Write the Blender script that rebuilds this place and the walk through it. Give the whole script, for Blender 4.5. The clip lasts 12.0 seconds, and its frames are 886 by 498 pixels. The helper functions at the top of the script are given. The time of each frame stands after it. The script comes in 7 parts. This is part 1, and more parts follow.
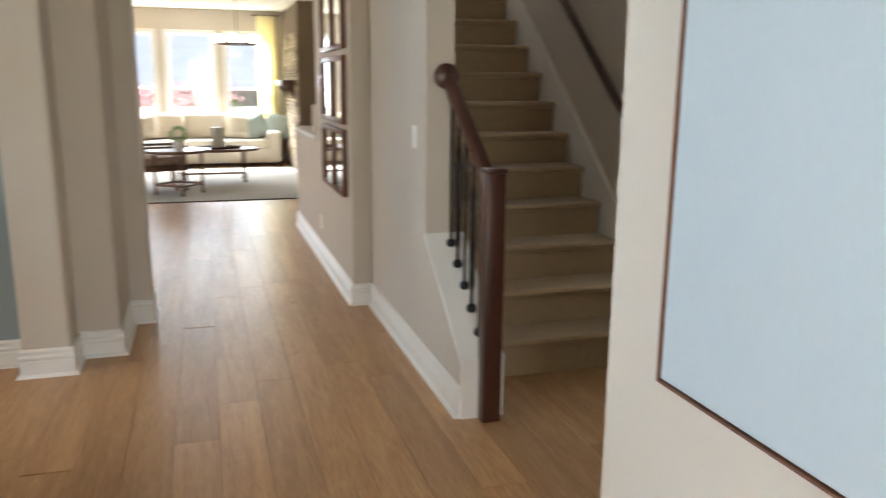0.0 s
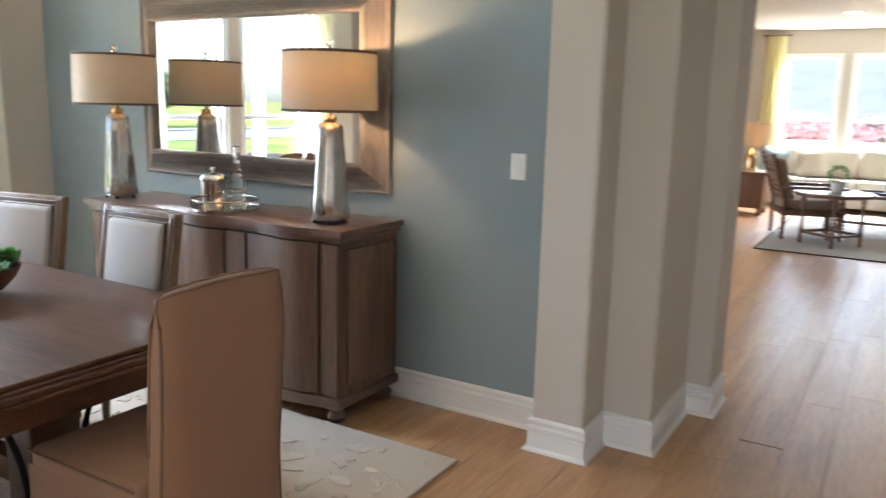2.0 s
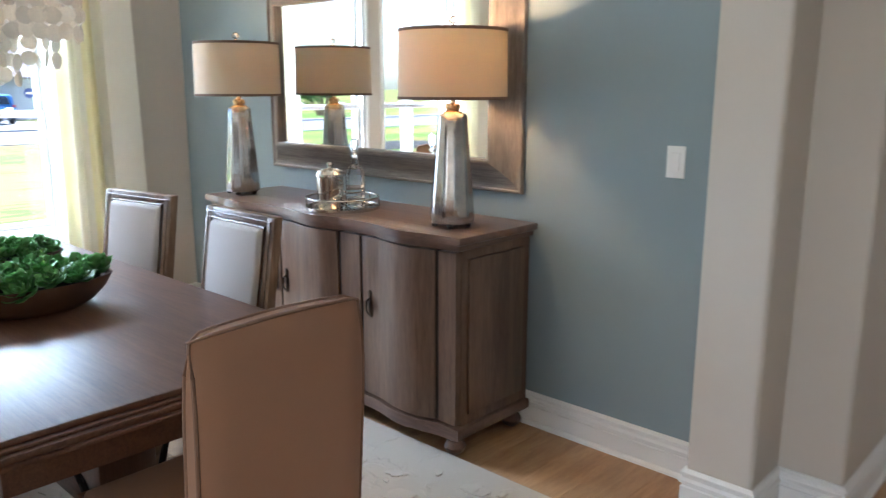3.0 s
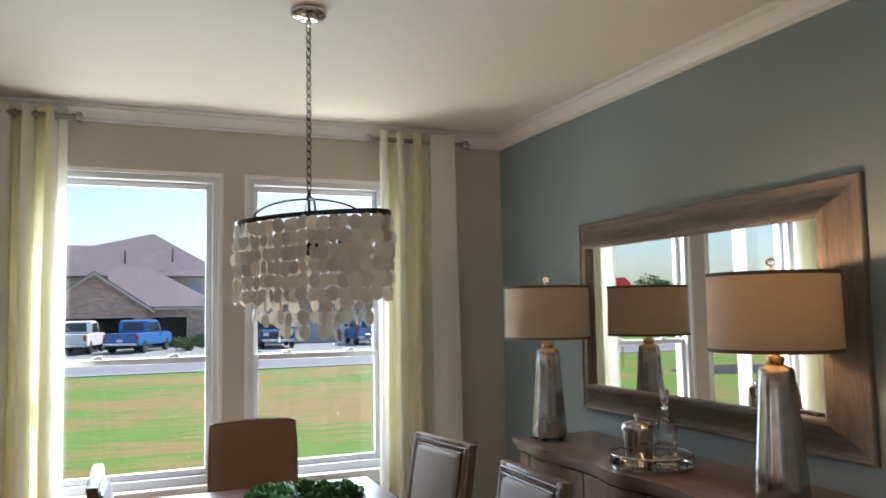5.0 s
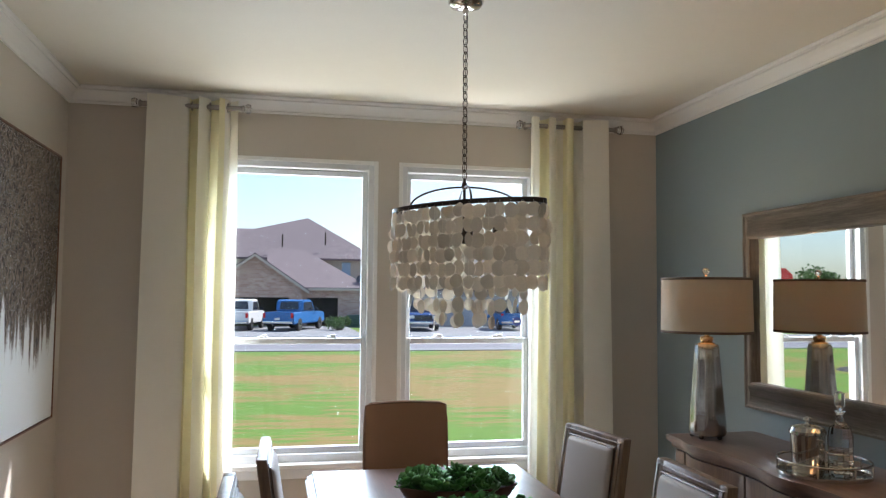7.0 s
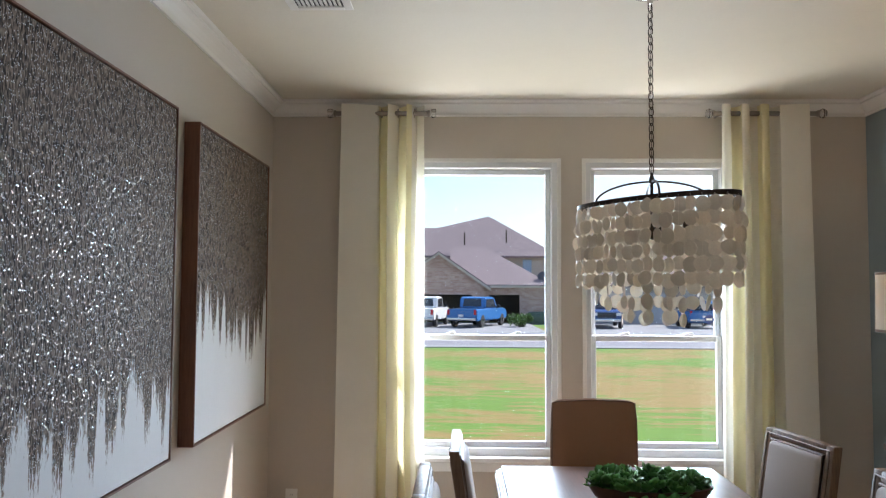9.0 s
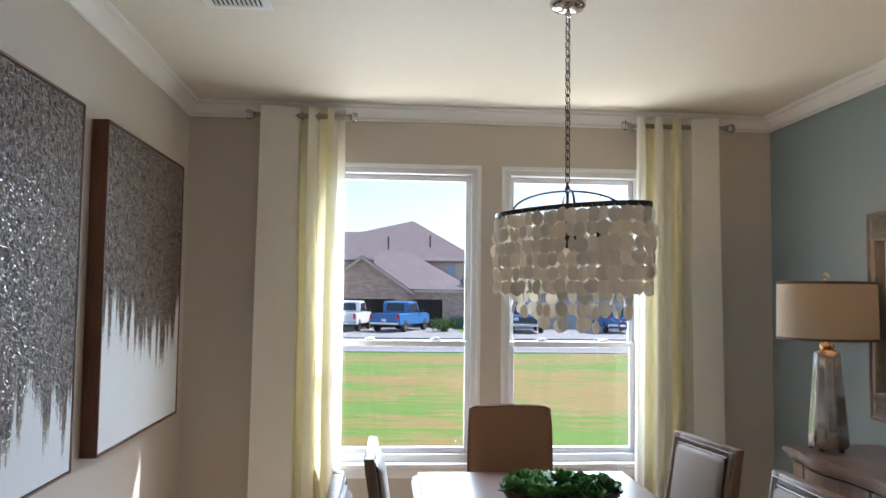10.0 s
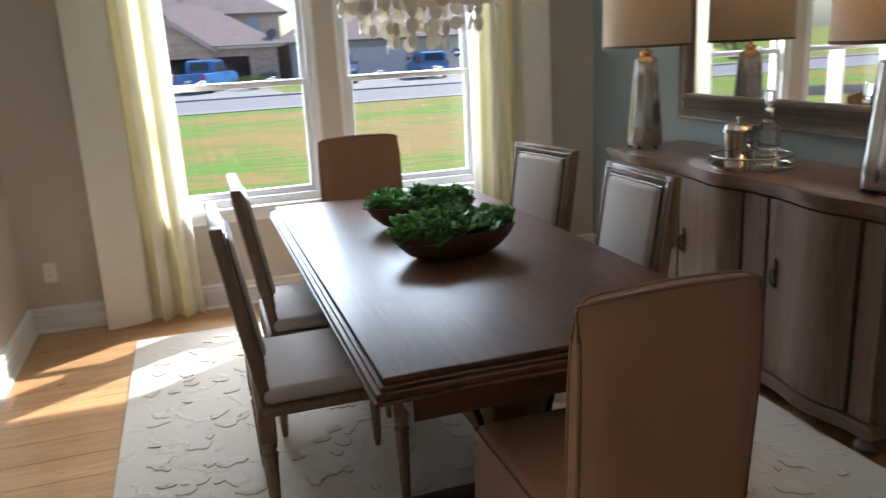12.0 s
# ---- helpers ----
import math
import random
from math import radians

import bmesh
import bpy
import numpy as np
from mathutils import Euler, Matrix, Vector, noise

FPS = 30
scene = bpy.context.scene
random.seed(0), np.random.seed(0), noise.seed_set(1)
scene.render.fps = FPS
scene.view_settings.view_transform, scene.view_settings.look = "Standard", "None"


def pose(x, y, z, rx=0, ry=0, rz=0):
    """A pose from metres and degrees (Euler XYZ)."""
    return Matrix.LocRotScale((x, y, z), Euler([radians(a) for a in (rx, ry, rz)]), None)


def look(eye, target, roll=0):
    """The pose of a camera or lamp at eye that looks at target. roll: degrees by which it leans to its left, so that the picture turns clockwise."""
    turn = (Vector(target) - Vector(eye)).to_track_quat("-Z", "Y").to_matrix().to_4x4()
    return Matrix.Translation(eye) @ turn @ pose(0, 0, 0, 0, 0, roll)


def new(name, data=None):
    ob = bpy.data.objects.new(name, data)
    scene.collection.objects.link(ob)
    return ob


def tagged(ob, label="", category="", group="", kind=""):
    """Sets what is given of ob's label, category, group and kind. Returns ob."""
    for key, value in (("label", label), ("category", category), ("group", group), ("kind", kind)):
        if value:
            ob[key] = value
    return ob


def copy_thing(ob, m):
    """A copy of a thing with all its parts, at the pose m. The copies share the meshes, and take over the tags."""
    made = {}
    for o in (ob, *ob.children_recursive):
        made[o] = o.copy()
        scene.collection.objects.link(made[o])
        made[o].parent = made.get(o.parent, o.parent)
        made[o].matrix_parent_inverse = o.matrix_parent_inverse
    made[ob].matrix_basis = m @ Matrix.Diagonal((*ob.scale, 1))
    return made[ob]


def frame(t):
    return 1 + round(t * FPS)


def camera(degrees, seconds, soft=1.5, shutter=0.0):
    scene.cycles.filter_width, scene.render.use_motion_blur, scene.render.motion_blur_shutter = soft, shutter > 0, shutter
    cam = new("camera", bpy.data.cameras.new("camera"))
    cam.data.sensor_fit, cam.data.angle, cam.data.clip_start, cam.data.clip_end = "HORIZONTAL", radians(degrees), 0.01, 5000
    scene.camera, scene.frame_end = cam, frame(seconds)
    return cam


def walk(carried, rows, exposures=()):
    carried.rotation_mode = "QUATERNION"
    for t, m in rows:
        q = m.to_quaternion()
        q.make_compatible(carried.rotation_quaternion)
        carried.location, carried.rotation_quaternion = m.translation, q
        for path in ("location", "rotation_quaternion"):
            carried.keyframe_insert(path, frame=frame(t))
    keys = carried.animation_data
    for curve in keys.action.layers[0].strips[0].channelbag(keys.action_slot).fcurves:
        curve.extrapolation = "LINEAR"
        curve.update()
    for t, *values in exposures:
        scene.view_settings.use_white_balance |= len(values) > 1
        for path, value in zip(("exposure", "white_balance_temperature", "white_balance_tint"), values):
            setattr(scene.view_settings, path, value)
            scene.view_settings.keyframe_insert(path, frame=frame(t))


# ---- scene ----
cam = camera(59.7, 12.0, soft=1.25, shutter=0.4)
PATH = [
    (0, (0.848, 0.355, 1.482), (1.424, 2.224, 1.062), 0.5),
    (0.3, (1.003, 0.508, 1.474), (1.288, 2.442, 1.053), 1.1),
    (0.5, (1.029, 0.615, 1.465), (1.146, 2.567, 1.047), 0.6),
    (1, (1.092, 0.955, 1.435), (0.732, 2.885, 1.05), -0.5),
    (1.5, (1.122, 1.289, 1.476), (0.468, 3.141, 1.098), 0.1),
    (2, (1.181, 1.606, 1.468), (0.171, 3.291, 1.097), 1.4),
    (2.5, (1.073, 1.85, 1.463), (-0.146, 3.393, 1.097), 0.2),
    (3, (0.985, 2.083, 1.466), (-0.346, 3.518, 1.054), 0.1),
    (3.5, (0.948, 2.306, 1.511), (-0.641, 3.483, 1.212), 0.6),
    (3.7, (0.921, 2.341, 1.521), (-0.721, 3.462, 1.306), 0.1),
    (5.5, (0.912, 2.307, 1.592), (-0.965, 2.964, 1.802), -0.3),
    (6, (0.92, 2.291, 1.595), (-0.992, 2.849, 1.783), -0.2),
    (6.5, (0.883, 2.288, 1.59), (-1.055, 2.762, 1.737), 0.2),
    (8.3, (0.895, 2.285, 1.592), (-1.095, 2.461, 1.686), 0.3),
    (8.5, (0.899, 2.276, 1.589), (-1.096, 2.375, 1.685), 0.2),
    (9, (0.911, 2.266, 1.592), (-1.085, 2.221, 1.699), 0.3),
    (9.5, (0.912, 2.276, 1.597), (-1.083, 2.302, 1.734), 0.6),
    (10, (0.904, 2.289, 1.6), (-1.086, 2.44, 1.72), 0.7),
    (10.5, (0.909, 2.283, 1.559), (-1.079, 2.487, 1.502), 1.1),
    (11, (0.921, 2.294, 1.516), (-1.04, 2.546, 1.212), 0.6),
    (11.5, (0.938, 2.281, 1.484), (-0.976, 2.601, 1.0), -0.8),
    (12, (0.934, 2.122, 1.489), (-0.909, 2.702, 0.973), -3.0),
]
# the picture darkens when the window fills it, and brightens when it leaves
EXPOSURES = [(0.0, 2.33, 6300, 10), (0.5, 2.47, 6200, 10), (1.0, 2.52, 6100, 10), (1.5, 2.32, 5900, 10), (2.5, 2.45, 5550, 11), (3.5, 2.38, 5300, 10), (3.7, 2.1, 5400, 10), (5.3, 1.02, 5950, 13), (6.5, 1.05, 5900, 13), (9.0, 1.12, 5950, 15), (9.5, 1.17, 5950, 15), (10.5, 1.2, 5700, 15), (11.0, 1.12, 5550, 15), (11.5, 1.2, 5850, 14), (12.0, 1.25, 6100, 14)]
walk(cam, [(t, look(eye, target, roll)) for t, eye, target, roll in PATH], EXPOSURES)

# ---- light ----
world = bpy.data.worlds.new("sky")
scene.world = world
world.use_nodes = True
wn = world.node_tree.nodes
sky = wn.new("ShaderNodeTexSky")
sky.sky_type, sky.sun_disc = "NISHITA", False
SUN_EL, SUN_AZ = radians(43), math.atan2(-0.55, 0.84)
sky.sun_elevation, sky.sun_rotation = SUN_EL, SUN_AZ
sky.air_density, sky.dust_density = 1.0, 1.4
world.node_tree.links.new(sky.outputs[0], wn["Background"].inputs[0])
wn["Background"].inputs[1].default_value = 0.10
sun = new("sun", bpy.data.lights.new("sun", "SUN"))
sun.data.energy, sun.data.angle, sun.data.color = 3.9, radians(0.6), (1.0, 0.95, 0.87)
sun_from = Vector((-0.55 * math.cos(SUN_EL), 0.84 * math.cos(SUN_EL), math.sin(SUN_EL)))
sun.matrix_world = look(sun_from * 30, (0, 0, 0))


def area(name, eye, target, w, h, watts, colour, spread=180):
    """A lamp in a window's opening, for the light of the sky outside."""
    ob = new(name, bpy.data.lights.new(name, "AREA"))
    ob.data.shape, ob.data.size, ob.data.size_y = "RECTANGLE", w, h
    ob.data.energy, ob.data.color, ob.data.spread = watts, colour, radians(spread)
    ob.matrix_world = look(eye, target)
    return ob


area("sky_light", (-5.2, 3.1, 3.55), (-1.6, 2.5, 0.9), 3.2, 1.5, 260, (0.82, 0.91, 1.0))
for wy in (2.42, 3.45):
    area("sky_light", (-4.02, wy, 1.5), (2.0, wy - 1.3, 1.2), 0.85, 1.7, 8.5, (0.74, 0.88, 1.0), 80)
# light thrown up by the sunlit ground
area("ground_light", (-4.95, 3.1, -0.15), (-2.2, 2.3, 2.5), 3.0, 1.1, 66, (1.0, 0.95, 0.85))
for wx in (-0.32, 0.69, 1.65):
    area("sky_light", (wx, 15.72, 1.65), (wx + 0.1, 5, 1.3), 0.85, 1.35, 0.9, (0.76, 0.88, 1.0), 60)
    area("sky_light", (wx, 16.7, 3.4), (wx, 11.5, 0.3), 0.95, 1.4, 112, (0.95, 0.97, 1.0))
area("ground_light", (0.65, 16.5, -0.2), (0.65, 14, 2.6), 2.8, 1.0, 115, (1.0, 0.97, 0.88))
# lamp added in the unseen entrance doorway, for foyer and hall
area("sky_light", (0.95, -1.62, 1.3), (0.95, 5, 1.0), 1.0, 2.0, 11, (1.0, 0.94, 0.87))
# unseen landing window, added to light the stair treads from above
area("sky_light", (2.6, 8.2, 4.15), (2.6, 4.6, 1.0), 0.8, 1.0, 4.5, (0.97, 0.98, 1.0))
# unseen opening in the living room's west wall, added to brighten the hall wall
area("sky_light", (-4.45, 8.2, 1.25), (2.0, 7.0, 1.0), 2.2, 2.0, 22, (0.97, 0.98, 1.0))


# ---- materials ----
def mat(name, base, rough=0.6, metal=0.0, var=0.12, scale=6.0, fine=90.0, bump=0.12, stretch=(1, 1, 1), rand=0.0, spec=0.5, sheen=0.0, emit=None, hue=None, dist=0.003):
    """A surface with a coarse and a fine variation of its colour, and fine relief."""
    m = bpy.data.materials.new(name)
    m.use_nodes = True
    nt = m.node_tree
    n, l = nt.nodes, nt.links
    p = n["Principled BSDF"]
    p.inputs["Roughness"].default_value, p.inputs["Metallic"].default_value = rough, metal
    p.inputs["Specular IOR Level"].default_value = spec
    if sheen:
        p.inputs["Sheen Weight"].default_value = sheen
    tc, mp = n.new("ShaderNodeTexCoord"), n.new("ShaderNodeMapping")
    mp.inputs["Scale"].default_value = stretch
    l.new(tc.outputs["Object"], mp.inputs[0])
    a, b = n.new("ShaderNodeTexNoise"), n.new("ShaderNodeTexNoise")
    a.inputs["Scale"].default_value, b.inputs["Scale"].default_value = scale, fine
    a.inputs["Detail"].default_value, b.inputs["Detail"].default_value = 5, 3
    l.new(mp.outputs[0], a.inputs["Vector"]), l.new(mp.outputs[0], b.inputs["Vector"])
    mix = n.new("ShaderNodeMix")
    mix.data_type = "RGBA"
    dark = [c * (1 - var) for c in base]
    light = [min(1, c * (1 + var)) for c in base] if hue is None else hue
    mix.inputs[6].default_value, mix.inputs[7].default_value = (*dark, 1), (*light, 1)
    add = n.new("ShaderNodeMath")
    add.operation = "MULTIPLY_ADD"
    add.inputs[1].default_value, add.inputs[2].default_value = 0.45, 0
    l.new(b.outputs[0], add.inputs[0])
    ad2 = n.new("ShaderNodeMath")
    ad2.operation = "MULTIPLY_ADD"
    ad2.inputs[1].default_value = 0.6
    l.new(a.outputs[0], ad2.inputs[0]), l.new(add.outputs[0], ad2.inputs[2])
    l.new(ad2.outputs[0], mix.inputs[0])
    col = mix.outputs[2]
    if rand:
        info, hsv, rm = n.new("ShaderNodeObjectInfo"), n.new("ShaderNodeHueSaturation"), n.new("ShaderNodeMapRange")
        rm.inputs[3].default_value, rm.inputs[4].default_value = 1 - rand, 1 + rand
        l.new(info.outputs["Random"], rm.inputs[0]), l.new(rm.outputs[0], hsv.inputs["Value"]), l.new(col, hsv.inputs["Color"])
        col = hsv.outputs[0]
    l.new(col, p.inputs["Base Color"])
    if bump:
        bp = n.new("ShaderNodeBump")
        bp.inputs["Strength"].default_value, bp.inputs["Distance"].default_value = bump, dist
        l.new(ad2.outputs[0], bp.inputs["Height"]), l.new(bp.outputs[0], p.inputs["Normal"])
    if emit:
        p.inputs["Emission Color"].default_value, p.inputs["Emission Strength"].default_value = (*emit[:3], 1), emit[3]
    return m


def wood(name, dark, light, axis="x", rough=0.4, ring=9.0, rand=0.0, island=0.0, coat=0.0, bump=0.1, knots=False):
    """Grain that runs along one axis of the piece."""
    m = bpy.data.materials.new(name)
    m.use_nodes = True
    nt = m.node_tree
    n, l = nt.nodes, nt.links
    p = n["Principled BSDF"]
    p.inputs["Roughness"].default_value, p.inputs["Coat Weight"].default_value = rough, coat
    p.inputs["Coat Roughness"].default_value = 0.25
    tc, mp = n.new("ShaderNodeTexCoord"), n.new("ShaderNodeMapping")
    mp.inputs["Scale"].default_value = {"x": (0.7, 9, 9), "y": (9, 0.7, 9), "z": (9, 9, 0.7)}[axis]
    info = n.new("ShaderNodeObjectInfo")
    geo = n.new("ShaderNodeNewGeometry")
    off = n.new("ShaderNodeVectorMath")
    off.operation = "SCALE"
    off.inputs[0].default_value = (17, 23, 11)
    l.new(geo.outputs["Random Per Island"] if island else info.outputs["Random"], off.inputs["Scale"])
    l.new(tc.outputs["Object"], mp.inputs[0])
    sm = n.new("ShaderNodeVectorMath")
    l.new(mp.outputs[0], sm.inputs[0]), l.new(off.outputs[0], sm.inputs[1])
    a, b, c = n.new("ShaderNodeTexNoise"), n.new("ShaderNodeTexNoise"), n.new("ShaderNodeTexNoise")
    a.inputs["Scale"].default_value, a.inputs["Detail"].default_value, a.inputs["Distortion"].default_value = ring * 0.16, 4, 1.2
    b.inputs["Scale"].default_value, b.inputs["Detail"].default_value = ring * 1.5, 4
    c.inputs["Scale"].default_value, c.inputs["Detail"].default_value = ring * 6, 2
    for q in (a, b, c):
        l.new(sm.outputs[0], q.inputs["Vector"])
    s1, s2 = n.new("ShaderNodeMath"), n.new("ShaderNodeMath")
    s1.operation = s2.operation = "MULTIPLY_ADD"
    s1.inputs[1].default_value, s2.inputs[1].default_value = 0.45, 0.2
    hf = n.new("ShaderNodeMath")
    hf.operation = "MULTIPLY"
    hf.inputs[1].default_value = 0.5
    l.new(a.outputs[0], hf.inputs[0])
    l.new(b.outputs[0], s1.inputs[0]), l.new(hf.outputs[0], s1.inputs[2])
    l.new(c.outputs[0], s2.inputs[0]), l.new(s1.outputs[0], s2.inputs[2])
    rp = n.new("ShaderNodeValToRGB")
    e = rp.color_ramp.elements
    e[0].position, e[1].position = 0.36, 0.74
    e[0].color, e[1].color = (*dark, 1), (*light, 1)
    l.new(s2.outputs[0], rp.inputs[0])
    col = rp.outputs[0]
    if rand or island:
        hsv, rm = n.new("ShaderNodeHueSaturation"), n.new("ShaderNodeMapRange")
        v = rand or island
        rm.inputs[3].default_value, rm.inputs[4].default_value = 1 - v, 1 + v
        l.new(geo.outputs["Random Per Island"] if island else info.outputs["Random"], rm.inputs[0])
        l.new(rm.outputs[0], hsv.inputs["Value"]), l.new(col, hsv.inputs["Color"])
        col = hsv.outputs[0]
    if knots:
        vo, km, kr = n.new("ShaderNodeTexVoronoi"), n.new("ShaderNodeMapping"), n.new("ShaderNodeValToRGB")
        vo.inputs["Scale"].default_value = 2.1
        km.inputs["Scale"].default_value = (1.6, 0.9, 1)
        l.new(tc.outputs["Object"], km.inputs[0])
        ks = n.new("ShaderNodeVectorMath")
        l.new(km.outputs[0], ks.inputs[0]), l.new(off.outputs[0], ks.inputs[1])
        l.new(ks.outputs[0], vo.inputs["Vector"])
        kr.color_ramp.elements[0].position, kr.color_ramp.elements[1].position = 0.012, 0.06
        kr.color_ramp.elements[0].color, kr.color_ramp.elements[1].color = (0.28, 0.22, 0.18, 1), (1, 1, 1, 1)
        l.new(vo.outputs["Distance"], kr.inputs[0])
        mu = n.new("ShaderNodeMix")
        mu.data_type, mu.blend_type = "RGBA", "MULTIPLY"
        mu.inputs[0].default_value = 1
        l.new(col, mu.inputs[6]), l.new(kr.outputs[0], mu.inputs[7])
        col = mu.outputs[2]
    l.new(col, p.inputs["Base Color"])
    bp = n.new("ShaderNodeBump")
    bp.inputs["Strength"].default_value, bp.inputs["Distance"].default_value = bump, 0.002
    l.new(s2.outputs[0], bp.inputs["Height"]), l.new(bp.outputs[0], p.inputs["Normal"])
    return m


def glass(name, colour=(1, 1, 1), rough=0.0, thin=True):
    m = bpy.data.materials.new(name)
    m.use_nodes = True
    n, l = m.node_tree.nodes, m.node_tree.links
    if thin:
        n.remove(n["Principled BSDF"])
        t, g, mx, fr = n.new("ShaderNodeBsdfTransparent"), n.new("ShaderNodeBsdfGlossy"), n.new("ShaderNodeMixShader"), n.new("ShaderNodeLayerWeight")
        t.inputs[0].default_value, g.inputs[1].default_value = (*colour, 1), rough
        fr.inputs[0].default_value = 0.5
        pw, ad = n.new("ShaderNodeMath"), n.new("ShaderNodeMath")
        pw.operation, ad.operation = "POWER", "MULTIPLY_ADD"
        pw.inputs[1].default_value, ad.inputs[1].default_value, ad.inputs[2].default_value = 4.5, 0.5, 0.025
        l.new(fr.outputs["Facing"], pw.inputs[0]), l.new(pw.outputs[0], ad.inputs[0])
        l.new(ad.outputs[0], mx.inputs[0]), l.new(t.outputs[0], mx.inputs[1]), l.new(g.outputs[0], mx.inputs[2])
        l.new(mx.outputs[0], n["Material Output"].inputs[0])
    else:
        p = n["Principled BSDF"]
        p.inputs["Transmission Weight"].default_value, p.inputs["Roughness"].default_value = 1, rough
        p.inputs["Base Color"].default_value = (*colour, 1)
    return m


WALL = mat("greige_paint", (0.56, 0.505, 0.435), 0.75, var=0.03, scale=2, fine=160, bump=0.25)
BLUE = mat("blue_grey_paint", (0.25, 0.308, 0.325), 0.6, var=0.04, scale=2, fine=160, bump=0.25)
CEIL = mat("ceiling_paint", (0.72, 0.69, 0.60), 0.85, var=0.03, scale=9, fine=60, bump=0.5)
TRIM = mat("white_trim_paint", (0.80, 0.79, 0.76), 0.35, var=0.02, scale=3, fine=120, bump=0.04)
VINYL = mat("white_vinyl", (0.72, 0.73, 0.74), 0.3, var=0.02, bump=0.02)
OAK = wood("oak_planks", (0.33, 0.170, 0.072), (0.56, 0.34, 0.165), "y", 0.36, 8, rand=0.13, coat=0.10, knots=True)
OAK_FAR = wood("oak_planks_joined", (0.33, 0.170, 0.072), (0.56, 0.34, 0.165), "y", 0.36, 8, island=0.13, coat=0.10, knots=True)
SUBFLOOR = mat("dark_joint", (0.14, 0.08, 0.045), 0.9)
PANE = glass("window_glass", (0.97, 0.985, 0.98))
CARPET = mat("beige_carpet", (0.41, 0.30, 0.18), 0.95, var=0.25, scale=30, fine=350, bump=0.8, sheen=0.3)
DARKWOOD = wood("dark_stained_wood", (0.022, 0.007, 0.004), (0.075, 0.024, 0.012), "z", 0.35, 9, coat=0.15)
RAILWOOD = wood("dark_rail_wood", (0.022, 0.007, 0.004), (0.075, 0.024, 0.012), "y", 0.35, 9, coat=0.15)
IRON = mat("black_iron", (0.012, 0.012, 0.013), 0.45, 0.6, var=0.2, bump=0.1)


# ---- mesh helpers ----
def mesh_ob(name, bm, material, parent=None, smooth=True):
    me = bpy.data.meshes.new(name)
    bmesh.ops.recalc_face_normals(bm, faces=bm.faces[:])
    bm.to_mesh(me)
    bm.free()
    if smooth:
        me.shade_smooth()
        me.set_sharp_from_angle(angle=radians(38))
    for q in material if isinstance(material, (list, tuple)) else [material]:
        me.materials.append(q)
    ob = new(name, me)
    ob.parent = parent
    return ob


def part(name, bm, material, parent, label="", smooth=True):
    ob = mesh_ob(name, bm, material, parent, smooth)
    return tagged(ob, label) if label else ob


def thing(name, label, category, m=None, group=""):
    """The empty at a thing's base."""
    ob = new(name)
    ob.empty_display_size = 0.1
    if m is not None:
        ob.matrix_world = m
    return tagged(ob, label, category, group)


def struct(name, bm, material, label="", smooth=True, parent=None):
    return tagged(mesh_ob(name, bm, material, parent, smooth), label, kind="structure")


def box(bm, x0, x1, y0, y1, z0, z1, bevel=0.0, seg=2, mi=0):
    v = [bm.verts.new((x, y, z)) for x in (x0, x1) for y in (y0, y1) for z in (z0, z1)]
    f = [bm.faces.new([v[i] for i in q]) for q in ((0, 1, 3, 2), (4, 6, 7, 5), (0, 4, 5, 1), (2, 3, 7, 6), (0, 2, 6, 4), (1, 5, 7, 3))]
    for q in f:
        q.material_index = mi
    if bevel:
        es = list({e for q in f for e in q.edges})
        bmesh.ops.bevel(bm, geom=es, offset=bevel, segments=seg, profile=0.5, affect="EDGES", clamp_overlap=True)
    return v


def boxed(x0, x1, y0, y1, z0, z1, bevel=0.0, seg=2):
    bm = bmesh.new()
    box(bm, x0, x1, y0, y1, z0, z1, bevel, seg)
    return bm


def lathe(bm, profile, seg=20, at=(0, 0, 0), sx=1.0, sy=1.0, caps=True):
    """Profile of (radius, height) turned round z."""
    rings = []
    for r, z in profile:
        rings.append([bm.verts.new((at[0] + sx * r * math.cos(2 * math.pi * i / seg), at[1] + sy * r * math.sin(2 * math.pi * i / seg), at[2] + z)) for i in range(seg)])
    for a, b in zip(rings, rings[1:]):
        for i in range(seg):
            bm.faces.new((a[i], a[(i + 1) % seg], b[(i + 1) % seg], b[i]))
    if caps:
        bm.faces.new(rings[0][::-1]), bm.faces.new(rings[-1])
    return bm


def tube(bm, pts, r, seg=8, closed=False):
    pts = [Vector(p) for p in pts]
    n, rings = len(pts), []
    for i, p in enumerate(pts):
        a, b = (pts[i - 1], pts[(i + 1) % n]) if closed else (pts[max(i - 1, 0)], pts[min(i + 1, n - 1)])
        d = (b - a).normalized()
        u = d.cross(Vector((0, 0, 1)) if abs(d.z) < 0.95 else Vector((1, 0, 0))).normalized()
        w = d.cross(u)
        rings.append([bm.verts.new(p + r * (math.cos(2 * math.pi * k / seg) * u + math.sin(2 * math.pi * k / seg) * w)) for k in range(seg)])
    for i in range(n if closed else n - 1):
        a, b = rings[i], rings[(i + 1) % n]
        for k in range(seg):
            bm.faces.new((a[k], a[(k + 1) % seg], b[(k + 1) % seg], b[k]))
    if not closed:
        bm.faces.new(rings[0][::-1]), bm.faces.new(rings[-1])
    return bm


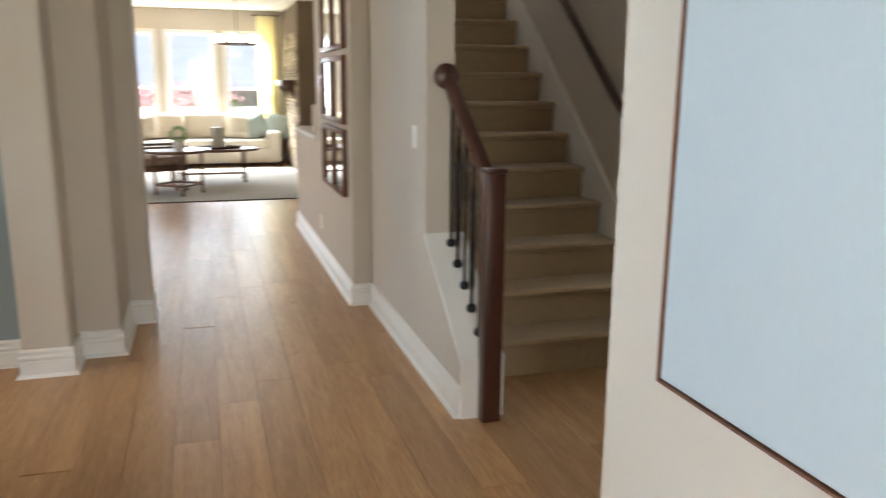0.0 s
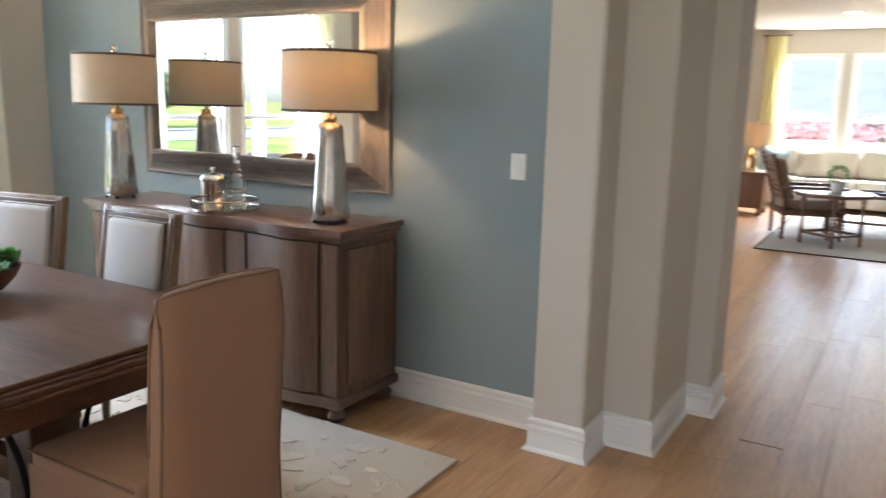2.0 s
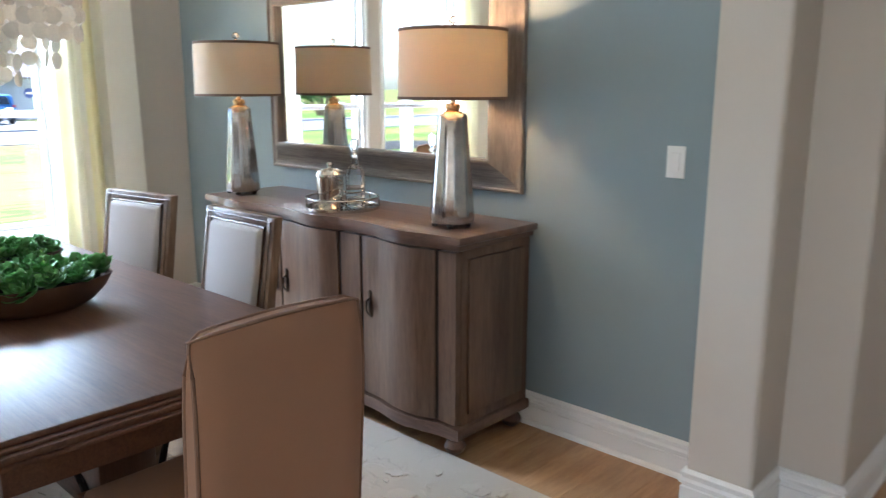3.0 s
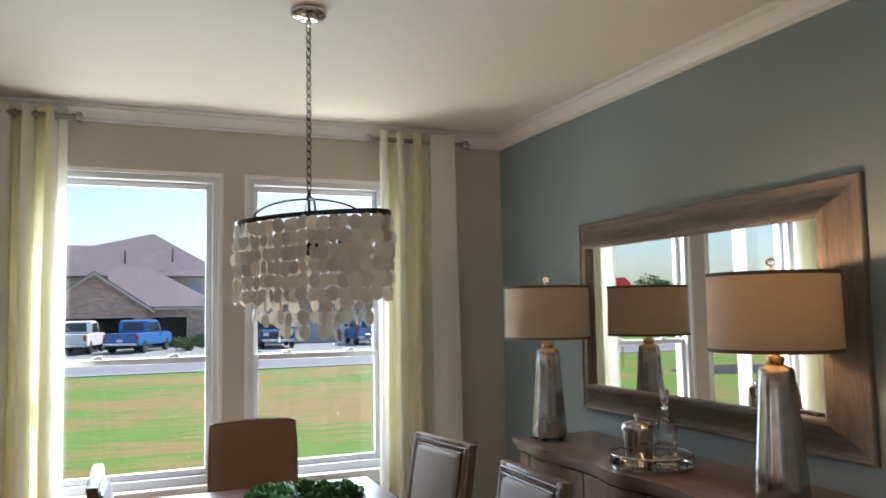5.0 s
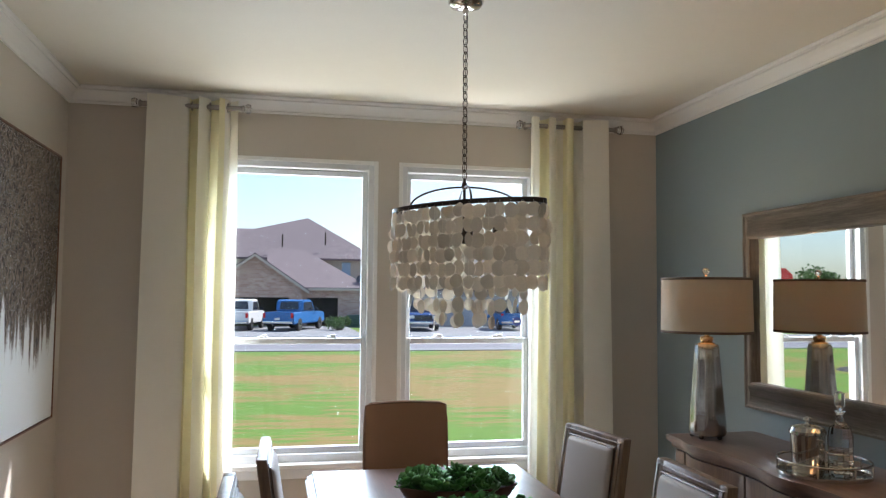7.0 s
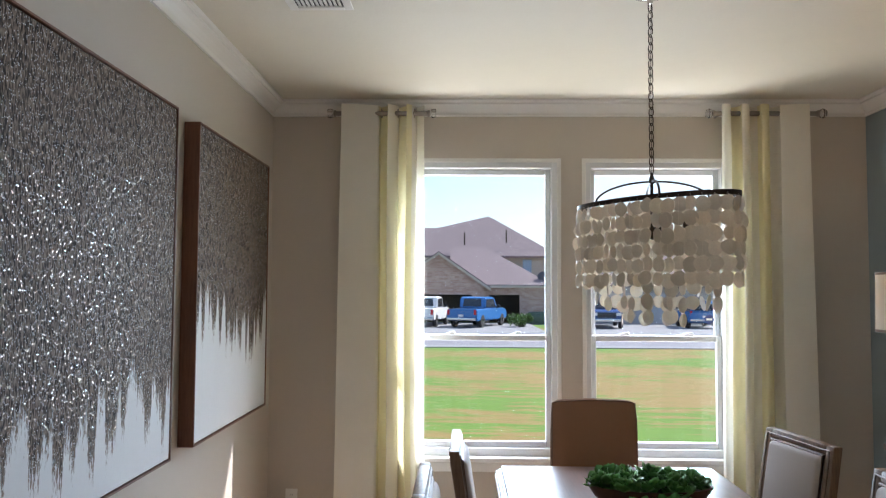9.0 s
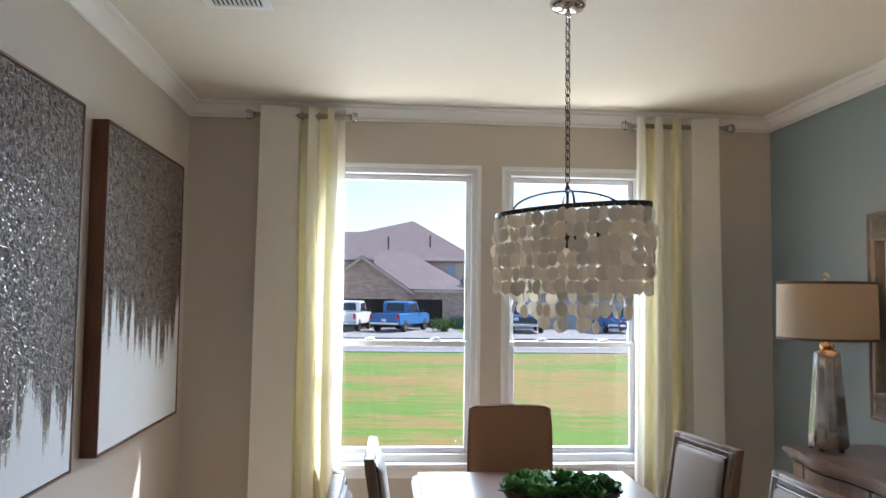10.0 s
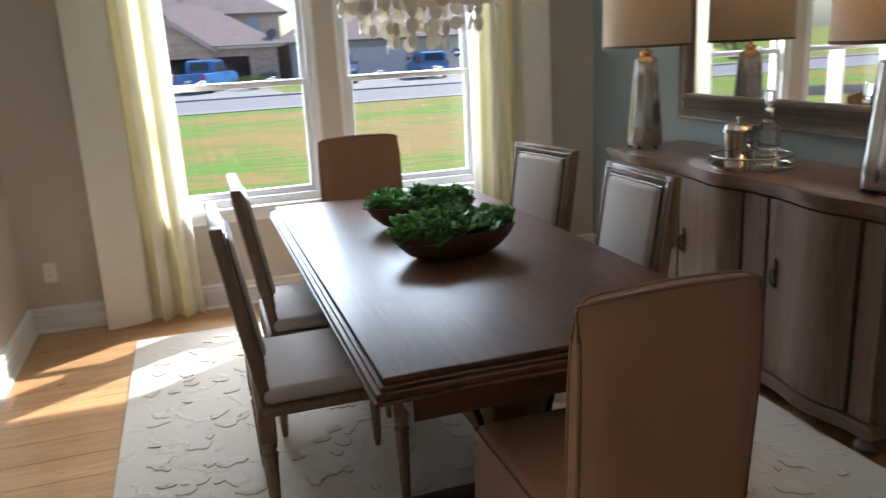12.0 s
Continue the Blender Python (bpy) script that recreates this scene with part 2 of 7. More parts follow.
def sweep(bm, corners, profile, closed=False):
    """A moulding: the profile's (out, up) run along corners (x, y, z), out to the left of the way, mitred."""
    pts = [Vector(c) for c in corners]
    n, rows = len(pts), []
    for i, p in enumerate(pts):
        d0 = (p - pts[i - 1]).normalized() if i or closed else (pts[1] - p).normalized()
        d1 = (pts[(i + 1) % n] - p).normalized() if i < n - 1 or closed else d0
        n0, n1 = Vector((-d0.y, d0.x, 0)), Vector((-d1.y, d1.x, 0))
        m = (n0 + n1).normalized()
        m = m / max(0.3, m.dot(n0))
        rows.append([bm.verts.new(p + m * o + Vector((0, 0, u))) for o, u in profile])
    k = len(profile)
    for i in range(n if closed else n - 1):
        a, b = rows[i], rows[(i + 1) % n]
        for j in range(k):
            bm.faces.new((a[j], a[(j + 1) % k], b[(j + 1) % k], b[j]))
    if not closed:
        bm.faces.new(rows[0]), bm.faces.new(rows[-1][::-1])
    return bm


def extrude_poly(bm, pts, depth, axis="y", at=0.0):
    """A flat outline, given thickness along one axis."""
    def place(a, b, c):
        return {"y": (a, c, b), "x": (c, a, b), "z": (a, b, c)}[axis]
    lo = [bm.verts.new(place(a, b, at)) for a, b in pts]
    hi = [bm.verts.new(place(a, b, at + depth)) for a, b in pts]
    n = len(pts)
    bm.faces.new(lo[::-1]), bm.faces.new(hi)
    for i in range(n):
        bm.faces.new((lo[i], lo[(i + 1) % n], hi[(i + 1) % n], hi[i]))
    return bm


# ---- the rooms ----
WX, AY, BY, CZ = -3.76, 1.115, 4.71, 2.745      # window wall, art wall, blue wall, ceiling
WIN = [(1.955, 2.863), (3.013, 3.89)]           # the dining room's two windows along y
WZ0, WZ1, WZM = 0.60, 2.385, 1.30

bm = bmesh.new()
T0 = WX - 0.2
box(bm, T0, WX, AY - 0.15, BY + 0.15, -0.6, WZ0)
box(bm, T0, WX, AY - 0.15, BY + 0.15, WZ1, CZ + 0.3)
box(bm, T0, WX, AY - 0.15, WIN[0][0], WZ0, WZ1)
box(bm, T0, WX, WIN[0][1], WIN[1][0], WZ0, WZ1)
box(bm, T0, WX, WIN[1][1], BY + 0.15, WZ0, WZ1)
struct("wall_west", bm, WALL, "greige painted wall with two tall windows", False)
struct("wall_south", boxed(WX, 0.14, AY - 0.15, AY, -0.05, CZ), WALL, "greige painted dining room wall behind two paintings", False)
struct("wall_north", boxed(WX, -0.09, BY, BY + 0.15, -0.05, CZ), BLUE, "blue-grey painted accent wall behind the sideboard", False)
bm = bmesh.new()
# the stepped end of the wall between dining room and hall
extrude_poly(bm, [(-0.09, 4.515), (0.138, 4.515), (0.138, 4.755), (0.353, 4.755), (0.353, 5.335), (0.475, 5.335), (0.475, 5.61), (-0.09, 5.61)], CZ + 0.05, "z", -0.05)
round_edges = [e for e in bm.edges if abs(e.verts[0].co.z - e.verts[1].co.z) > 1 and (round(e.verts[0].co.x, 3), round(e.verts[0].co.y, 3)) in ((0.138, 4.515), (0.353, 4.755), (0.475, 5.335))]
bmesh.ops.bevel(bm, geom=round_edges, offset=0.018, segments=5, profile=0.5, affect="EDGES")
struct("column_1", bm, WALL, "greige stepped wall end between dining room and hall", False)
struct("header_beam", boxed(-0.09, 0.138, AY, 4.515, 2.46, CZ), WALL, "greige header over the dining room opening", False)
# foyer
struct("wall_foyer_west", boxed(-0.01, 0.14, -1.6, AY - 0.15, -0.05, CZ), WALL, "greige foyer wall", False)
bm = bmesh.new()
box(bm, -0.01, 0.45, -1.75, -1.6, -0.05, CZ)
box(bm, 1.45, 3.3, -1.75, -1.6, -0.05, CZ)
box(bm, 0.45, 1.45, -1.75, -1.6, 2.4, CZ)
struct("wall_foyer_south", bm, WALL, "greige entrance wall with an open doorway", False)
struct("wall_foyer_east", boxed(1.87, 1.99, -1.6, 2.13, -0.05, CZ), WALL, "warm white foyer wall end beside the stairs", False)
# stair side wall: full wall, low sloped wall, then the hall wall with the opening above a ledge
struct("wall_hall_east", boxed(1.89, 2.03, 4.03, 5.38, -0.05, CZ), WALL, "pale hall wall beside the stairs", False)
bm = bmesh.new()
extrude_poly(bm, [(3.44, -0.05), (4.03, -0.05), (4.03, 0.72), (3.44, 0.27)], 0.19, "x", 1.89)
struct("wall_stair_low", bm, WALL, "low sloped wall beside the stairs", False)
struct("wall_hall_mirrors", boxed(1.765, 2.03, 5.38, 7.0, -0.05, CZ), WALL, "pale hall wall with three paned mirrors", False)
struct("wall_hall_half", boxed(1.765, 1.92, 7.0, 8.57, -0.05, 1.0), WALL, "half wall at the end of the hall", False)
struct("wall_stair_east", boxed(3.17, 3.3, -1.6, 9.0, -0.05, 5.0), WALL, "greige wall along the carpeted stairs", False)
# upper wall out of view, added to keep sky light off the stairs
struct("wall_stair_west", boxed(1.89, 2.03, 3.3, 8.12, CZ + 0.12, 4.9), WALL, "unseen greige wall above the stairs, closing out the sky", False)
# opening out of view, added for the lamp that lights the stairs
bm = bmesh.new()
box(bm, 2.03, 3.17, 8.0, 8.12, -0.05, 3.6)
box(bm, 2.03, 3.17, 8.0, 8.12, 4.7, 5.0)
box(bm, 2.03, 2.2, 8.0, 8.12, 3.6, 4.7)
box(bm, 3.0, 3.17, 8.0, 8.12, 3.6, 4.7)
struct("wall_stair_north", bm, WALL, "greige wall with an unseen window opening added at the stair head", False)
# living room shell
LY = 15.4
LW = [(-0.75, 0.10), (0.25, 1.12), (1.27, 2.05)]
LZ0, LZ1, LZM = 0.93, 2.37, 1.34
bm = bmesh.new()
box(bm, -4.2, 5.0, LY, LY + 0.2, -0.6, LZ0)
box(bm, -4.2, 5.0, LY, LY + 0.2, LZ1, CZ + 0.3)
for x0, x1 in ((-4.2, LW[0][0]), (LW[0][1], LW[1][0]), (LW[1][1], LW[2][0]), (LW[2][1], 5.0)):
    box(bm, x0, x1, LY, LY + 0.2, LZ0, LZ1)
struct("wall_living_north", bm, WALL, "greige living room wall with three windows", False)
# wide gap out of view, added to let in the lamp outside it
bm = bmesh.new()
box(bm, -4.35, -4.2, 5.6, 7.1, -0.05, CZ)
box(bm, -4.35, -4.2, 9.3, LY + 0.2, -0.05, CZ)
box(bm, -4.35, -4.2, 7.1, 9.3, 2.25, CZ)
struct("wall_living_west", bm, WALL, "greige living room wall with an unseen wide opening added for light", False)
struct("wall_living_south", boxed(-4.2, -0.09, 5.5, 5.61, -0.05, CZ), WALL, "greige living room wall", False)
struct("wall_living_east", boxed(5.0, 5.15, 8.0, LY + 0.2, -0.05, CZ), WALL, "greige living room wall", False)
struct("wall_kitchen_south", boxed(3.3, 5.0, 8.0, 8.12, -0.05, CZ), WALL, "greige wall", False)
# ceilings
bm = bmesh.new()
box(bm, WX - 0.2, 2.03, -1.75, 8.0, CZ, CZ + 0.12)
box(bm, -4.35, 5.15, 8.0, LY + 0.2, CZ, CZ + 0.12)
box(bm, 1.99, 3.3, -1.75, 3.3, CZ, CZ + 0.12)
box(bm, 1.99, 3.3, 3.3, 9.0, 4.9, 5.0)
box(bm, 2.03, 3.17, 3.18, 3.3, CZ + 0.12, 4.9)
struct("ceiling", bm, CEIL, "warm white textured ceiling", False)

# ---- mouldings ----
BASE = [(0, 0), (0.016, 0), (0.016, 0.080), (0.011, 0.084), (0.011, 0.090), (0.021, 0.097), (0.021, 0.106), (0.012, 0.114), (0.012, 0.124), (0.018, 0.130), (0.018, 0.137), (0.008, 0.145), (0, 0.146)]
SHOE = [(0, 0), (0.016, 0), (0.013, 0.009), (0.006, 0.015), (0, 0.017)]


def skirting(corners, label="white stepped baseboard"):
    bm = bmesh.new()
    sweep(bm, corners, BASE)
    ob = struct("baseboard", bm, TRIM, label, False)
    bm = bmesh.new()
    sweep(bm, [Vector(c) for c in corners], [(o + 0.018, u) for o, u in SHOE])
    part("shoe_mould", bm, TRIM, ob, "", False)


skirting([(-0.09, BY, 0), (WX, BY, 0), (WX, AY, 0), (0.14, AY, 0)])
skirting([(0.475, 5.61, 0), (0.475, 5.335, 0), (0.353, 5.335, 0), (0.353, 4.755, 0), (0.138, 4.755, 0), (0.138, 4.515, 0), (-0.09, 4.515, 0), (-0.09, BY - 0.02, 0)])
skirting([(1.89, 3.44, 0), (1.89, 5.38, 0), (1.765, 5.38, 0), (1.765, 8.57, 0)])
skirting([(1.87, -1.6, 0), (1.87, 2.13, 0), (1.99, 2.13, 0)])
skirting([(5.0, LY, 0), (-4.2, LY, 0), (-4.2, 9.3, 0)])
skirting([(-4.2, 7.1, 0), (-4.2, 5.61, 0), (-0.09, 5.61, 0)])
skirting([(3.17, -1.6, 0), (3.17, 3.7, 0)])
CROWN = [(0, 0), (0, -0.092), (0.012, -0.092), (0.014, -0.080), (0.008, -0.076), (0.010, -0.068), (0.020, -0.056), (0.036, -0.040), (0.050, -0.030), (0.056, -0.026), (0.056, -0.018), (0.072, -0.014), (0.076, -0.006), (0.076, 0)]
bm = bmesh.new()
sweep(bm, [(-0.09, BY, CZ - 0.001), (WX, BY, CZ - 0.001), (WX, AY, CZ - 0.001), (-0.09, AY, CZ - 0.001)], CROWN)
struct("trim_crown", bm, TRIM, "white crown moulding round the dining room ceiling", False)


# ---- windows ----
def window(name, a0, a1, z0, z1, zm, place, label, sill=True):
    """A white single-hung window. place(a, d, z): a along the wall, d out of the room from the wall's face."""
    def bx(bm, p0, p1, d0, d1, q0, q1, bevel=0.003):
        u, v = place(p0, d0, q0), place(p1, d1, q1)
        box(bm, min(u[0], v[0]), max(u[0], v[0]), min(u[1], v[1]), max(u[1], v[1]), q0, q1, bevel, 1)
    ob = tagged(new(name), label, kind="structure")
    bm = bmesh.new()
    for p0, p1, q0, q1 in ((a0, a0 + 0.045, z0, z1), (a1 - 0.045, a1, z0, z1), (a0 + 0.045, a1 - 0.045, z1 - 0.045, z1), (a0 + 0.045, a1 - 0.045, z0, z0 + 0.05)):
        bx(bm, p0, p1, 0.012, 0.11, q0, q1)
    part("window_frame", bm, VINYL, ob)
    bm = bmesh.new()
    for p0, p1, q0, q1 in ((a0 - 0.012, a0 + 0.012, z0, z1 + 0.012), (a1 - 0.012, a1 + 0.012, z0, z1 + 0.012), (a0 + 0.012, a1 - 0.012, z1 - 0.012, z1 + 0.012)):
        bx(bm, p0, p1, -0.004, 0.012, q0, q1, 0.002)
    part("inner_bead", bm, TRIM, ob)
    for nm, q0, q1, d in (("upper_sash", zm - 0.01, z1 - 0.045, 0.075), ("lower_sash", z0 + 0.05, zm + 0.025, 0.045)):
        bm = bmesh.new()
        w = 0.032
        p0, p1 = a0 + 0.045, a1 - 0.045
        for r in ((p0, p0 + w, q0, q1), (p1 - w, p1, q0, q1), (p0 + w, p1 - w, q0, q0 + 0.036), (p0 + w, p1 - w, q1 - 0.036, q1)):
            bx(bm, r[0], r[1], d, d + 0.028, r[2], r[3], 0.004)
        sash = part(nm, bm, VINYL, ob)
        bm = bmesh.new()
        bx(bm, p0 + w, p1 - w, d + 0.012, d + 0.016, q0 + 0.036, q1 - 0.036, 0)
        g = part("pane", bm, PANE, sash, "clear window glass", False)
        g.visible_shadow = False
    for f in (0.28, 0.72):
        bm = bmesh.new()
        c = a0 + f * (a1 - a0)
        bx(bm, c - 0.03, c + 0.03, 0.028, 0.048, zm + 0.025, zm + 0.037, 0.003)
        bx(bm, c - 0.008, c + 0.026, 0.02, 0.036, zm + 0.037, zm + 0.046, 0.003)
        part("sash_lock", bm, VINYL, ob)
    if sill:
        bm = bmesh.new()
        bx(bm, a0 - 0.05, a1 + 0.05, -0.045, 0.02, z0 - 0.028, z0 + 0.004, 0.006)
        part("window_sill", bm, TRIM, ob)
        bm = bmesh.new()
        bx(bm, a0 - 0.03, a1 + 0.03, -0.016, -0.001, z0 - 0.085, z0 - 0.028, 0.003)
        part("sill_apron", bm, TRIM, ob)
    return ob


for i, (a0, a1) in enumerate(WIN):
    window("window_%d" % (i + 1), a0, a1, WZ0, WZ1, WZM, lambda a, d, z: (WX - d, a, z), "white vinyl single-hung dining room window")
for i, (a0, a1) in enumerate(LW):
    window("window_%d" % (i + 3), a0, a1, LZ0, LZ1, LZM, lambda a, d, z: (a, LY + d, z), "white vinyl single-hung living room window")

# ---- dining room materials ----
TABLEWOOD = wood("walnut_table_wood", (0.045, 0.018, 0.010), (0.125, 0.060, 0.034), "x", 0.37, 8, coat=0.0, bump=0.04)
TABLEWOOD.node_tree.nodes["Principled BSDF"].inputs["Specular IOR Level"].default_value = 0.33
TABLELEG = wood("walnut_table_leg", (0.045, 0.018, 0.010), (0.125, 0.060, 0.034), "z", 0.35, 8, coat=0.2)
BUFFET = wood("brown_buffet_wood", (0.078, 0.042, 0.026), (0.20, 0.118, 0.074), "z", 0.38, 7, coat=0.15)
BUFFETTOP = wood("brown_buffet_top", (0.075, 0.038, 0.026), (0.18, 0.105, 0.07), "x", 0.3, 7, coat=0.35)
CHAIRWOOD = wood("weathered_chair_wood", (0.10, 0.058, 0.033), (0.26, 0.165, 0.10), "z", 0.45, 9, bump=0.25)
LINEN = mat("grey_linen", (0.45, 0.395, 0.355), 0.85, var=0.08, scale=5, fine=420, bump=0.3, sheen=0.25)
SLIP = mat("tan_slipcover", (0.30, 0.158, 0.085), 0.74, var=0.10, scale=4, fine=380, bump=0.25, sheen=0.12)
PIPING = mat("tan_piping", (0.20, 0.11, 0.065), 0.75, var=0.1, bump=0.1)
MFRAME = wood("weathered_grey_frame", (0.085, 0.070, 0.058), (0.26, 0.228, 0.195), "x", 0.5, 10, bump=0.4)
MFRAMEV = wood("weathered_grey_frame_upright", (0.085, 0.070, 0.058), (0.26, 0.228, 0.195), "z", 0.5, 10, bump=0.4)
MIRROR = mat("mirror_silver", (0.90, 0.91, 0.90), 0.015, 1.0, var=0.0, bump=0)
MERCURY = mat("mercury_glass", (0.47, 0.45, 0.42), 0.15, 0.92, var=0.6, scale=22, fine=170, bump=0.12)
BRASS = mat("brass", (0.62, 0.42, 0.22), 0.25, 1.0, var=0.1)
NICKEL = mat("polished_nickel", (0.60, 0.57, 0.52), 0.14, 1.0, var=0.08, bump=0.02)
DARKMETAL = mat("bronze_metal", (0.06, 0.045, 0.035), 0.35, 0.8, var=0.3)
CRYSTAL = glass("crystal", (0.97, 0.98, 1.0), 0.0, False)
BOWL = mat("brown_wood_bowl", (0.095, 0.045, 0.022), 0.5, var=0.3, scale=9, fine=90, bump=0.2)
PLATE = mat("white_plastic", (0.80, 0.79, 0.76), 0.3, var=0.01, bump=0)
SOCKET = mat("dark_slot", (0.03, 0.03, 0.03), 0.6, bump=0)


def translucent(name, base, through_colour, share, rough=0.8, var=0.1, scale=6, fine=250, stretch=(1, 1, 1), rand=0.0):
    m = mat(name, base, rough, var=var, scale=scale, fine=fine, bump=0.15, stretch=stretch, rand=rand)
    n, l = m.node_tree.nodes, m.node_tree.links
    t, mx = n.new("ShaderNodeBsdfTranslucent"), n.new("ShaderNodeMixShader")
    t.inputs[0].default_value, mx.inputs[0].default_value = (*through_colour, 1), share
    l.new(n["Principled BSDF"].outputs[0], mx.inputs[1]), l.new(t.outputs[0], mx.inputs[2])
    l.new(mx.outputs[0], n["Material Output"].inputs[0])
    return m


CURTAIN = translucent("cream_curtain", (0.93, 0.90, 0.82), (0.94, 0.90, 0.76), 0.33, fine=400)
# cream cloth again, with window light coming through put in as yellow
CURTAIN_BACKLIT = translucent("backlit_yellow_curtain", (0.93, 0.88, 0.64), (0.96, 0.90, 0.58), 0.45, fine=400)
SHADE = translucent("linen_shade", (0.50, 0.43, 0.33), (0.80, 0.66, 0.44), 0.2, fine=500)
CAPIZ = translucent("capiz_shell", (0.72, 0.65, 0.55), (0.90, 0.83, 0.72), 0.45, rough=0.28, var=0.35, scale=35, fine=160, rand=0.30)
LEAF = translucent("succulent_leaf", (0.11, 0.29, 0.075), (0.16, 0.40, 0.07), 0.2, rough=0.45, var=0.4, scale=14, fine=60, rand=0.25)


def rug_material():
    m = mat("cream_carved_rug", (0.55, 0.48, 0.385), 0.95, var=0.07, scale=5, fine=300, bump=0.4, sheen=0.2)
    n, l = m.node_tree.nodes, m.node_tree.links
    tc, wv = n.new("ShaderNodeTexCoord"), n.new("ShaderNodeTexNoise")
    wv.inputs["Scale"].default_value, wv.inputs["Detail"].default_value = 13, 2
    sc, ad = n.new("ShaderNodeVectorMath"), n.new("ShaderNodeVectorMath")
    sc.operation = "SCALE"
    sc.inputs["Scale"].default_value = 0.13
    l.new(tc.outputs["Object"], wv.inputs["Vector"]), l.new(wv.outputs["Color"], sc.inputs[0])
    l.new(tc.outputs["Object"], ad.inputs[0]), l.new(sc.outputs[0], ad.inputs[1])
    vo, ms = n.new("ShaderNodeTexVoronoi"), n.new("ShaderNodeTexNoise")
    vo.feature = "DISTANCE_TO_EDGE"
    vo.inputs["Scale"].default_value, ms.inputs["Scale"].default_value = 5.2, 7.0
    l.new(ad.outputs[0], vo.inputs["Vector"]), l.new(tc.outputs["Object"], ms.inputs["Vector"])
    r1, r2, mu = n.new("ShaderNodeValToRGB"), n.new("ShaderNodeValToRGB"), n.new("ShaderNodeMath")
    r1.color_ramp.elements[0].position, r1.color_ramp.elements[1].position = 0.015, 0.07
    r1.color_ramp.elements[0].color, r1.color_ramp.elements[1].color = (1, 1, 1, 1), (0, 0, 0, 1)
    r2.color_ramp.elements[0].position, r2.color_ramp.elements[1].position = 0.46, 0.56
    mu.operation = "MULTIPLY"
    l.new(vo.outputs["Distance"], r1.inputs[0]), l.new(ms.outputs[0], r2.inputs[0])
    l.new(r1.outputs[0], mu.inputs[0]), l.new(r2.outputs[0], mu.inputs[1])
    bp = n.new("ShaderNodeBump")
    bp.inputs["Strength"].default_value, bp.inputs["Distance"].default_value = 0.5, 0.006
    old = [q for q in n if q.type == "BUMP" and q != bp][0]
    l.new(mu.outputs[0], bp.inputs["Height"]), l.new(old.outputs[0], bp.inputs["Normal"])
    l.new(bp.outputs[0], n["Principled BSDF"].inputs["Normal"])
    return m


RUG = rug_material()

# ---- rug ----
rug = thing("area_rug", "cream wool rug with a carved pattern under the dining table", "rug")
bm = boxed(-3.33, -0.29, 1.70, 4.215, 0.001, 0.014, 0.005, 2)
part("rug_body", bm, RUG, rug)
bm = bmesh.new()
tube(bm, [(-3.33, 1.70, 0.007), (-0.29, 1.70, 0.007), (-0.29, 4.215, 0.007), (-3.33, 4.215, 0.007)], 0.006, 6, True)
part("binding", bm, mat("rug_binding", (0.45, 0.40, 0.33), 0.9), rug, "stitched cream rug edge")
# raised scalloped patches of the pile
rng = random.Random(11)
bm = bmesh.new()
for k in range(430):
    cx, cy = rng.uniform(-3.22, -0.40), rng.uniform(1.80, 4.11)
    rad, turn, lobes, el = rng.uniform(0.022, 0.062), rng.uniform(0, 6.28), rng.choice((2, 3, 3, 4)), rng.uniform(0.45, 0.8)
    rows = []
    for z, grow in ((0.0135, 1.0), (0.0185, 0.97), (0.0195, 0.88)):
        row = []
        for q in range(24):
            a = 2 * math.pi * q / 24
            r = rad * grow * (0.72 + 0.34 * abs(math.sin(lobes * a / 2 + k)) + 0.05 * math.sin(7 * a + k))
            u, v = r * math.cos(a), r * math.sin(a) * el
            row.append(bm.verts.new((cx + u * math.cos(turn) - v * math.sin(turn), cy + u * math.sin(turn) + v * math.cos(turn), z)))
        rows.append(row)
    mid = bm.verts.new((cx, cy, 0.0150))
    for p, q in zip(rows, rows[1:]):
        for i in range(24):
            bm.faces.new((p[i], p[(i + 1) % 24], q[(i + 1) % 24], q[i]))
    for i in range(24):
        bm.faces.new((rows[-1][i], rows[-1][(i + 1) % 24], mid))
tagged(part("relief", bm, RUG, rug, "raised wool scrolls of the rug"), kind="stuff")

# ---- dining table ----
table = thing("dining_table", "dark walnut rectangular trestle dining table on a cream rug", "table", pose(-1.755, 2.965, 0.014))
TL, TW, TZ = 2.24, 1.06, 0.741
bm = bmesh.new()
box(bm, -TL / 2 + 0.03, TL / 2 - 0.03, -TW / 2 + 0.03, TW / 2 - 0.03, TZ - 0.016, TZ, 0.004, 3)
part("tabletop", bm, TABLEWOOD, table)
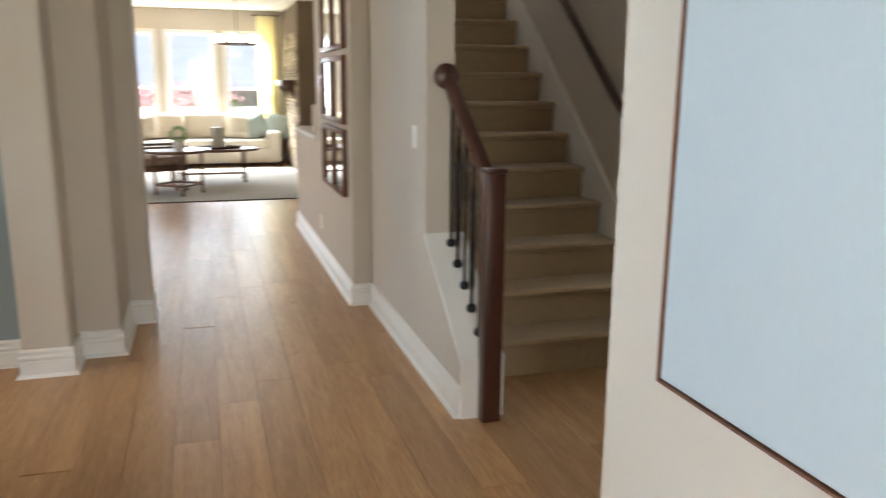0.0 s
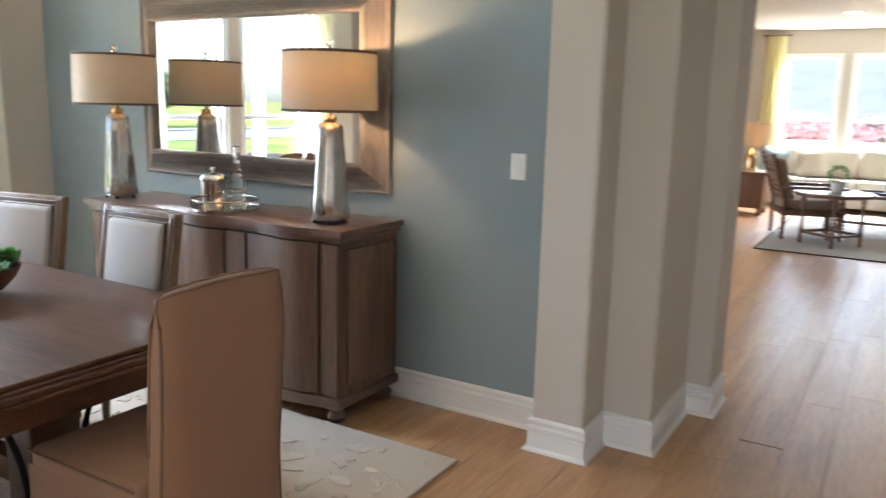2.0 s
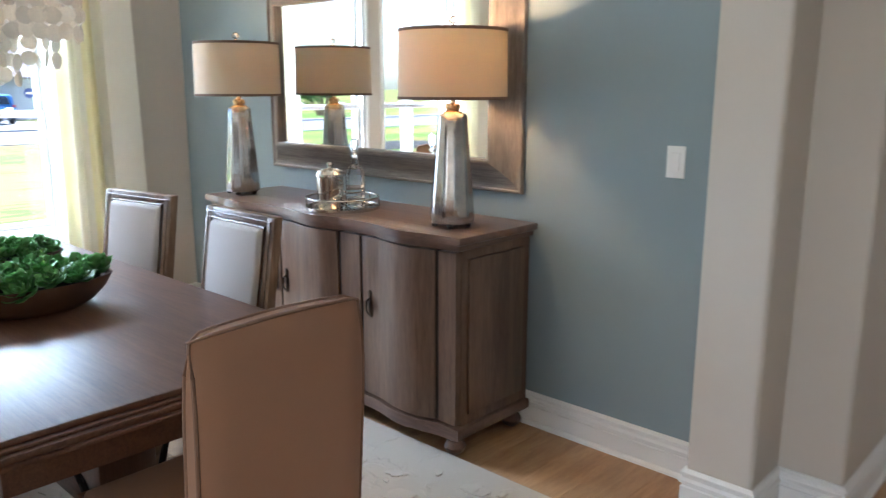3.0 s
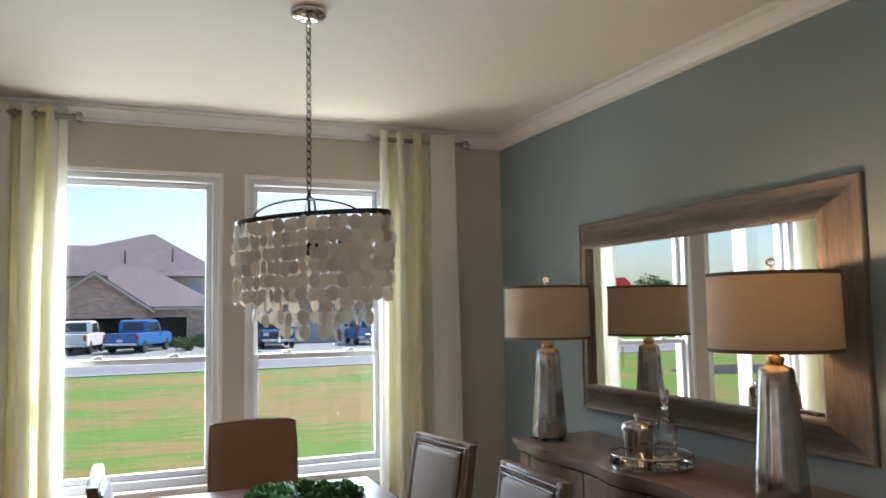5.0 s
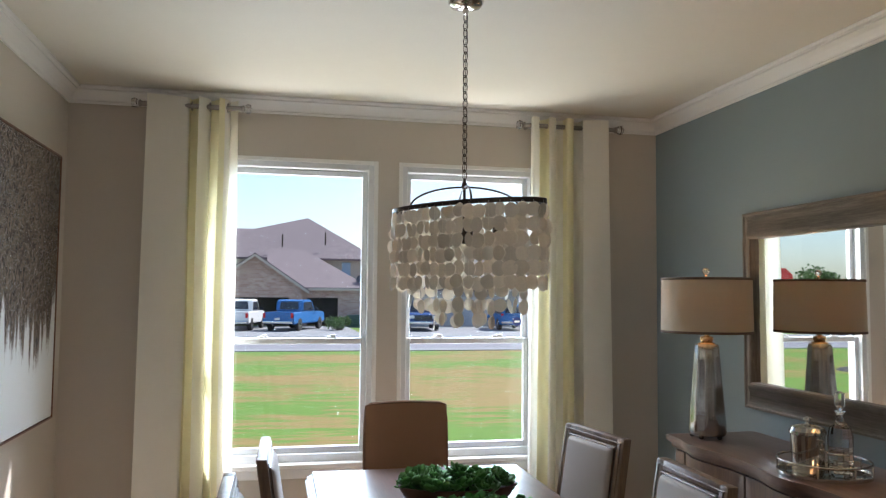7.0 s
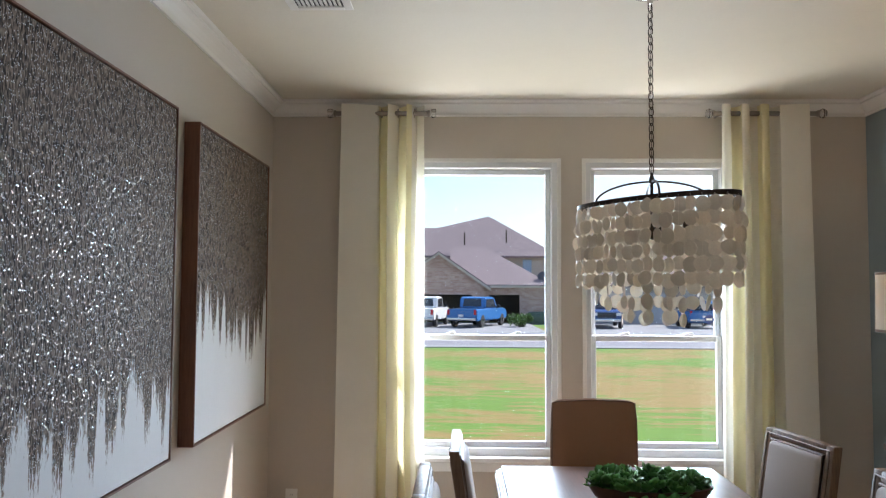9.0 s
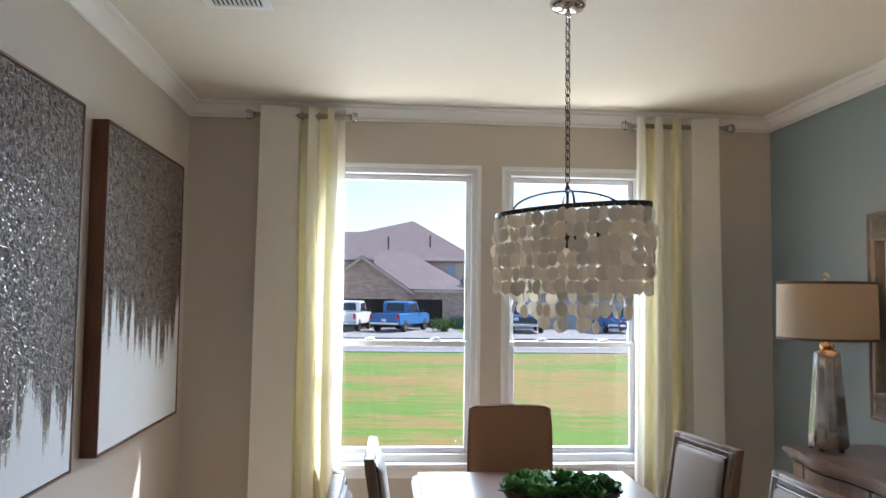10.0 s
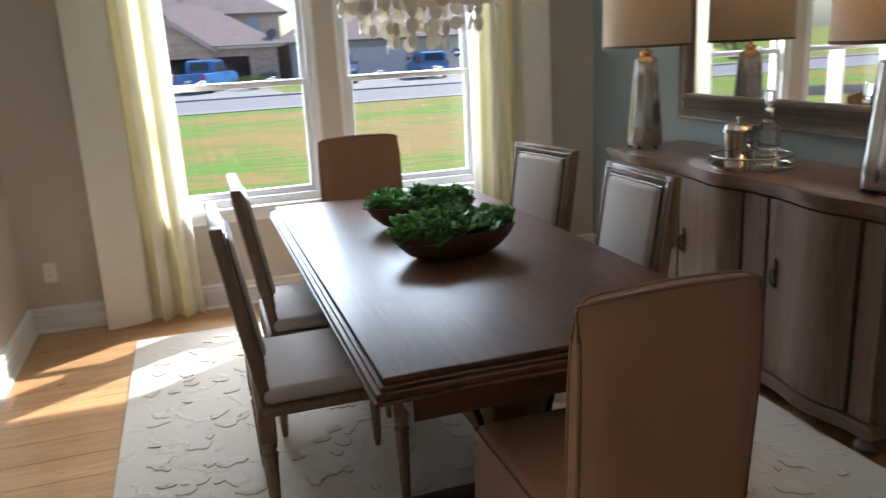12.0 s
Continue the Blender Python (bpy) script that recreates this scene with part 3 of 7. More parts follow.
# the edge steps outward as it goes down
for inset, z0, z1 in ((0.018, TZ - 0.026, TZ - 0.0162), (0.006, TZ - 0.044, TZ - 0.0262), (0.0, TZ - 0.056, TZ - 0.0442), (0.022, TZ - 0.067, TZ - 0.0562)):
    bm = boxed(-TL / 2 + inset, TL / 2 - inset, -TW / 2 + inset, TW / 2 - inset, z0, z1, 0.005, 2)
    part("edge_moulding", bm, TABLEWOOD, table)
for sy in (-1, 1):
    part("apron", boxed(-1.0, 1.0, sy * 0.40 - 0.013, sy * 0.40 + 0.013, 0.575, TZ - 0.067, 0.003), TABLEWOOD, table)
for sx in (-1, 1):
    part("apron", boxed(sx * 1.0 - 0.013, sx * 1.0 + 0.013, -0.413, 0.413, 0.575, TZ - 0.067, 0.003), TABLEWOOD, table)
    x = sx * 0.62
    bm = bmesh.new()
    box(bm, x - 0.075, x + 0.075, -0.085, 0.085, 0.085, 0.60, 0.008, 2)
    box(bm, x - 0.085, x + 0.085, -0.10, 0.10, 0.085, 0.15, 0.008, 2)
    part("trestle_post", bm, TABLELEG, table)
    part("head_bar", boxed(x - 0.05, x + 0.05, -0.38, 0.38, 0.59, TZ - 0.067, 0.01), TABLELEG, table)
    part("foot_bar", boxed(x - 0.055, x + 0.055, -0.40, 0.40, 0.0, 0.085, 0.012), TABLELEG, table)
    for s in (-1, 1):
        bm = bmesh.new()
        tube(bm, [(x + 0.045, s * (0.09 + 0.24 * (1 - math.cos(q / 9 * 1.571))), 0.16 + 0.43 * math.sin(q / 9 * 1.571)) for q in range(10)], 0.011, 8)
        part("iron_brace", bm, IRON, table, "curved black iron brace")
        bm = bmesh.new()
        tube(bm, [(x - sx * (0.08 + 0.26 * (1 - math.cos(q / 9 * 1.571))), s * 0.05, 0.2 + 0.39 * math.sin(q / 9 * 1.571)) for q in range(10)], 0.011, 8)
        part("iron_brace", bm, IRON, table, "curved black iron brace")
part("stretcher", boxed(-0.55, 0.55, -0.035, 0.035, 0.16, 0.25, 0.008), TABLEWOOD, table)


# ---- chairs ----
def turned_leg(top, r=0.024):
    bm = bmesh.new()
    box(bm, -0.027, 0.027, -0.027, 0.027, top - 0.09, top, 0.004, 1)
    lathe(bm, [(0.011, 0), (0.014, 0.02), (0.016, 0.05), (r, top - 0.15), (r + 0.003, top - 0.135), (r - 0.006, top - 0.125), (r + 0.002, top - 0.11), (r - 0.002, top - 0.088)], 12)
    return bm


def bent(bm, f):
    for v in bm.verts:
        v.co = f(v.co)
    return bm


def frame_chair(m, label):
    ch = thing("dining_chair", label, "chair", m, "chairs along the table")
    lean = lambda c: Vector((c.x, c.y - 0.16 * max(0, c.z - 0.44), c.z))
    # seat
    bm = boxed(-0.245, 0.245, -0.225, 0.265, 0.405, 0.44, 0.012)
    part("seat_frame", bm, CHAIRWOOD, ch)
    bm = bent(boxed(-0.24, 0.24, -0.20, 0.26, 0.440, 0.492, 0.028, 4), lambda c: Vector((c.x, c.y, c.z + (0.016 * (1 - (c.x / 0.24) ** 2) if c.z > 0.47 else 0))))
    part("seat", bm, LINEN, ch, "grey linen seat pad")
    for sx in (-1, 1):
        bm = turned_leg(0.406)
        lg = part("leg", bm, CHAIRWOOD, ch)
        lg.location = (sx * 0.205, 0.225, 0)
        lg = part("leg", turned_leg(0.406), CHAIRWOOD, ch)
        lg.location = (sx * 0.205, -0.198, 0)
    # back: posts, rails, inner bead, pad
    bk = new("backrest")
    bk.parent = ch
    for x0, x1, z0, z1 in ((-0.225, -0.178, 0.42, 1.0), (0.178, 0.225, 0.42, 1.0), (-0.178, 0.178, 0.964, 1.0), (-0.178, 0.178, 0.52, 0.562)):
        bm = bent(boxed(x0, x1, -0.205, -0.167, z0, z1, 0.005, 2), lean)
        part("back_rail" if x1 - x0 > 0.1 else "back_post", bm, CHAIRWOOD, bk)
    bm = bmesh.new()
    tube(bm, [(-0.172, -0.165, 0.566), (0.172, -0.165, 0.566), (0.172, -0.165, 0.960), (-0.172, -0.165, 0.960)], 0.006, 6, True)
    tube(bm, [(-0.206, -0.167, 0.54), (0.206, -0.167, 0.54), (0.206, -0.167, 0.982), (-0.206, -0.167, 0.982)], 0.004, 6, True)
    part("bead", bent(bm, lean), CHAIRWOOD, bk)
    bm = bent(boxed(-0.170, 0.170, -0.212, -0.146, 0.570, 0.957, 0.022, 4), lean)
    part("back_pad", bm, LINEN, bk, "grey linen back pad")
    return ch


chair = frame_chair(pose(-1.50, 2.425, 0.014), "weathered wood chair with grey linen pads, tucked under the table")
copy_thing(chair, pose(-2.115, 2.525, 0.014, 0, 0, -1))
copy_thing(chair, pose(-1.485, 3.380, 0.014, 0, 0, 180))
copy_thing(chair, pose(-2.21, 3.37, 0.014, 0, 0, 190))


def slip_chair(m, label, height=1.0):
    """A covered chair, its front to +y."""
    ch = thing("covered_chair", label, "chair", m, "chairs at the table's ends")
    W = 0.212
    # back with a gently bowed top and a little rake
    bm = bmesh.new()
    nx, nz = 14, 14
    grid = {}
    for s, y in (("b", -0.25), ("f", -0.165)):
        for i in range(nx + 1):
            for j in range(nz + 1):
                u = -1 + 2 * i / nx
                t = j / nz
                top = height - 0.004 - 0.012 * abs(u) ** 12 + 0.003 * math.cos(u * 3.1)
                z = 0.03 + (top - 0.03) * t
                edge = max(abs(u), 0) ** 10
                rnd = 0.02 * edge + 0.024 * t ** 14
                yy = y + (rnd if s == "b" else -rnd) - 0.07 * max(0, z - 0.45) + (0.010 * (1 - u * u) * math.sin(math.pi * min(1, t * 1.02)) * (-1 if s == "b" else 1))
                wob = 0.004 * math.sin(7 * z + 2 * u)
                grid[s, i, j] = bm.verts.new((u * (W - 0.006 * t + 0.012 * (1 - t)) + wob * abs(u), yy, z))
    for s in "bf":
        for i in range(nx):
            for j in range(nz):
                bm.faces.new((grid[s, i, j], grid[s, i + 1, j], grid[s, i + 1, j + 1], grid[s, i, j + 1]))
    for j in range(nz):
        for i in (0, nx):
            bm.faces.new((grid["b", i, j], grid["f", i, j], grid["f", i, j + 1], grid["b", i, j + 1]))
    for i in range(nx):
        for j in (0, nz):
            bm.faces.new((grid["b", i, j], grid["f", i, j], grid["f", i + 1, j], grid["b", i + 1, j]))
    rim = [grid["b", i, j].co.copy() for i, j in [(0, q) for q in range(2, nz + 1)] + [(q, nz) for q in range(1, nx + 1)] + [(nx, q) for q in range(nz - 1, 1, -1)]]
    rimf = [grid["f", i, j].co.copy() for i, j in [(0, q) for q in range(8, nz + 1)] + [(q, nz) for q in range(1, nx + 1)] + [(nx, q) for q in range(nz - 1, 7, -1)]]
    back = part("backrest", bm, SLIP, ch)
    bm = bmesh.new()
    tube(bm, rim, 0.0045, 6)
    part("piping", bm, PIPING, back, "corded seam")
    bm = bmesh.new()
    tube(bm, rimf, 0.0045, 6)
    part("piping", bm, PIPING, back, "corded seam")
    bm = boxed(-0.235, 0.235, -0.18, 0.285, 0.40, 0.492, 0.025, 4)
    seat = part("seat", bm, SLIP, ch)
    bm = bmesh.new()
    tube(bm, [(-0.236, -0.16, 0.478), (-0.236, 0.284, 0.478), (0.236, 0.284, 0.478), (0.236, -0.16, 0.478)], 0.0045, 6)
    part("piping", bm, PIPING, seat, "corded seam")
    # skirt to the floor, slightly flared and rippled
    bm = bmesh.new()
    path = []
    for (x0, y0), (x1, y1) in zip([(-0.236, -0.20), (-0.236, 0.284), (0.236, 0.284), (0.236, -0.20)], [(-0.236, 0.284), (0.236, 0.284), (0.236, -0.20), (-0.236, -0.20)]):
        path += [(x0 + (x1 - x0) * q / 12, y0 + (y1 - y0) * q / 12) for q in range(12)]
    rows = []
    for z, k in ((0.44, 1.0), (0.3, 1.015), (0.15, 1.03), (0.004, 1.05)):
        rows.append([bm.verts.new((x * k, (y - 0.04) * k + 0.04 + 0.004 * (0.44 - z) * math.sin(i * 2.3), z)) for i, (x, y) in enumerate(path)])
    n = len(path)
    for a, b in zip(rows, rows[1:]):
        for i in range(n):
            bm.faces.new((a[i], a[(i + 1) % n], b[(i + 1) % n], b[i]))
    part("skirt", bm, SLIP, ch)
    return ch


slip_chair(pose(-0.545, 2.975, 0.014, 0, 0, 90.5), "tan slipcovered chair with corded seams at the table's end")
slip_chair(pose(-2.82, 2.945, 0.014, 0, 0, -90), "tan slipcovered chair with corded seams before the windows", 1.028)

# ---- planted bowls ----
def leaf_shape(seed):
    """One cupped, pointed leaf, about 1 long."""
    g = random.Random(seed)
    bm = bmesh.new()
    k = [g.uniform(0.92, 1.08) for _ in range(8)]
    pts = [(0, 0, 0), (-0.34, 0.30, 0.05), (-0.46, 0.66, 0.13), (-0.30, 0.93, 0.22), (0, 1.06, 0.30), (0.30, 0.93, 0.22), (0.46, 0.66, 0.13), (0.34, 0.30, 0.05)]
    up = [bm.verts.new((x * q, y * q, z)) for (x, y, z), q in zip(pts, k)]
    mid = [bm.verts.new((x * 0.55, 0.12 + y * 0.75, z * 0.35)) for x, y, z in pts]
    c, c2 = bm.verts.new((0, 0.6, 0.02)), bm.verts.new((0, 0.55, -0.10))
    for i in range(8):
        j = (i + 1) % 8
        bm.faces.new((up[i], up[j], mid[j], mid[i])), bm.faces.new((mid[i], mid[j], c)), bm.faces.new((up[j], up[i], c2))
    me = bpy.data.meshes.new("leaf")
    bmesh.ops.recalc_face_normals(bm, faces=bm.faces[:])
    bm.to_mesh(me)
    bm.free()
    me.shade_smooth()
    me.materials.append(LEAF)
    return me


LEAVES = [leaf_shape(i) for i in range(4)]


def rosette(ob, seed, r):
    g = random.Random(seed)
    bm = bmesh.new()
    lathe(bm, [(0.05 * r, -0.25 * r), (0.22 * r, -0.1 * r), (0.16 * r, 0.12 * r), (0.02 * r, 0.18 * r)], 8)
    core = part("rosette", bm, LEAF, ob)
    for ring, (n, tilt, ln, dr) in enumerate(((6, 6, 1.0, 0.10), (5, 28, 0.88, 0.07), (4, 50, 0.66, 0.04), (2, 72, 0.42, 0.0))):
        for i in range(n):
            a = 2 * math.pi * (i + 0.5 * ring + g.uniform(-0.2, 0.2)) / n
            q = new("leaf", g.choice(LEAVES))
            q.parent = core
            w = r * ln * g.uniform(0.88, 1.12)
            q.matrix_basis = Matrix.Rotation(a, 4, "Z") @ Matrix.Translation((0, dr * r, 0.06 * r * ring)) @ Matrix.Rotation(radians(tilt + g.uniform(-9, 9)), 4, "X") @ Matrix.Diagonal((w, w, w, 1))
    return core


def planted_bowl(m, seed, label):
    ob = thing("planted_bowl", label, "plant", m, "planted bowls on the table")
    bm = bmesh.new()
    prof = [(0.02, 0.0), (0.55, 0.0), (0.72, 0.018), (0.9, 0.055), (1.0, 0.092), (1.0, 0.097), (0.95, 0.097), (0.85, 0.055), (0.3, 0.03), (0.02, 0.03)]
    lathe(bm, prof, 40, (0, 0, 0), 0.125, 0.235)
    part("bowl", bm, BOWL, ob, "oblong brown wooden bowl")
    bm = bmesh.new()
    lathe(bm, [(0.02, 0.078), (0.9, 0.078), (0.9, 0.07), (0.02, 0.07)], 30, (0, 0, 0), 0.118, 0.222)
    part("soil", bm, mat("dark_moss", (0.02, 0.03, 0.012), 0.95, var=0.5, scale=40, bump=0.8), ob, "dark moss")
    g = random.Random(seed)
    spots = [(0, 0), (0.045, 0.085), (-0.05, 0.075), (0.05, -0.085), (-0.045, -0.08), (0.085, 0.0), (-0.085, 0.005), (0.03, 0.165), (-0.045, 0.16), (0.035, -0.165), (-0.04, -0.16), (0.0, 0.19), (0.0, -0.19), (0.09, 0.09), (0.09, -0.09), (-0.09, 0.09), (-0.09, -0.085)]
    for i, (x, y) in enumerate(spots):
        r = g.uniform(0.048, 0.066)
        q = rosette(ob, seed * 50 + i, r)
        d = math.hypot(x / 0.12, y / 0.22)
        q.matrix_basis = Matrix.Translation((x, y, 0.122 - 0.036 * d + g.uniform(-0.006, 0.014))) @ Euler((radians(-y * 170 + g.uniform(-12, 12)), radians(x * 260 + g.uniform(-12, 12)), g.uniform(0, 6))).to_matrix().to_4x4()
    return ob


planted_bowl(pose(-1.60, 2.965, 0.755, 0, 0, 4), 3, "oblong brown bowl of green succulent rosettes on the table")
planted_bowl(pose(-2.11, 2.995, 0.755, 0, 0, -2), 8, "oblong brown bowl of green succulent rosettes on the table")

# ---- sideboard ----
SBX, SBW = -1.79, 0.88
sb = thing("sideboard", "brown wooden sideboard with a serpentine front against the blue wall", "sideboard", pose(SBX, 4.69, 0))


def front(x, inset=0.0):
    """The wavy front, as depth from the wall."""
    b = 0.0
    for c, w0, w1 in ((-0.61, 0.11, 0.155), (0.03, 0.155, 0.11), (0.61, 0.155, 0.11)):
        b += math.exp(-abs((x - c) / (w0 if x < c else w1)) ** 2.6)
    return -(0.482 + 0.036 * b - inset)


def slab(x0, x1, z0, z1, inset, depth=None, n=40, bevel=0.0):
    bm = bmesh.new()
    xs = [x0 + (x1 - x0) * i / n for i in range(n + 1)]
    fr = [(x, front(x, inset)) for x in xs]
    if depth is None:
        pts = fr + [(x1, -0.004), (x0, -0.004)]
    else:
        pts = fr + [(x, y + depth) for x, y in reversed(fr)]
    extrude_poly(bm, pts, z1 - z0, "z", z0)
    if bevel:
        es = [e for e in bm.edges if abs(e.verts[0].co.z - e.verts[1].co.z) < 1e-6]
        bmesh.ops.bevel(bm, geom=es, offset=bevel, segments=2, profile=0.5, affect="EDGES", clamp_overlap=True)
    return bm


part("top", slab(-SBW - 0.02, SBW + 0.02, 0.878, 0.910, -0.012, bevel=0.008), BUFFETTOP, sb)
part("top_moulding", slab(-SBW, SBW, 0.852, 0.8775, 0.008, bevel=0.006), BUFFETTOP, sb)
body = part("body", slab(-SBW + 0.02, SBW - 0.02, 0.11, 0.852, 0.046), BUFFET, sb)
part("base_moulding", slab(-SBW, SBW, 0.075, 0.125, 0.006, bevel=0.012), BUFFETTOP, sb)
# stiles, bowed doors and a narrow flat panel
for nm, a, b, hx in (("end_stile", -0.856, -0.768, None), ("door", -0.752, -0.287, -0.32), ("door", -0.272, 0.158, -0.235), ("narrow_panel", 0.178, 0.300, None), ("door", 0.318, 0.748, 0.365), ("end_stile", 0.768, 0.856, None)):
    d = part(nm, slab(a, b, 0.135, 0.842, 0.016, 0.03, 20, 0.004), BUFFET, sb)
    if hx is not None:
        bm = bmesh.new()
        hy = front(hx, 0.016)
        lathe(bm, [(0.002, -0.062), (0.013, -0.052), (0.010, -0.03), (0.012, 0), (0.010, 0.03), (0.013, 0.052), (0.002, 0.062)], 10, (hx, hy - 0.003, 0.55), 1, 0.4)
        tube(bm, [(hx, hy - 0.006, 0.575), (hx, hy - 0.022, 0.565), (hx, hy - 0.024, 0.525), (hx, hy - 0.012, 0.502)], 0.005, 8)
        part("handle", bm, DARKMETAL, d, "dark bronze drop pull")
# dark strips in the door gaps: painted shadow together with dark glaze lines
GLAZE_SHADE = mat("dark_glaze_gap_shade", (0.022, 0.012, 0.008), 0.7, var=0.2)
for a, b in ((-0.768, -0.752), (-0.287, -0.272), (0.158, 0.178), (0.300, 0.318), (0.748, 0.768)):
    part("groove", slab(a + 0.0005, b - 0.0005, 0.136, 0.841, 0.024, 0.02, 4), GLAZE_SHADE, sb, "dark strip for shadow and glaze in the gap between the doors", False)
for s in (-1, 1):
    part("side_panel", boxed(min(s * 0.862, s * 0.872), max(s * 0.862, s * 0.872), -0.40, -0.05, 0.17, 0.81, 0.003), BUFFET, sb)
    for y in (-0.43, -0.06):
        bm = bmesh.new()
        lathe(bm, [(0.022, 0), (0.038, 0.012), (0.046, 0.032), (0.036, 0.052), (0.026, 0.06), (0.034, 0.068), (0.034, 0.076)], 16, (s * 0.825, y, 0.0))
        part("bun_foot", bm, BUFFETTOP, sb)

# ---- lamps on the sideboard ----
def table_lamp(x, y, label, watts):
    ob = thing("table_lamp", label, "lamp", pose(x, y, 0.910), "table lamps on the sideboard")
    bm = bmesh.new()
    seg = 10
    rows = []
    for z, r in ((0.018, 0.086), (0.03, 0.091), (0.12, 0.085), (0.24, 0.075), (0.36, 0.065), (0.44, 0.059), (0.452, 0.052)):
        row = []
        for i in range(seg * 4):
            a = 2 * math.pi * i / (seg * 4)
            flute = 1 - 0.055 * math.sin(math.pi * ((i % 4) / 4)) ** 1
            row.append(bm.verts.new((r * flute * math.cos(a), r * flute * math.sin(a), z)))
        rows.append(row)
    n = seg * 4
    for a, b in zip(rows, rows[1:]):
        for i in range(n):
            bm.faces.new((a[i], a[(i + 1) % n], b[(i + 1) % n], b[i]))
    bm.faces.new(rows[0][::-1]), bm.faces.new(rows[-1])
    part("body", bm, MERCURY, ob, "fluted tapering mercury glass body")
    for i in range(5):
        a = 2 * math.pi * i / 5 + 0.3
        bm = bmesh.new()
        lathe(bm, [(0.004, 0), (0.011, 0.004), (0.013, 0.010), (0.009, 0.019)], 10, (0.072 * math.cos(a), 0.072 * math.sin(a), 0))
        part("ball_foot", bm, DARKMETAL, ob)
    bm = bmesh.new()
    lathe(bm, [(0.040, 0.452), (0.038, 0.458), (0.026, 0.462), (0.032, 0.475), (0.030, 0.487), (0.013, 0.492), (0.013, 0.56)], 18)
    part("neck", bm, BRASS, ob, "brass neck")
    bm = bmesh.new()
    lathe(bm, [(0.216, 0.510), (0.212, 0.770), (0.209, 0.770), (0.213, 0.510), (0.216, 0.510)], 56, caps=False)
    shade = part("shade", bm, SHADE, ob, "tan linen drum shade")
    for z, r in ((0.512, 0.217), (0.768, 0.213)):
        bm = bmesh.new()
        lathe(bm, [(r, z - 0.006), (r + 0.0015, z), (r, z + 0.006), (r - 0.006, z + 0.006), (r - 0.006, z - 0.006), (r, z - 0.006)], 56, caps=False)
        part("trim_band", bm, mat("dark_trim_band", (0.13, 0.085, 0.06), 0.8), shade, "dark edge binding")
    bm = bmesh.new()
    for i in range(3):
        a = 2 * math.pi * i / 3
        tube(bm, [(0, 0, 0.762), (0.211 * math.cos(a), 0.211 * math.sin(a), 0.762)], 0.003, 6)
    lathe(bm, [(0.006, 0.745), (0.006, 0.785), (0.010, 0.788), (0.004, 0.79)], 10)
    part("spider", bm, BRASS, ob)
    bm = bmesh.new()
    lathe(bm, [(0.004, 0.79), (0.014, 0.797), (0.019, 0.807), (0.014, 0.818), (0.004, 0.824)], 10)
    part("finial", bm, CRYSTAL, ob, "crystal finial", False)
    bm = bmesh.new()
    lathe(bm, [(0.013, 0.56), (0.03, 0.60), (0.032, 0.63), (0.02, 0.66), (0.004, 0.668)], 14)
    part("bulb", bm, mat("lit_bulb", (0.9, 0.8, 0.65), 0.5, bump=0, emit=(1.0, 0.62, 0.30, watts * 0.5)), ob, "lit warm bulb")
    l = new("lamp_light", bpy.data.lights.new("lamp_light", "POINT"))
    l.data.energy, l.data.color, l.data.shadow_soft_size = watts, (1.0, 0.60, 0.30), 0.03
    l.location = (x, y, 0.910 + 0.70)
    return ob


table_lamp(-1.10, 4.385, "fluted mercury glass table lamp with a lit tan drum shade", 3.8)
table_lamp(-2.555, 4.345, "fluted mercury glass table lamp with a tan drum shade", 1.2)

# ---- tray, bucket, decanter ----
tray = thing("serving_tray", "round mirrored tray with a raised nickel gallery rail", "tray", pose(-1.765, 4.365, 0.910) @ Matrix.Diagonal((1.06, 1.06, 1.1, 1)))
bm = bmesh.new()
lathe(bm, [(0.01, 0.006), (0.150, 0.006), (0.156, 0.010), (0.158, 0.016), (0.161, 0.016), (0.161, 0.004), (0.01, 0.004)], 48)
part("plate", bm, NICKEL, tray)
bm = bmesh.new()
tube(bm, [(0.158 * math.cos(2 * math.pi * i / 48), 0.158 * math.sin(2 * math.pi * i / 48), 0.052) for i in range(48)], 0.004, 8, True)
part("rail", bm, NICKEL, tray)
for i in range(8):
    a = 2 * math.pi * i / 8
    bm = bmesh.new()
    tube(bm, [(0.158 * math.cos(a), 0.158 * math.sin(a), 0.012), (0.158 * math.cos(a), 0.158 * math.sin(a), 0.052)], 0.0035, 6)
    part("post", bm, NICKEL, tray)
for i in range(4):
    bm = bmesh.new()
    lathe(bm, [(0.006, 0), (0.008, 0.002), (0.006, 0.004)], 8, (0.14 * math.cos(i * 1.571 + 0.4), 0.14 * math.sin(i * 1.571 + 0.4), 0))
    part("foot", bm, NICKEL, tray)
bk = thing("ice_bucket", "polished nickel ice bucket with lid and side handles on the tray", "bucket", pose(-1.802, 4.325, 0.917) @ Matrix.Scale(1.1, 4))
bm = bmesh.new()
lathe(bm, [(0.02, 0), (0.050, 0), (0.053, 0.01), (0.058, 0.13), (0.062, 0.133), (0.062, 0.142), (0.02, 0.142)], 32)
part("bucket", bm, NICKEL, bk)
bm = bmesh.new()
lathe(bm, [(0.06, 0.1425), (0.055, 0.155), (0.03, 0.163), (0.008, 0.166), (0.007, 0.174), (0.013, 0.179), (0.013, 0.187), (0.004, 0.191)], 28)
part("lid", bm, NICKEL, bk)
for s in (-1, 1):
    bm = bmesh.new()
    tube(bm, [(s * 0.056, 0, 0.12), (s * 0.076, 0, 0.118), (s * 0.079, 0, 0.098), (s * 0.060, 0, 0.092)], 0.004, 8)
    part("handle", bm, NICKEL, bk)
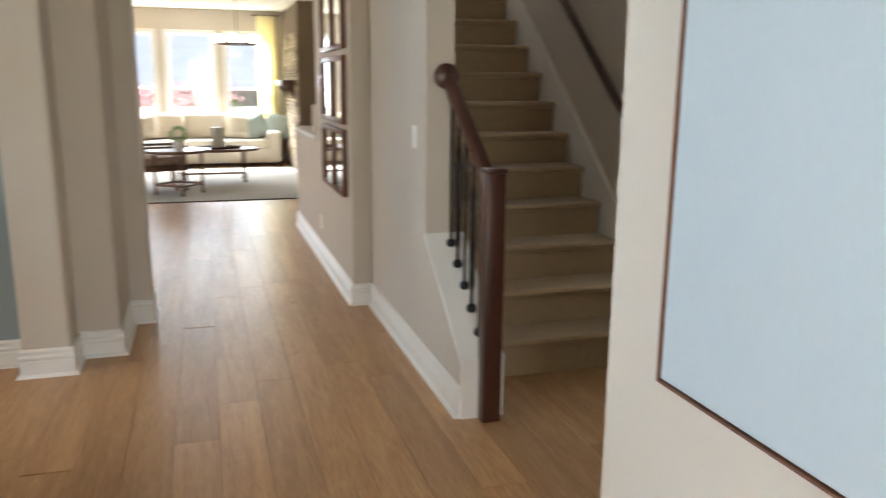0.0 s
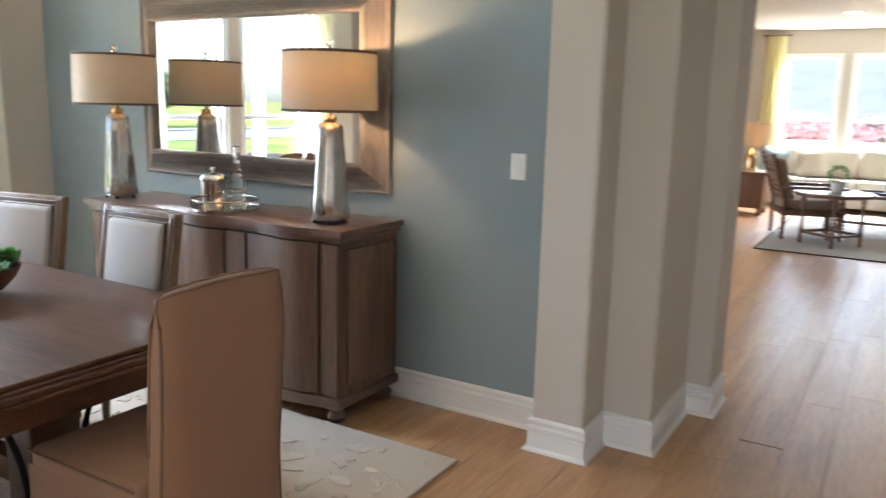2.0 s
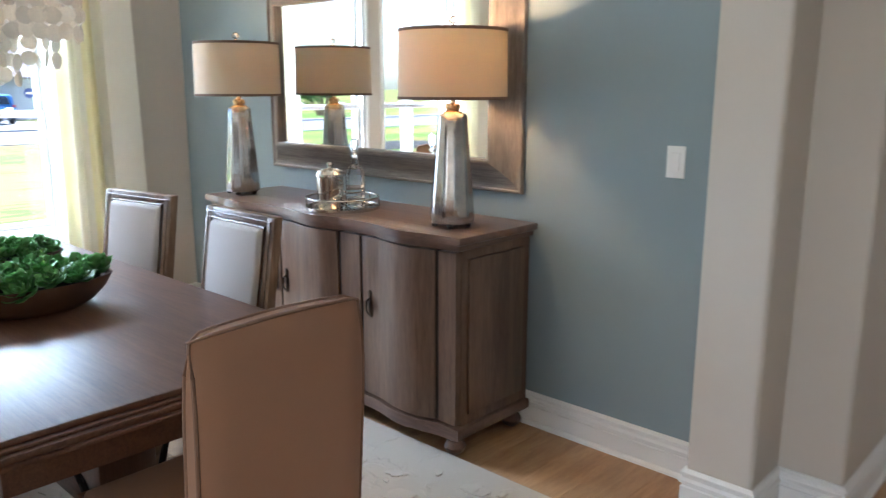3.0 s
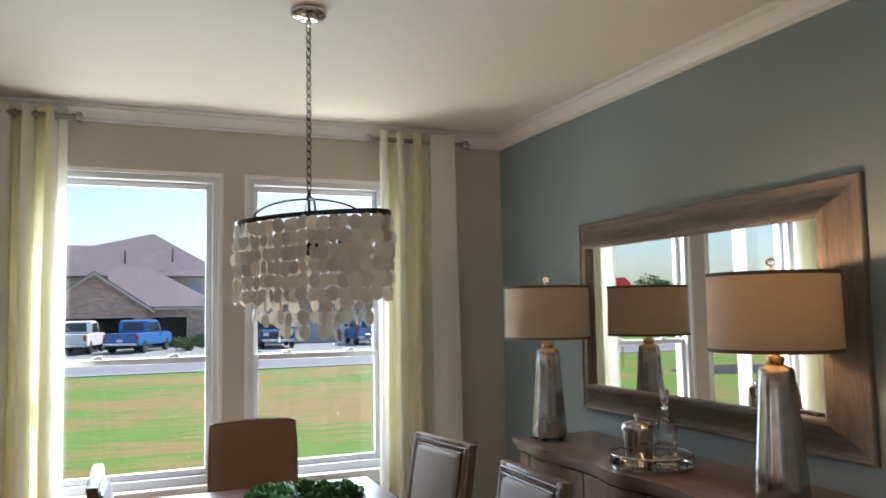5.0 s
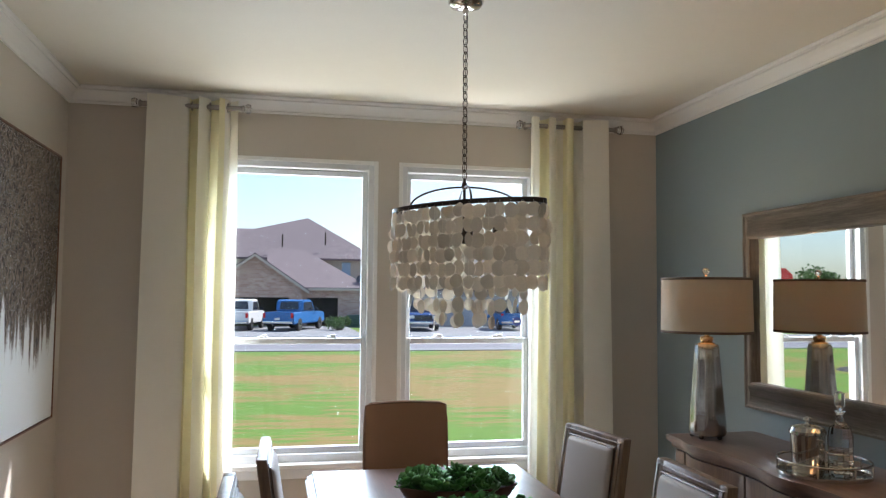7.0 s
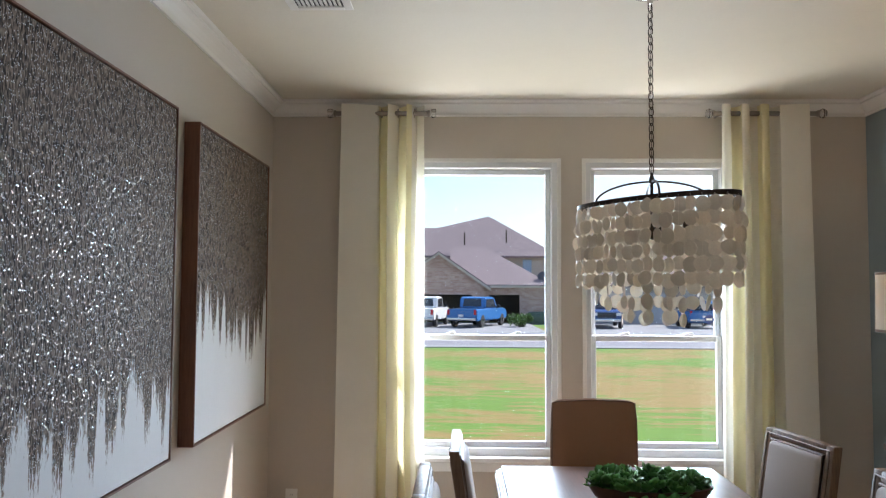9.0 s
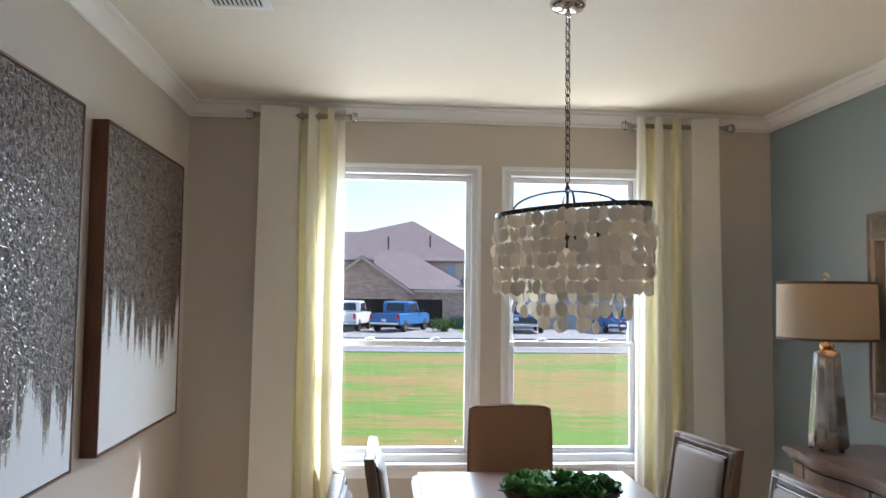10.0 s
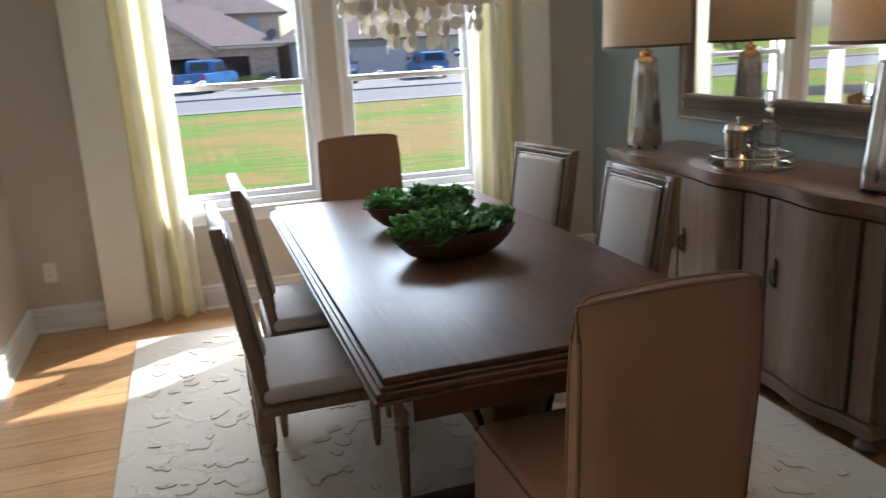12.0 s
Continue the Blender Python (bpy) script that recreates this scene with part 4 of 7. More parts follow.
dc = thing("decanter", "cut crystal decanter with a stopper on the tray", "decanter", pose(-1.72, 4.405, 0.917) @ Matrix.Diagonal((0.92, 0.92, 1.24, 1)))
bm = bmesh.new()
lathe(bm, [(0.008, 0), (0.046, 0), (0.050, 0.008), (0.050, 0.03), (0.047, 0.036), (0.050, 0.042), (0.050, 0.07), (0.047, 0.076), (0.050, 0.082), (0.050, 0.115), (0.042, 0.145), (0.018, 0.162), (0.015, 0.185), (0.022, 0.195), (0.008, 0.195)], 12)
part("bottle", bm, CRYSTAL, dc, "", False)
bm = bmesh.new()
lathe(bm, [(0.008, 0.1955), (0.012, 0.205), (0.020, 0.212), (0.021, 0.25), (0.008, 0.256)], 8)
part("stopper", bm, CRYSTAL, dc, "", False)

# ---- wall mirror ----
mx0, mx1, mz0, mz1, fw = -2.772, -0.98, 1.018, 2.032, 0.145
mir = thing("wall_mirror", "wide mirror in a weathered grey wooden frame on the blue wall", "mirror")
part("glass", boxed(mx0 + fw - 0.012, mx1 - fw + 0.012, BY - 0.050, BY - 0.042, mz0 + fw - 0.012, mz1 - fw + 0.012), MIRROR, mir, "mirror glass", False)
FPROF = [(0, 0), (0, 0.016), (0.005, 0.022), (0.012, 0.022), (0.016, 0.014), (0.024, 0.012), (0.05, 0.022), (0.085, 0.044), (0.115, 0.072), (0.128, 0.080), (0.138, 0.080), (fw, 0.074), (fw, 0)]
cs = [(mx0, mz0), (mx1, mz0), (mx1, mz1), (mx0, mz1)]
dirs = [(1, 1), (-1, 1), (-1, -1), (1, -1)]
for k in range(4):
    (xa, za), (xb, zb) = cs[k], cs[(k + 1) % 4]
    (da, ea), (db, eb) = dirs[k], dirs[(k + 1) % 4]
    bm = bmesh.new()
    n = 10
    rows = []
    for i in range(n + 1):
        row = []
        for o, h in FPROF:
            ax, az, bx, bz = xa + da * o, za + ea * o, xb + db * o, zb + eb * o
            w = 0.0012 * math.sin(i * 2.1 + o * 60 + k)
            row.append(bm.verts.new((ax + (bx - ax) * i / n, BY - 0.002 - max(0, h + (w if 0 < h else 0)), az + (bz - az) * i / n)))
        rows.append(row)
    for a, b in zip(rows, rows[1:]):
        for j in range(len(FPROF)):
            bm.faces.new((a[j], a[(j + 1) % len(FPROF)], b[(j + 1) % len(FPROF)], b[j]))
    bm.faces.new(rows[0]), bm.faces.new(rows[-1][::-1])
    part("frame_rail", bm, MFRAME if k % 2 == 0 else MFRAMEV, mir)


# ---- plates on the walls ----
def wall_plate(name, label, category, m, kind):
    """A white plate, its face to -y of its own frame."""
    ob = thing(name, label, category, m)
    part("plate", boxed(-0.036, 0.036, -0.006, 0, -0.058, 0.058, 0.003), PLATE, ob)
    if kind == "rocker":
        part("rocker", boxed(-0.017, 0.017, -0.010, -0.006, -0.034, 0.034, 0.002), PLATE, ob)
    else:
        for s in (-1, 1):
            bm = bmesh.new()
            lathe(bm, [(0.016, 0), (0.016, 0.003), (0.002, 0.003)], 16)
            q = part("receptacle", bm, PLATE, ob)
            q.matrix_basis = Matrix.Translation((0, -0.006, s * 0.02)) @ Matrix.Rotation(radians(90), 4, "X")
            for dx in (-0.006, 0.006):
                part("slot", boxed(dx - 0.0012, dx + 0.0012, -0.0098, -0.0088, s * 0.02 - 0.001, s * 0.02 + 0.008), SOCKET, q, "", False).matrix_parent_inverse = q.matrix_basis.inverted()
    for s in (-1, 1):
        bm = bmesh.new()
        lathe(bm, [(0.003, 0), (0.003, 0.001), (0.0005, 0.0015)], 8)
        part("screw", bm, PLATE, ob).matrix_basis = Matrix.Translation((0, -0.006, s * 0.048)) @ Matrix.Rotation(radians(90), 4, "X")
    return ob


wall_plate("light_switch", "white rocker light switch on the blue wall", "switch", pose(-0.30, BY - 0.001, 1.20), "rocker")
wall_plate("light_switch", "white rocker light switch on the pale hall wall", "switch", pose(1.889, 4.24, 1.21, 0, 0, -90), "rocker")
wall_plate("wall_outlet", "white duplex outlet low on the greige wall", "outlet", pose(WX + 0.001, 1.262, 0.345, 0, 0, 90), "duplex")
wall_plate("wall_outlet", "white duplex outlet low on the hall wall", "outlet", pose(1.764, 6.85, 0.32, 0, 0, -90), "duplex")

# ---- curtains and rods ----
RODMETAL = mat("brushed_nickel", (0.34, 0.31, 0.28), 0.3, 1.0, var=0.1, bump=0.02)
def curtain(y0, y1, folds, seed):
    ob = thing("curtain", "cream grommet-top curtain, folds yellowed by painted backlight, hanging to the floor", "curtain", None, "dining room curtains")
    n, nz = 160, 24
    xs = WX + 0.105
    for nm, ua, ub, mt, lab in folds:
        bm = bmesh.new()
        grid = []
        k0, k1 = round(ua * n), round(ub * n)
        for j in range(nz + 1):
            z = 2.695 - (2.695 - 0.008) * j / nz
            row = []
            for k in range(k0, k1 + 1):
                u = k / n
                ph = 2 * math.pi * wave(u)
                amp = 0.058 * (0.9 + 0.2 * j / nz)
                flare = 1 + 0.10 * (j / nz) ** 2
                yy = (y0 + y1) / 2 + (u - 0.5) * (y1 - y0) * flare
                yy += 0.012 * math.sin(ph * 2 + 1) + 0.003 * math.sin(2.2 * z + 9 * u + seed)
                xx = xs + amp * math.sin(ph) + 0.003 * math.sin(2 * z + 7 * u)
                row.append(bm.verts.new((xx, yy, z)))
            grid.append(row)
        for a, b in zip(grid, grid[1:]):
            for k in range(len(a) - 1):
                bm.faces.new((a[k], a[k + 1], b[k + 1], b[k]))
        part(nm, bm, mt, ob, lab)
    return ob


def wave(u):
    return 0.25 + 0.55 * u if u < 0.42 else 0.481 + (u - 0.42) * 4.4


# the yellow folds paint backlight into otherwise cream curtains
CREAM, BACKLIT = "cream cloth", "cream cloth with backlight painted in as yellow"
curtain(1.565, 2.035, (("panel", 0, 0.43, CURTAIN, CREAM), ("fold", 0.43, 0.55, CURTAIN_BACKLIT, BACKLIT), ("panel", 0.55, 0.72, CURTAIN, CREAM), ("fold", 0.72, 0.86, CURTAIN_BACKLIT, BACKLIT), ("panel", 0.86, 1.0, CURTAIN, CREAM)), 1)


def wave(u):
    u = 1 - u
    return 0.25 + 0.55 * u if u < 0.34 else 0.437 + (u - 0.34) * 4.6


curtain(3.80, 4.32, (("panel", 0, 0.14, CURTAIN, CREAM), ("fold", 0.14, 0.24, CURTAIN_BACKLIT, BACKLIT), ("panel", 0.24, 0.42, CURTAIN, CREAM), ("fold", 0.42, 0.56, CURTAIN_BACKLIT, BACKLIT), ("panel", 0.56, 1.0, CURTAIN, CREAM)), 2)
for y0, y1 in ((1.52, 2.065), (3.775, 4.37)):
    rod = thing("curtain_rod", "short nickel curtain rod with crystal knob ends", "curtain rod", None, "curtain rods")
    bm = bmesh.new()
    tube(bm, [(WX + 0.105, y0, 2.648), (WX + 0.105, y1, 2.648)], 0.0145, 12)
    part("rod", bm, RODMETAL, rod)
    for y, s in ((y0, -1), (y1, 1)):
        bm = bmesh.new()
        lathe(bm, [(0.014, 0), (0.020, 0.004), (0.020, 0.012), (0.012, 0.018)], 14)
        part("collar", bm, RODMETAL, rod).matrix_basis = Matrix.Translation((WX + 0.105, y, 2.648)) @ Matrix.Rotation(radians(-90 * s), 4, "X")
        bm = bmesh.new()
        lathe(bm, [(0.010, 0.018), (0.026, 0.024), (0.030, 0.038), (0.024, 0.052), (0.006, 0.056)], 10)
        part("finial", bm, CRYSTAL, rod, "faceted crystal knob", False).matrix_basis = Matrix.Translation((WX + 0.105, y, 2.648)) @ Matrix.Rotation(radians(-90 * s), 4, "X")
        bm = bmesh.new()
        tube(bm, [(WX + 0.002, y - s * 0.03, 2.648), (WX + 0.105, y - s * 0.03, 2.648)], 0.008, 10)
        part("bracket", bm, RODMETAL, rod)
    for i in range(5):
        y = y0 + (y1 - y0) * (0.14 + 0.18 * i)
        bm = bmesh.new()
        tube(bm, [(WX + 0.105 + 0.024 * math.cos(a * math.pi / 8), y, 2.648 + 0.024 * math.sin(a * math.pi / 8)) for a in range(16)], 0.004, 6, True)
        part("grommet", bm, RODMETAL, rod)

# ---- chandelier ----
CX, CY, RZ = -1.985, 2.983, 1.925
ch = thing("chandelier", "oval capiz shell chandelier hanging on a chain over the table", "chandelier", pose(CX, CY, 0, 0, 0, 34))
bm = bmesh.new()
lathe(bm, [(0.070, CZ - 0.003), (0.070, CZ - 0.018), (0.060, CZ - 0.032), (0.03, CZ - 0.042), (0.012, CZ - 0.045), (0.010, CZ - 0.062), (0.003, CZ - 0.064)], 28)
part("canopy", bm, NICKEL, ch, "round nickel ceiling canopy")
top, bot = CZ - 0.062, 2.035
nl = 21
step = (top - bot) / nl
bm = bmesh.new()
for i in range(nl):
    zc = top - step * (i + 0.5)
    pts = []
    for q in range(12):
        a = 2 * math.pi * q / 12
        d, h = 0.0105 * math.cos(a), (step * 0.5 + 0.005) * math.sin(a)
        pts.append((d, 0, zc + h) if i % 2 else (0, d, zc + h))
    tube(bm, pts, 0.0021, 6, True)
tagged(part("chain", bm, DARKMETAL, ch, "bronze chain"), kind="stuff")
bm = bmesh.new()
tube(bm, [(0.002, 0.003, top), (0.003, -0.004, 2.4), (-0.003, 0.003, bot)], 0.0012, 6)
part("cord", bm, DARKMETAL, ch)
EA, EB = 0.375, 0.15
bm = bmesh.new()
ring = [(EA * math.cos(2 * math.pi * i / 56), EB * math.sin(2 * math.pi * i / 56)) for i in range(56)]
rows = [[bm.verts.new((x * k, y * k, z)) for x, y in ring] for k, z in ((1.0, RZ - 0.009), (1.0, RZ + 0.009), (0.985, RZ + 0.009), (0.985, RZ - 0.009))]
for a, b in zip(rows, rows[1:] + rows[:1]):
    for i in range(56):
        bm.faces.new((a[i], a[(i + 1) % 56], b[(i + 1) % 56], b[i]))
part("top_ring", bm, DARKMETAL, ch, "bronze oval band")
for sx in (-1, 1):
    for sy in (-1, 1):
        bm = bmesh.new()
        tx, ty = sx * EA * 0.42, sy * EB * 0.905
        pts = [(tx * math.sin(q / 12 * 1.571), ty * math.sin(q / 12 * 1.571), RZ + 0.078 * math.cos(q / 12 * 1.571)) for q in range(13)]
        tube(bm, pts, 0.0042, 6)
        part("arm", bm, DARKMETAL, ch)
bm = bmesh.new()
lathe(bm, [(0.004, RZ - 0.14), (0.012, RZ - 0.135), (0.012, RZ - 0.10), (0.006, RZ - 0.09), (0.006, RZ + 0.07), (0.014, RZ + 0.075), (0.010, RZ + 0.09), (0.003, RZ + 0.112)], 12)
part("stem", bm, DARKMETAL, ch)
for sx in (-1, 0, 1):
    bm = bmesh.new()
    tube(bm, [(0, 0, RZ - 0.12), (sx * 0.16, 0.03 * (1 - abs(sx)), RZ - 0.135)], 0.005, 6)
    lathe(bm, [(0.014, RZ - 0.14), (0.014, RZ - 0.075), (0.004, RZ - 0.07)], 10, (sx * 0.16, 0.03 * (1 - abs(sx)), 0))
    part("socket", bm, DARKMETAL, ch)
# the shells: a slightly domed disc shared by all
shells = []
for v in range(4):
    g = random.Random(v)
    bm = bmesh.new()
    r, seg = 0.0288, 14
    w = [r * (1 + g.uniform(-0.07, 0.05)) for _ in range(seg)]
    f = [bm.verts.new((w[i] * math.cos(2 * math.pi * i / seg), 0.0008, w[i] * math.sin(2 * math.pi * i / seg) - r)) for i in range(seg)]
    b = [bm.verts.new((q.co.x, -0.0008, q.co.z)) for q in f]
    c0, c1 = bm.verts.new((0, 0.0035, -r)), bm.verts.new((0, 0.002, -r))
    for i in range(seg):
        j = (i + 1) % seg
        bm.faces.new((f[i], f[j], c0)), bm.faces.new((b[j], b[i], c1)), bm.faces.new((f[j], f[i], b[i], b[j]))
    me = bpy.data.meshes.new("shell")
    bmesh.ops.recalc_face_normals(bm, faces=bm.faces[:])
    bm.to_mesh(me)
    bm.free()
    me.shade_smooth()
    me.set_sharp_from_angle(angle=radians(40))
    me.materials.append(CAPIZ)
    shells.append(me)
g = random.Random(5)


def strand(x, y, ang, z, count, name="shell"):
    for k in range(count):
        q = new(name, g.choice(shells))
        q.parent = ch
        tilt = g.gauss(0, 14) + (g.choice((-65, 65)) if g.random() < 0.07 else 0)
        q.matrix_basis = Matrix.Translation((x + g.uniform(-0.004, 0.004), y + g.uniform(-0.004, 0.004), z - 0.0512 * k + g.uniform(-0.003, 0.003))) @ Matrix.Rotation(ang - 1.571 + radians(tilt), 4, "Z") @ Matrix.Rotation(radians(g.gauss(0, 5)), 4, "X") @ Matrix.Diagonal([g.uniform(0.84, 1.0)] * 3 + [1])


N = 43
tt = [2 * math.pi * i / 400 for i in range(400)]
acc, cum = 0.0, [0.0]
for i in range(400):
    acc += math.hypot(EA * (math.cos(tt[(i + 1) % 400]) - math.cos(tt[i])), EB * (math.sin(tt[(i + 1) % 400]) - math.sin(tt[i])))
    cum.append(acc)
for i in range(N):
    s = acc * i / N
    k = next(q for q in range(400) if cum[q + 1] >= s)
    a = tt[k]
    strand(EA * math.cos(a), EB * math.sin(a), math.atan2(math.sin(a) / EB, math.cos(a) / EA), RZ - 0.004 - g.uniform(0, 0.008), 6)
for i in range(16):
    a = 2 * math.pi * i / 16 + 0.2
    strand(0.74 * EA * math.cos(a), 0.64 * EB * math.sin(a), a, RZ - 0.285 - g.uniform(0, 0.02), 2)
for i in range(9):
    a = 2 * math.pi * i / 9
    strand(0.38 * EA * math.cos(a), 0.32 * EB * math.sin(a), a, RZ - 0.345 - g.uniform(0, 0.02), 2)
bm = bmesh.new()
for i in range(N):
    a = tt[next(q for q in range(400) if cum[q + 1] >= acc * i / N)]
    tube(bm, [(EA * math.cos(a), EB * math.sin(a), RZ), (EA * math.cos(a), EB * math.sin(a), RZ - 0.30)], 0.0006, 4)
tagged(part("threads", bm, CAPIZ, ch, "fine clear threads"), kind="stuff")


# ---- paintings ----
def paint_material(level):
    """Dark glittering drips down to a height of about level on a pale canvas."""
    m = mat("glitter_painting", (0.74, 0.76, 0.77), 0.5, var=0.05, scale=4, fine=60, bump=0.1)
    n, l = m.node_tree.nodes, m.node_tree.links
    p = n["Principled BSDF"]
    p.inputs["Specular IOR Level"].default_value = 0.2
    tc, sp = n.new("ShaderNodeTexCoord"), n.new("ShaderNodeSeparateXYZ")
    l.new(tc.outputs["Object"], sp.inputs[0])
    info = n.new("ShaderNodeObjectInfo")
    def streak(sx, sz, scale, det):
        mp, q = n.new("ShaderNodeMapping"), n.new("ShaderNodeTexNoise")
        mp.inputs["Scale"].default_value = (sx, 1, sz)
        q.inputs["Scale"].default_value, q.inputs["Detail"].default_value = scale, det
        of = n.new("ShaderNodeVectorMath")
        cb = n.new("ShaderNodeCombineXYZ")
        l.new(info.outputs["Random"], cb.inputs[1])
        l.new(tc.outputs["Object"], mp.inputs[0]), l.new(mp.outputs[0], of.inputs[0]), l.new(cb.outputs[0], of.inputs[1])
        l.new(of.outputs[0], q.inputs["Vector"])
        return q.outputs[0]
    def math_node(op, a, b):
        q = n.new("ShaderNodeMath")
        q.operation = op
        for i, v in enumerate((a, b)):
            if isinstance(v, (int, float)):
                q.inputs[i].default_value = v
            else:
                l.new(v, q.inputs[i])
        return q.outputs[0]
    grain = streak(1, 0.20, 230, 4)
    drip = n.new("ShaderNodeMapRange")
    drip.interpolation_type = "SMOOTHSTEP"
    drip.inputs[1].default_value, drip.inputs[2].default_value = 0.38, 0.62
    l.new(streak(1, 0.012, 16, 1), drip.inputs[0])
    slope = streak(1, 0.01, 2.2, 0)
    fine_drip = streak(1, 0.03, 60, 2)
    edge = math_node("ADD", math_node("ADD", math_node("MULTIPLY", drip.outputs[0], 0.17), math_node("MULTIPLY", fine_drip, 0.24)), math_node("ADD", math_node("MULTIPLY", slope, 0.5), level))
    ragged = math_node("MULTIPLY", math_node("ADD", grain, -0.5), 0.30)
    mask = n.new("ShaderNodeMapRange")
    l.new(math_node("ADD", math_node("ADD", sp.outputs[2], ragged), math_node("MULTIPLY", edge, -1.0)), mask.inputs[0])
    mask.inputs[1].default_value, mask.inputs[2].default_value = -0.015, 0.03
    rp = n.new("ShaderNodeValToRGB")
    e = rp.color_ramp.elements
    e[0].position, e[1].position = 0.43, 0.60
    e[0].color, e[1].color = (0.010, 0.006, 0.004, 1), (0.24, 0.185, 0.145, 1)
    l.new(grain, rp.inputs[0])
    old = p.inputs["Base Color"].links[0].from_socket
    mx = n.new("ShaderNodeMix")
    mx.data_type = "RGBA"
    l.new(mask.outputs[0], mx.inputs[0]), l.new(old, mx.inputs[6]), l.new(rp.outputs[0], mx.inputs[7])
    fl = n.new("ShaderNodeTexVoronoi")
    fl.inputs["Scale"].default_value = 230
    l.new(tc.outputs["Object"], fl.inputs["Vector"])
    fr = n.new("ShaderNodeMapRange")
    sep = n.new("ShaderNodeSeparateColor")
    l.new(fl.outputs["Color"], sep.inputs[0]), l.new(sep.outputs[0], fr.inputs[0])
    fr.inputs[1].default_value, fr.inputs[2].default_value = 0.95, 0.97
    me = math_node("MULTIPLY", fr.outputs[0], mask.outputs[0])
    l.new(me, p.inputs["Metallic"])
    # bright flecks of glitter, their sparkle painted in as near-white specks
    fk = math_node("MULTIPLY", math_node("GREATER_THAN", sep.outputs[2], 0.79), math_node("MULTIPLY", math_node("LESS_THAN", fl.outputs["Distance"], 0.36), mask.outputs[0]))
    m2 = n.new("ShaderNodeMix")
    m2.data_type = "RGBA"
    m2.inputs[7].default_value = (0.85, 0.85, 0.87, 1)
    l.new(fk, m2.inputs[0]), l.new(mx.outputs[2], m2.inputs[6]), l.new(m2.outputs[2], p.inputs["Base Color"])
    r2 = n.new("ShaderNodeMapRange")
    r2.inputs[3].default_value, r2.inputs[4].default_value = 0.72, 0.2
    l.new(me, r2.inputs[0]), l.new(r2.outputs[0], p.inputs["Roughness"])
    nm = [q for q in n if q.type == "BUMP"][0]
    b2 = n.new("ShaderNodeBump")
    b2.inputs["Strength"].default_value, b2.inputs["Distance"].default_value = 0.06, 0.0012
    l.new(math_node("MULTIPLY", math_node("ADD", sep.outputs[1], grain), mask.outputs[0]), b2.inputs["Height"])
    l.new(nm.outputs[0], b2.inputs["Normal"]), l.new(b2.outputs[0], p.inputs["Normal"])
    return m


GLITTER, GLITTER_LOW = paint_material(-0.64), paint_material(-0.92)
PFRAME = wood("brown_painting_frame", (0.085, 0.03, 0.015), (0.19, 0.08, 0.043), "z", 0.4, 8)


def painting(name, label, w, h, m, material, depth=0.068, border=0.008):
    """A canvas in a thin tray frame; its back on y = 0, its face to -y."""
    ob = thing(name, label, "painting", m, "paintings on the walls")
    part("canvas", boxed(-w / 2 + border + 0.004, w / 2 - border - 0.004, -depth + 0.004, -0.004, -h / 2 + border + 0.004, h / 2 - border - 0.004, 0.002, 1), material, ob, "", False)
    for x0, x1, z0, z1 in ((-w / 2, -w / 2 + border, -h / 2, h / 2), (w / 2 - border, w / 2, -h / 2, h / 2), (-w / 2 + border, w / 2 - border, -h / 2, -h / 2 + border), (-w / 2 + border, w / 2 - border, h / 2 - border, h / 2)):
        part("frame_rail", boxed(x0, x1, -depth, -0.001, z0, z1, 0.0012, 1), PFRAME, ob)
    return ob


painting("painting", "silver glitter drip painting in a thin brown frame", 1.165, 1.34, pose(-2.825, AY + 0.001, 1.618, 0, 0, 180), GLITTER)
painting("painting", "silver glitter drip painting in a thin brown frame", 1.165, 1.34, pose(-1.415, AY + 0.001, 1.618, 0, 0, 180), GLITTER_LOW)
PALE = mat("pale_canvas", (0.42, 0.48, 0.52), 0.55, var=0.08, scale=2, fine=120, bump=0.3, stretch=(1, 1, 0.3))
painting("painting", "pale blue-white canvas in a thin dark frame", 1.25, 1.34, pose(1.869, 1.22, 1.47, 0, 0, -90), PALE, 0.035)

# ---- ceiling vent and speaker ----
vent = thing("ceiling_vent", "white slatted air vent in the ceiling", "vent", pose(-2.02, 1.695, CZ))
bm = bmesh.new()
for x0, x1, y0, y1 in ((-0.17, 0.17, -0.13, -0.095), (-0.17, 0.17, 0.095, 0.13), (-0.17, -0.135, -0.095, 0.095), (0.135, 0.17, -0.095, 0.095)):
    box(bm, x0, x1, y0, y1, -0.008, -0.0005, 0.002, 1)
part("frame", bm, PLATE, vent)
# black sheet on the uncut ceiling, painting the duct's shade behind the slats
part("backing", boxed(-0.136, 0.136, -0.096, 0.096, -0.0015, -0.0005), SOCKET, vent, "dark sheet painting the shade inside the duct", False)
for i in range(10):
    y = -0.082 + 0.0182 * i
    bm = bmesh.new()
    box(bm, -0.134, 0.134, y - 0.005, y + 0.004, -0.007, -0.002)
    part("slat", bm, PLATE, vent, "", False)
part("divider", boxed(-0.006, 0.006, -0.095, 0.095, -0.0078, -0.002), PLATE, vent, "", False)
sp = thing("ceiling_speaker", "round white speaker grille in the ceiling", "speaker", pose(-1.60, 2.965, CZ))
bm = bmesh.new()
lathe(bm, [(0.125, -0.0005), (0.125, -0.007), (0.116, -0.009), (0.002, -0.009)], 40)
part("grille", bm, mat("speaker_mesh", (0.46, 0.44, 0.42), 0.8, var=0.1, fine=300, bump=0.3), sp, "grey perforated mesh")
bm = bmesh.new()
tube(bm, [(0.121 * math.cos(2 * math.pi * i / 48), 0.121 * math.sin(2 * math.pi * i / 48), -0.008) for i in range(48)], 0.004, 6, True)
